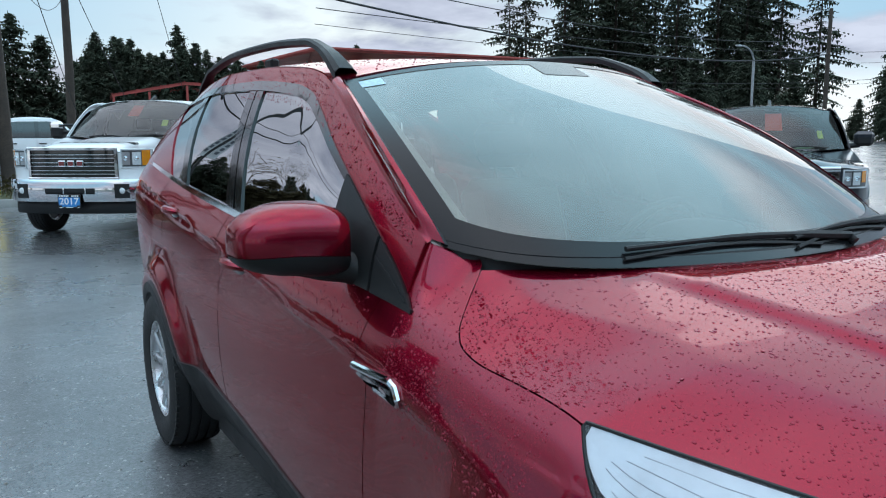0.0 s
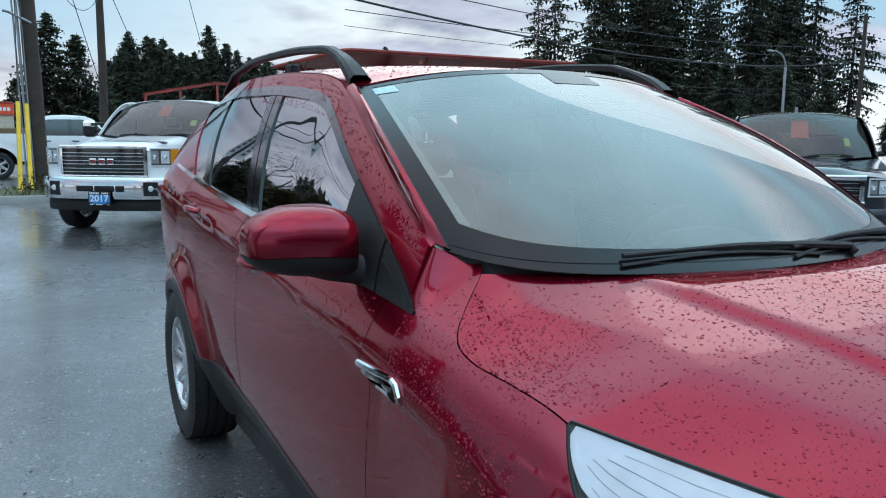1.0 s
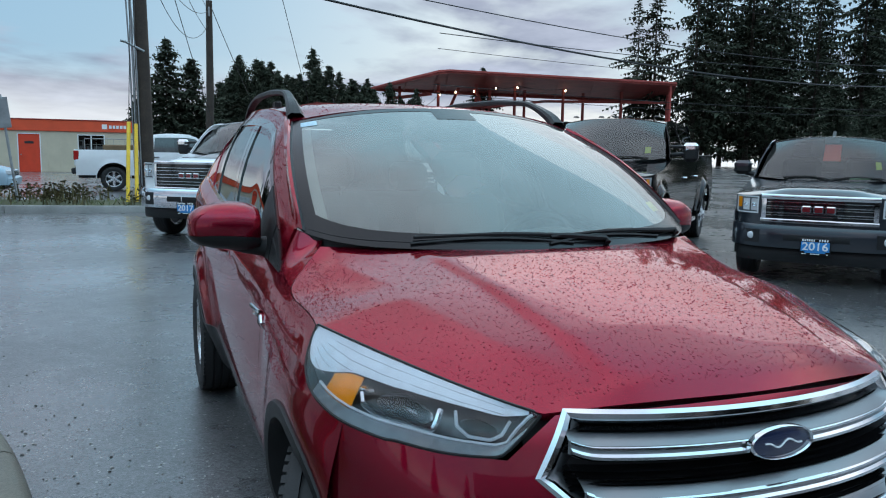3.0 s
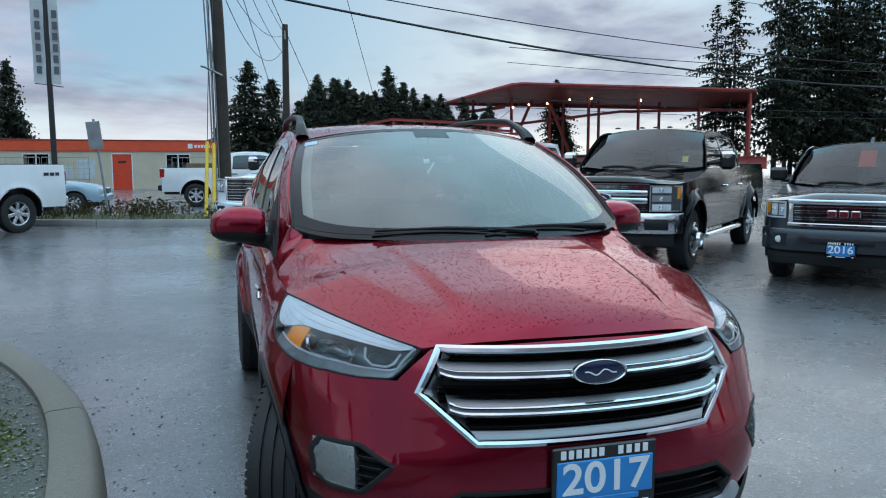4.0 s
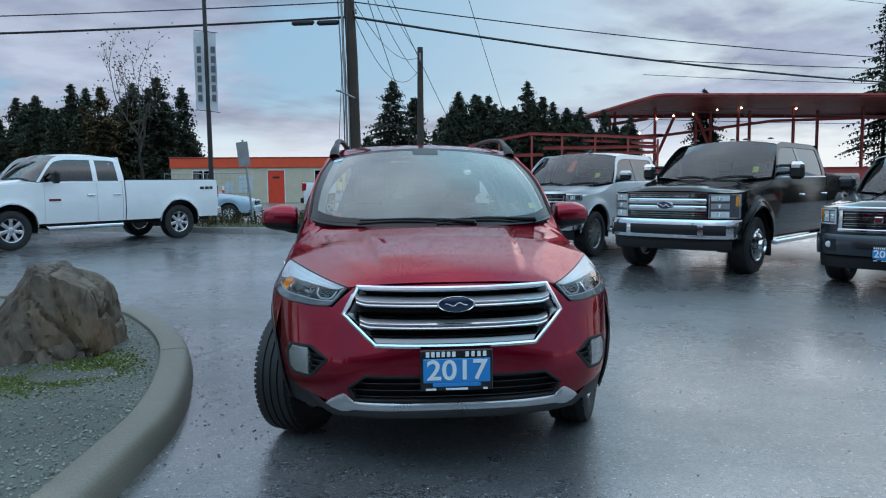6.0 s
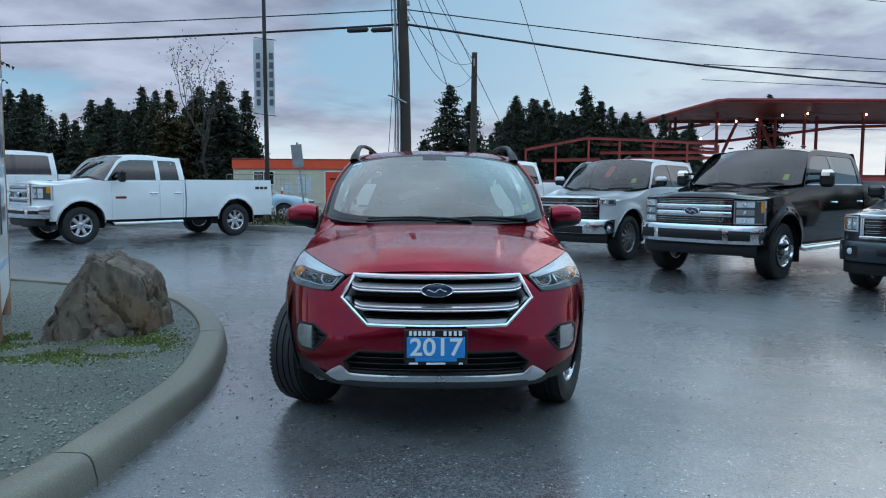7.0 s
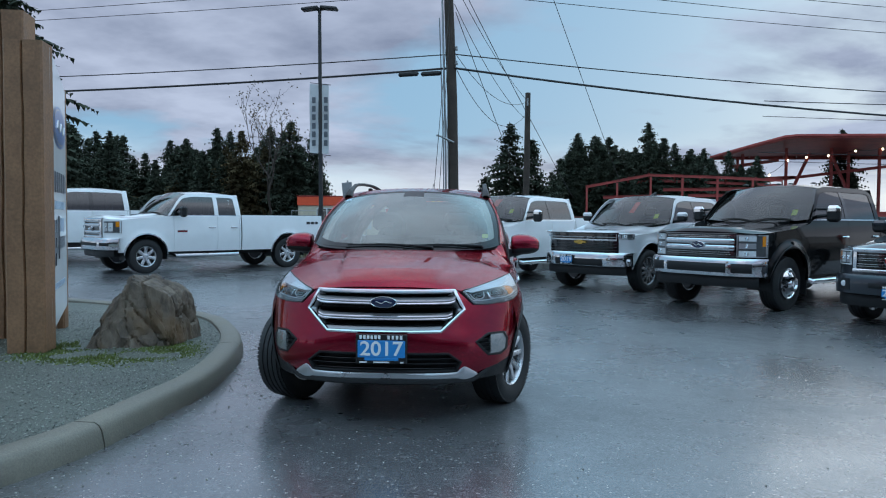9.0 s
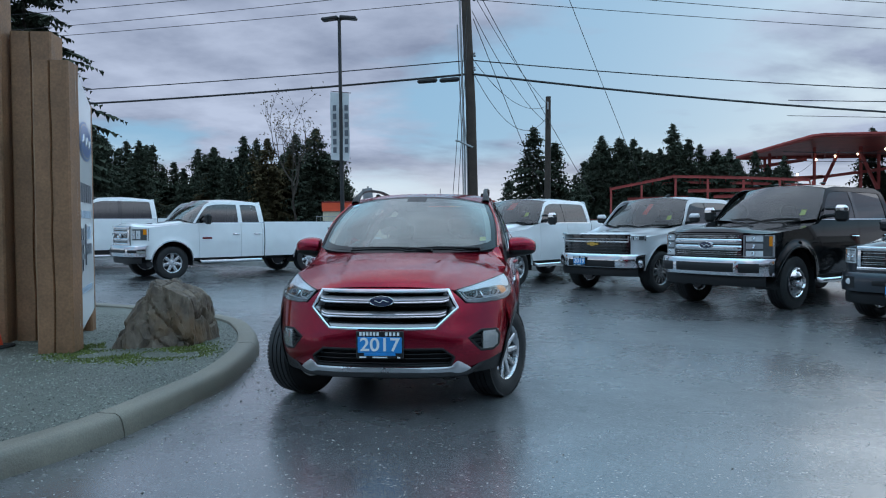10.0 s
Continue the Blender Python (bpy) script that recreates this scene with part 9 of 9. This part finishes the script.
def bare_tree(label, m, height, seed, leaves=0):
    r = np.random.default_rng(seed)
    tree = thing("bare_tree", label, "tree", m)
    g, tips = Geo(), []

    def grow(p, d, ln, rad, depth):
        pts = [p]
        for k in range(4):
            d = (d + Vector(r.normal(0, 0.10, 3)) + Vector((0, 0, 0.05))).normalized()
            pts.append(pts[-1] + d * ln / 4)
        g.tube(pts, [rad * (1 - 0.12 * k) for k in range(5)], 6 if depth < 2 else 4, caps=False)
        if depth >= 4:
            tips.append(pts[-1])
            return
        for k in range(3 if depth < 3 else 2):
            q = pts[2 + k % 3]
            nd = (d + Vector(r.normal(0, 0.55, 3)) + Vector((0, 0, 0.15))).normalized()
            grow(q, nd, ln * r.uniform(0.55, 0.8), rad * 0.55, depth + 1)
    grow(Vector((0, 0, -0.1)), Vector((0, 0, 1)), height * 0.42, height * 0.010, 0)
    part("branch", g, BARK, tree, "bare trunk and twigs")
    if leaves:
        g = Geo()
        for p in tips:
            for _ in range(leaves):
                c = p + Vector(r.normal(0, 0.25, 3))
                e = 0.05
                g.add([c + Vector((-e, 0, 0)), c + Vector((0, e, e)), c + Vector((e, 0, -e))], [(0, 1, 2)])
        tagged(part("leaf", g, FIRWARM, tree, "few last brown leaves", smooth=0), kind="stuff")
    return tree


rt = np.random.default_rng(21)
base = [conifer(1.0 * h, s, sd, cf, FIR, dn, rg) for h, s, sd, cf, dn, rg in ((13.0, 4.0, 1, 0.05, 1.7, 0.4), (15.0, 4.4, 2, 0.08, 1.7, 0.5), (11.0, 3.9, 3, 0.03, 1.8, 0.35), (14.0, 3.8, 4, 0.06, 1.6, 0.55))]
warm = conifer(11.5, 3.9, 7, 0.05, FIRWARM, 1.5, 0.3, 0.42, "brownish cedar with dense drooping sprays")
# the big firs past the road, on the far side of the pickups
tall = [conifer(30.0, 5.4, 31, 0.10, FIR, 1.25, 0.7, 0.62, "very tall dark fir with a bare lower trunk"), conifer(33.0, 5.8, 32, 0.06, FIR, 1.35, 0.6, 0.62, "very tall dark fir with drooping branches"), conifer(28.0, 4.8, 33, 0.10, FIR, 1.0, 0.8, 0.62, "tall thin fir with gaps between the branches")]


used = set()


def plant(src, x, y, k=1.0, turn=None):
    m = pose(x, y, -0.1, 0, 0, rt.uniform(0, 360) if turn is None else turn)
    if src.name not in used:
        used.add(src.name)
        src.matrix_basis = m
        src.scale = (k, k, k * 1.0)
        return src
    t = copy_thing(src, m)
    t.scale = (k * 0.92, k * 0.92, k * rt.uniform(0.92, 1.16))
    return t


for n in range(29):
    u = n / 28
    x, y = 72 + 46 * u + rt.normal(0, 1.2), 98 - 15 * u + rt.uniform(-5, 14)
    if 0.13 < u < 0.19:
        continue
    plant(tall[(2, 0, 1)[int(rt.integers(0, 3))] if u > 0.2 else (2, 0)[int(rt.integers(0, 2))]], x, y, rt.uniform(0.92, 1.15))
# woods behind the office and along the road
for x, y, k, i in ((-0.6, 68, 0.98, 1), (1.6, 69, 0.98, 0), (-3.0, 71, 0.72, 2), (3.6, 72, 0.62, 3), (18.0, 96, 0.98, 0), (20.6, 95, 0.75, 2), (23.0, 99, 0.95, 3), (44.0, 104, 1.2, 1), (47.0, 108, 1.0, 0)):
    plant(base[i], x + 1.2, y, k * 0.72)
for n in range(88):
    x = 5.6 + 19.0 * (n / 87) + rt.normal(0, 0.5)
    plant(base[rt.integers(0, 4)], x * 1.15, 84 + rt.uniform(-5, 7), rt.uniform(0.56, 0.76) * (1.0 if n < 61 else 0.84))
for n in range(135):
    u = n / 134
    x = -60.5 + 39 * u + rt.normal(0, 0.7)
    plant(base[rt.integers(0, 4)] if rt.random() < 0.86 else warm, x, 74 + rt.uniform(-7, 10) - 6 * (1 - u), rt.uniform(0.52, 0.72) + 0.05 * math.sin(u * 20))
for x, y, k in ((-24.4, 66, 0.80), (-22.9, 68, 0.72), (-27.0, 69, 0.66)):
    plant(warm, x, y, k)
for x, y, i, k in ((-19.6, 66, 1, 0.76), (-17.8, 67, 0, 0.66), (-21.2, 69, 3, 0.66)):
    plant(base[i], x, y, k)
# one fir nearer, past the sign
near = conifer(18.0, 3.6, 41, 0.08, FIR, 1.9, 0.55, 0.22, "tall dark fir with drooping branches, past the sign")
plant(near, -23.6, 30.2, 1.0)
bare_tree("leafless young tree with a few last leaves", pose(-12.6, 37.0, 0), 9.0, 3, 5)
bare_tree("leafless alder at the wood's edge", pose(-52, 66, 0), 13.0, 5, 0)
bare_tree("leafless alder at the wood's edge", pose(-50, 68, 0), 12.0, 6, 0)
for n in range(12):
    x = -140 + 80 * (n / 11) + rt.normal(0, 1)
    plant(base[rt.integers(0, 4)], x, 66 + rt.uniform(-6, 10), rt.uniform(0.45, 0.65))
for n in range(16):
    x = 72 + 75 * (n / 15) + rt.normal(0, 1)
    plant(base[rt.integers(0, 4)], x, 62 + rt.uniform(-10, 10), rt.uniform(0.5, 0.8))

# unseen trees, added all round behind the lot to block low sky
for n in range(16):
    a = radians(-205 + 230 * n / 15)
    d = 62 + rt.uniform(-6, 14)
    plant(base[rt.integers(0, 4)], 4 + d * math.cos(a) * 1.3, -8 + d * math.sin(a), rt.uniform(0.6, 0.9))
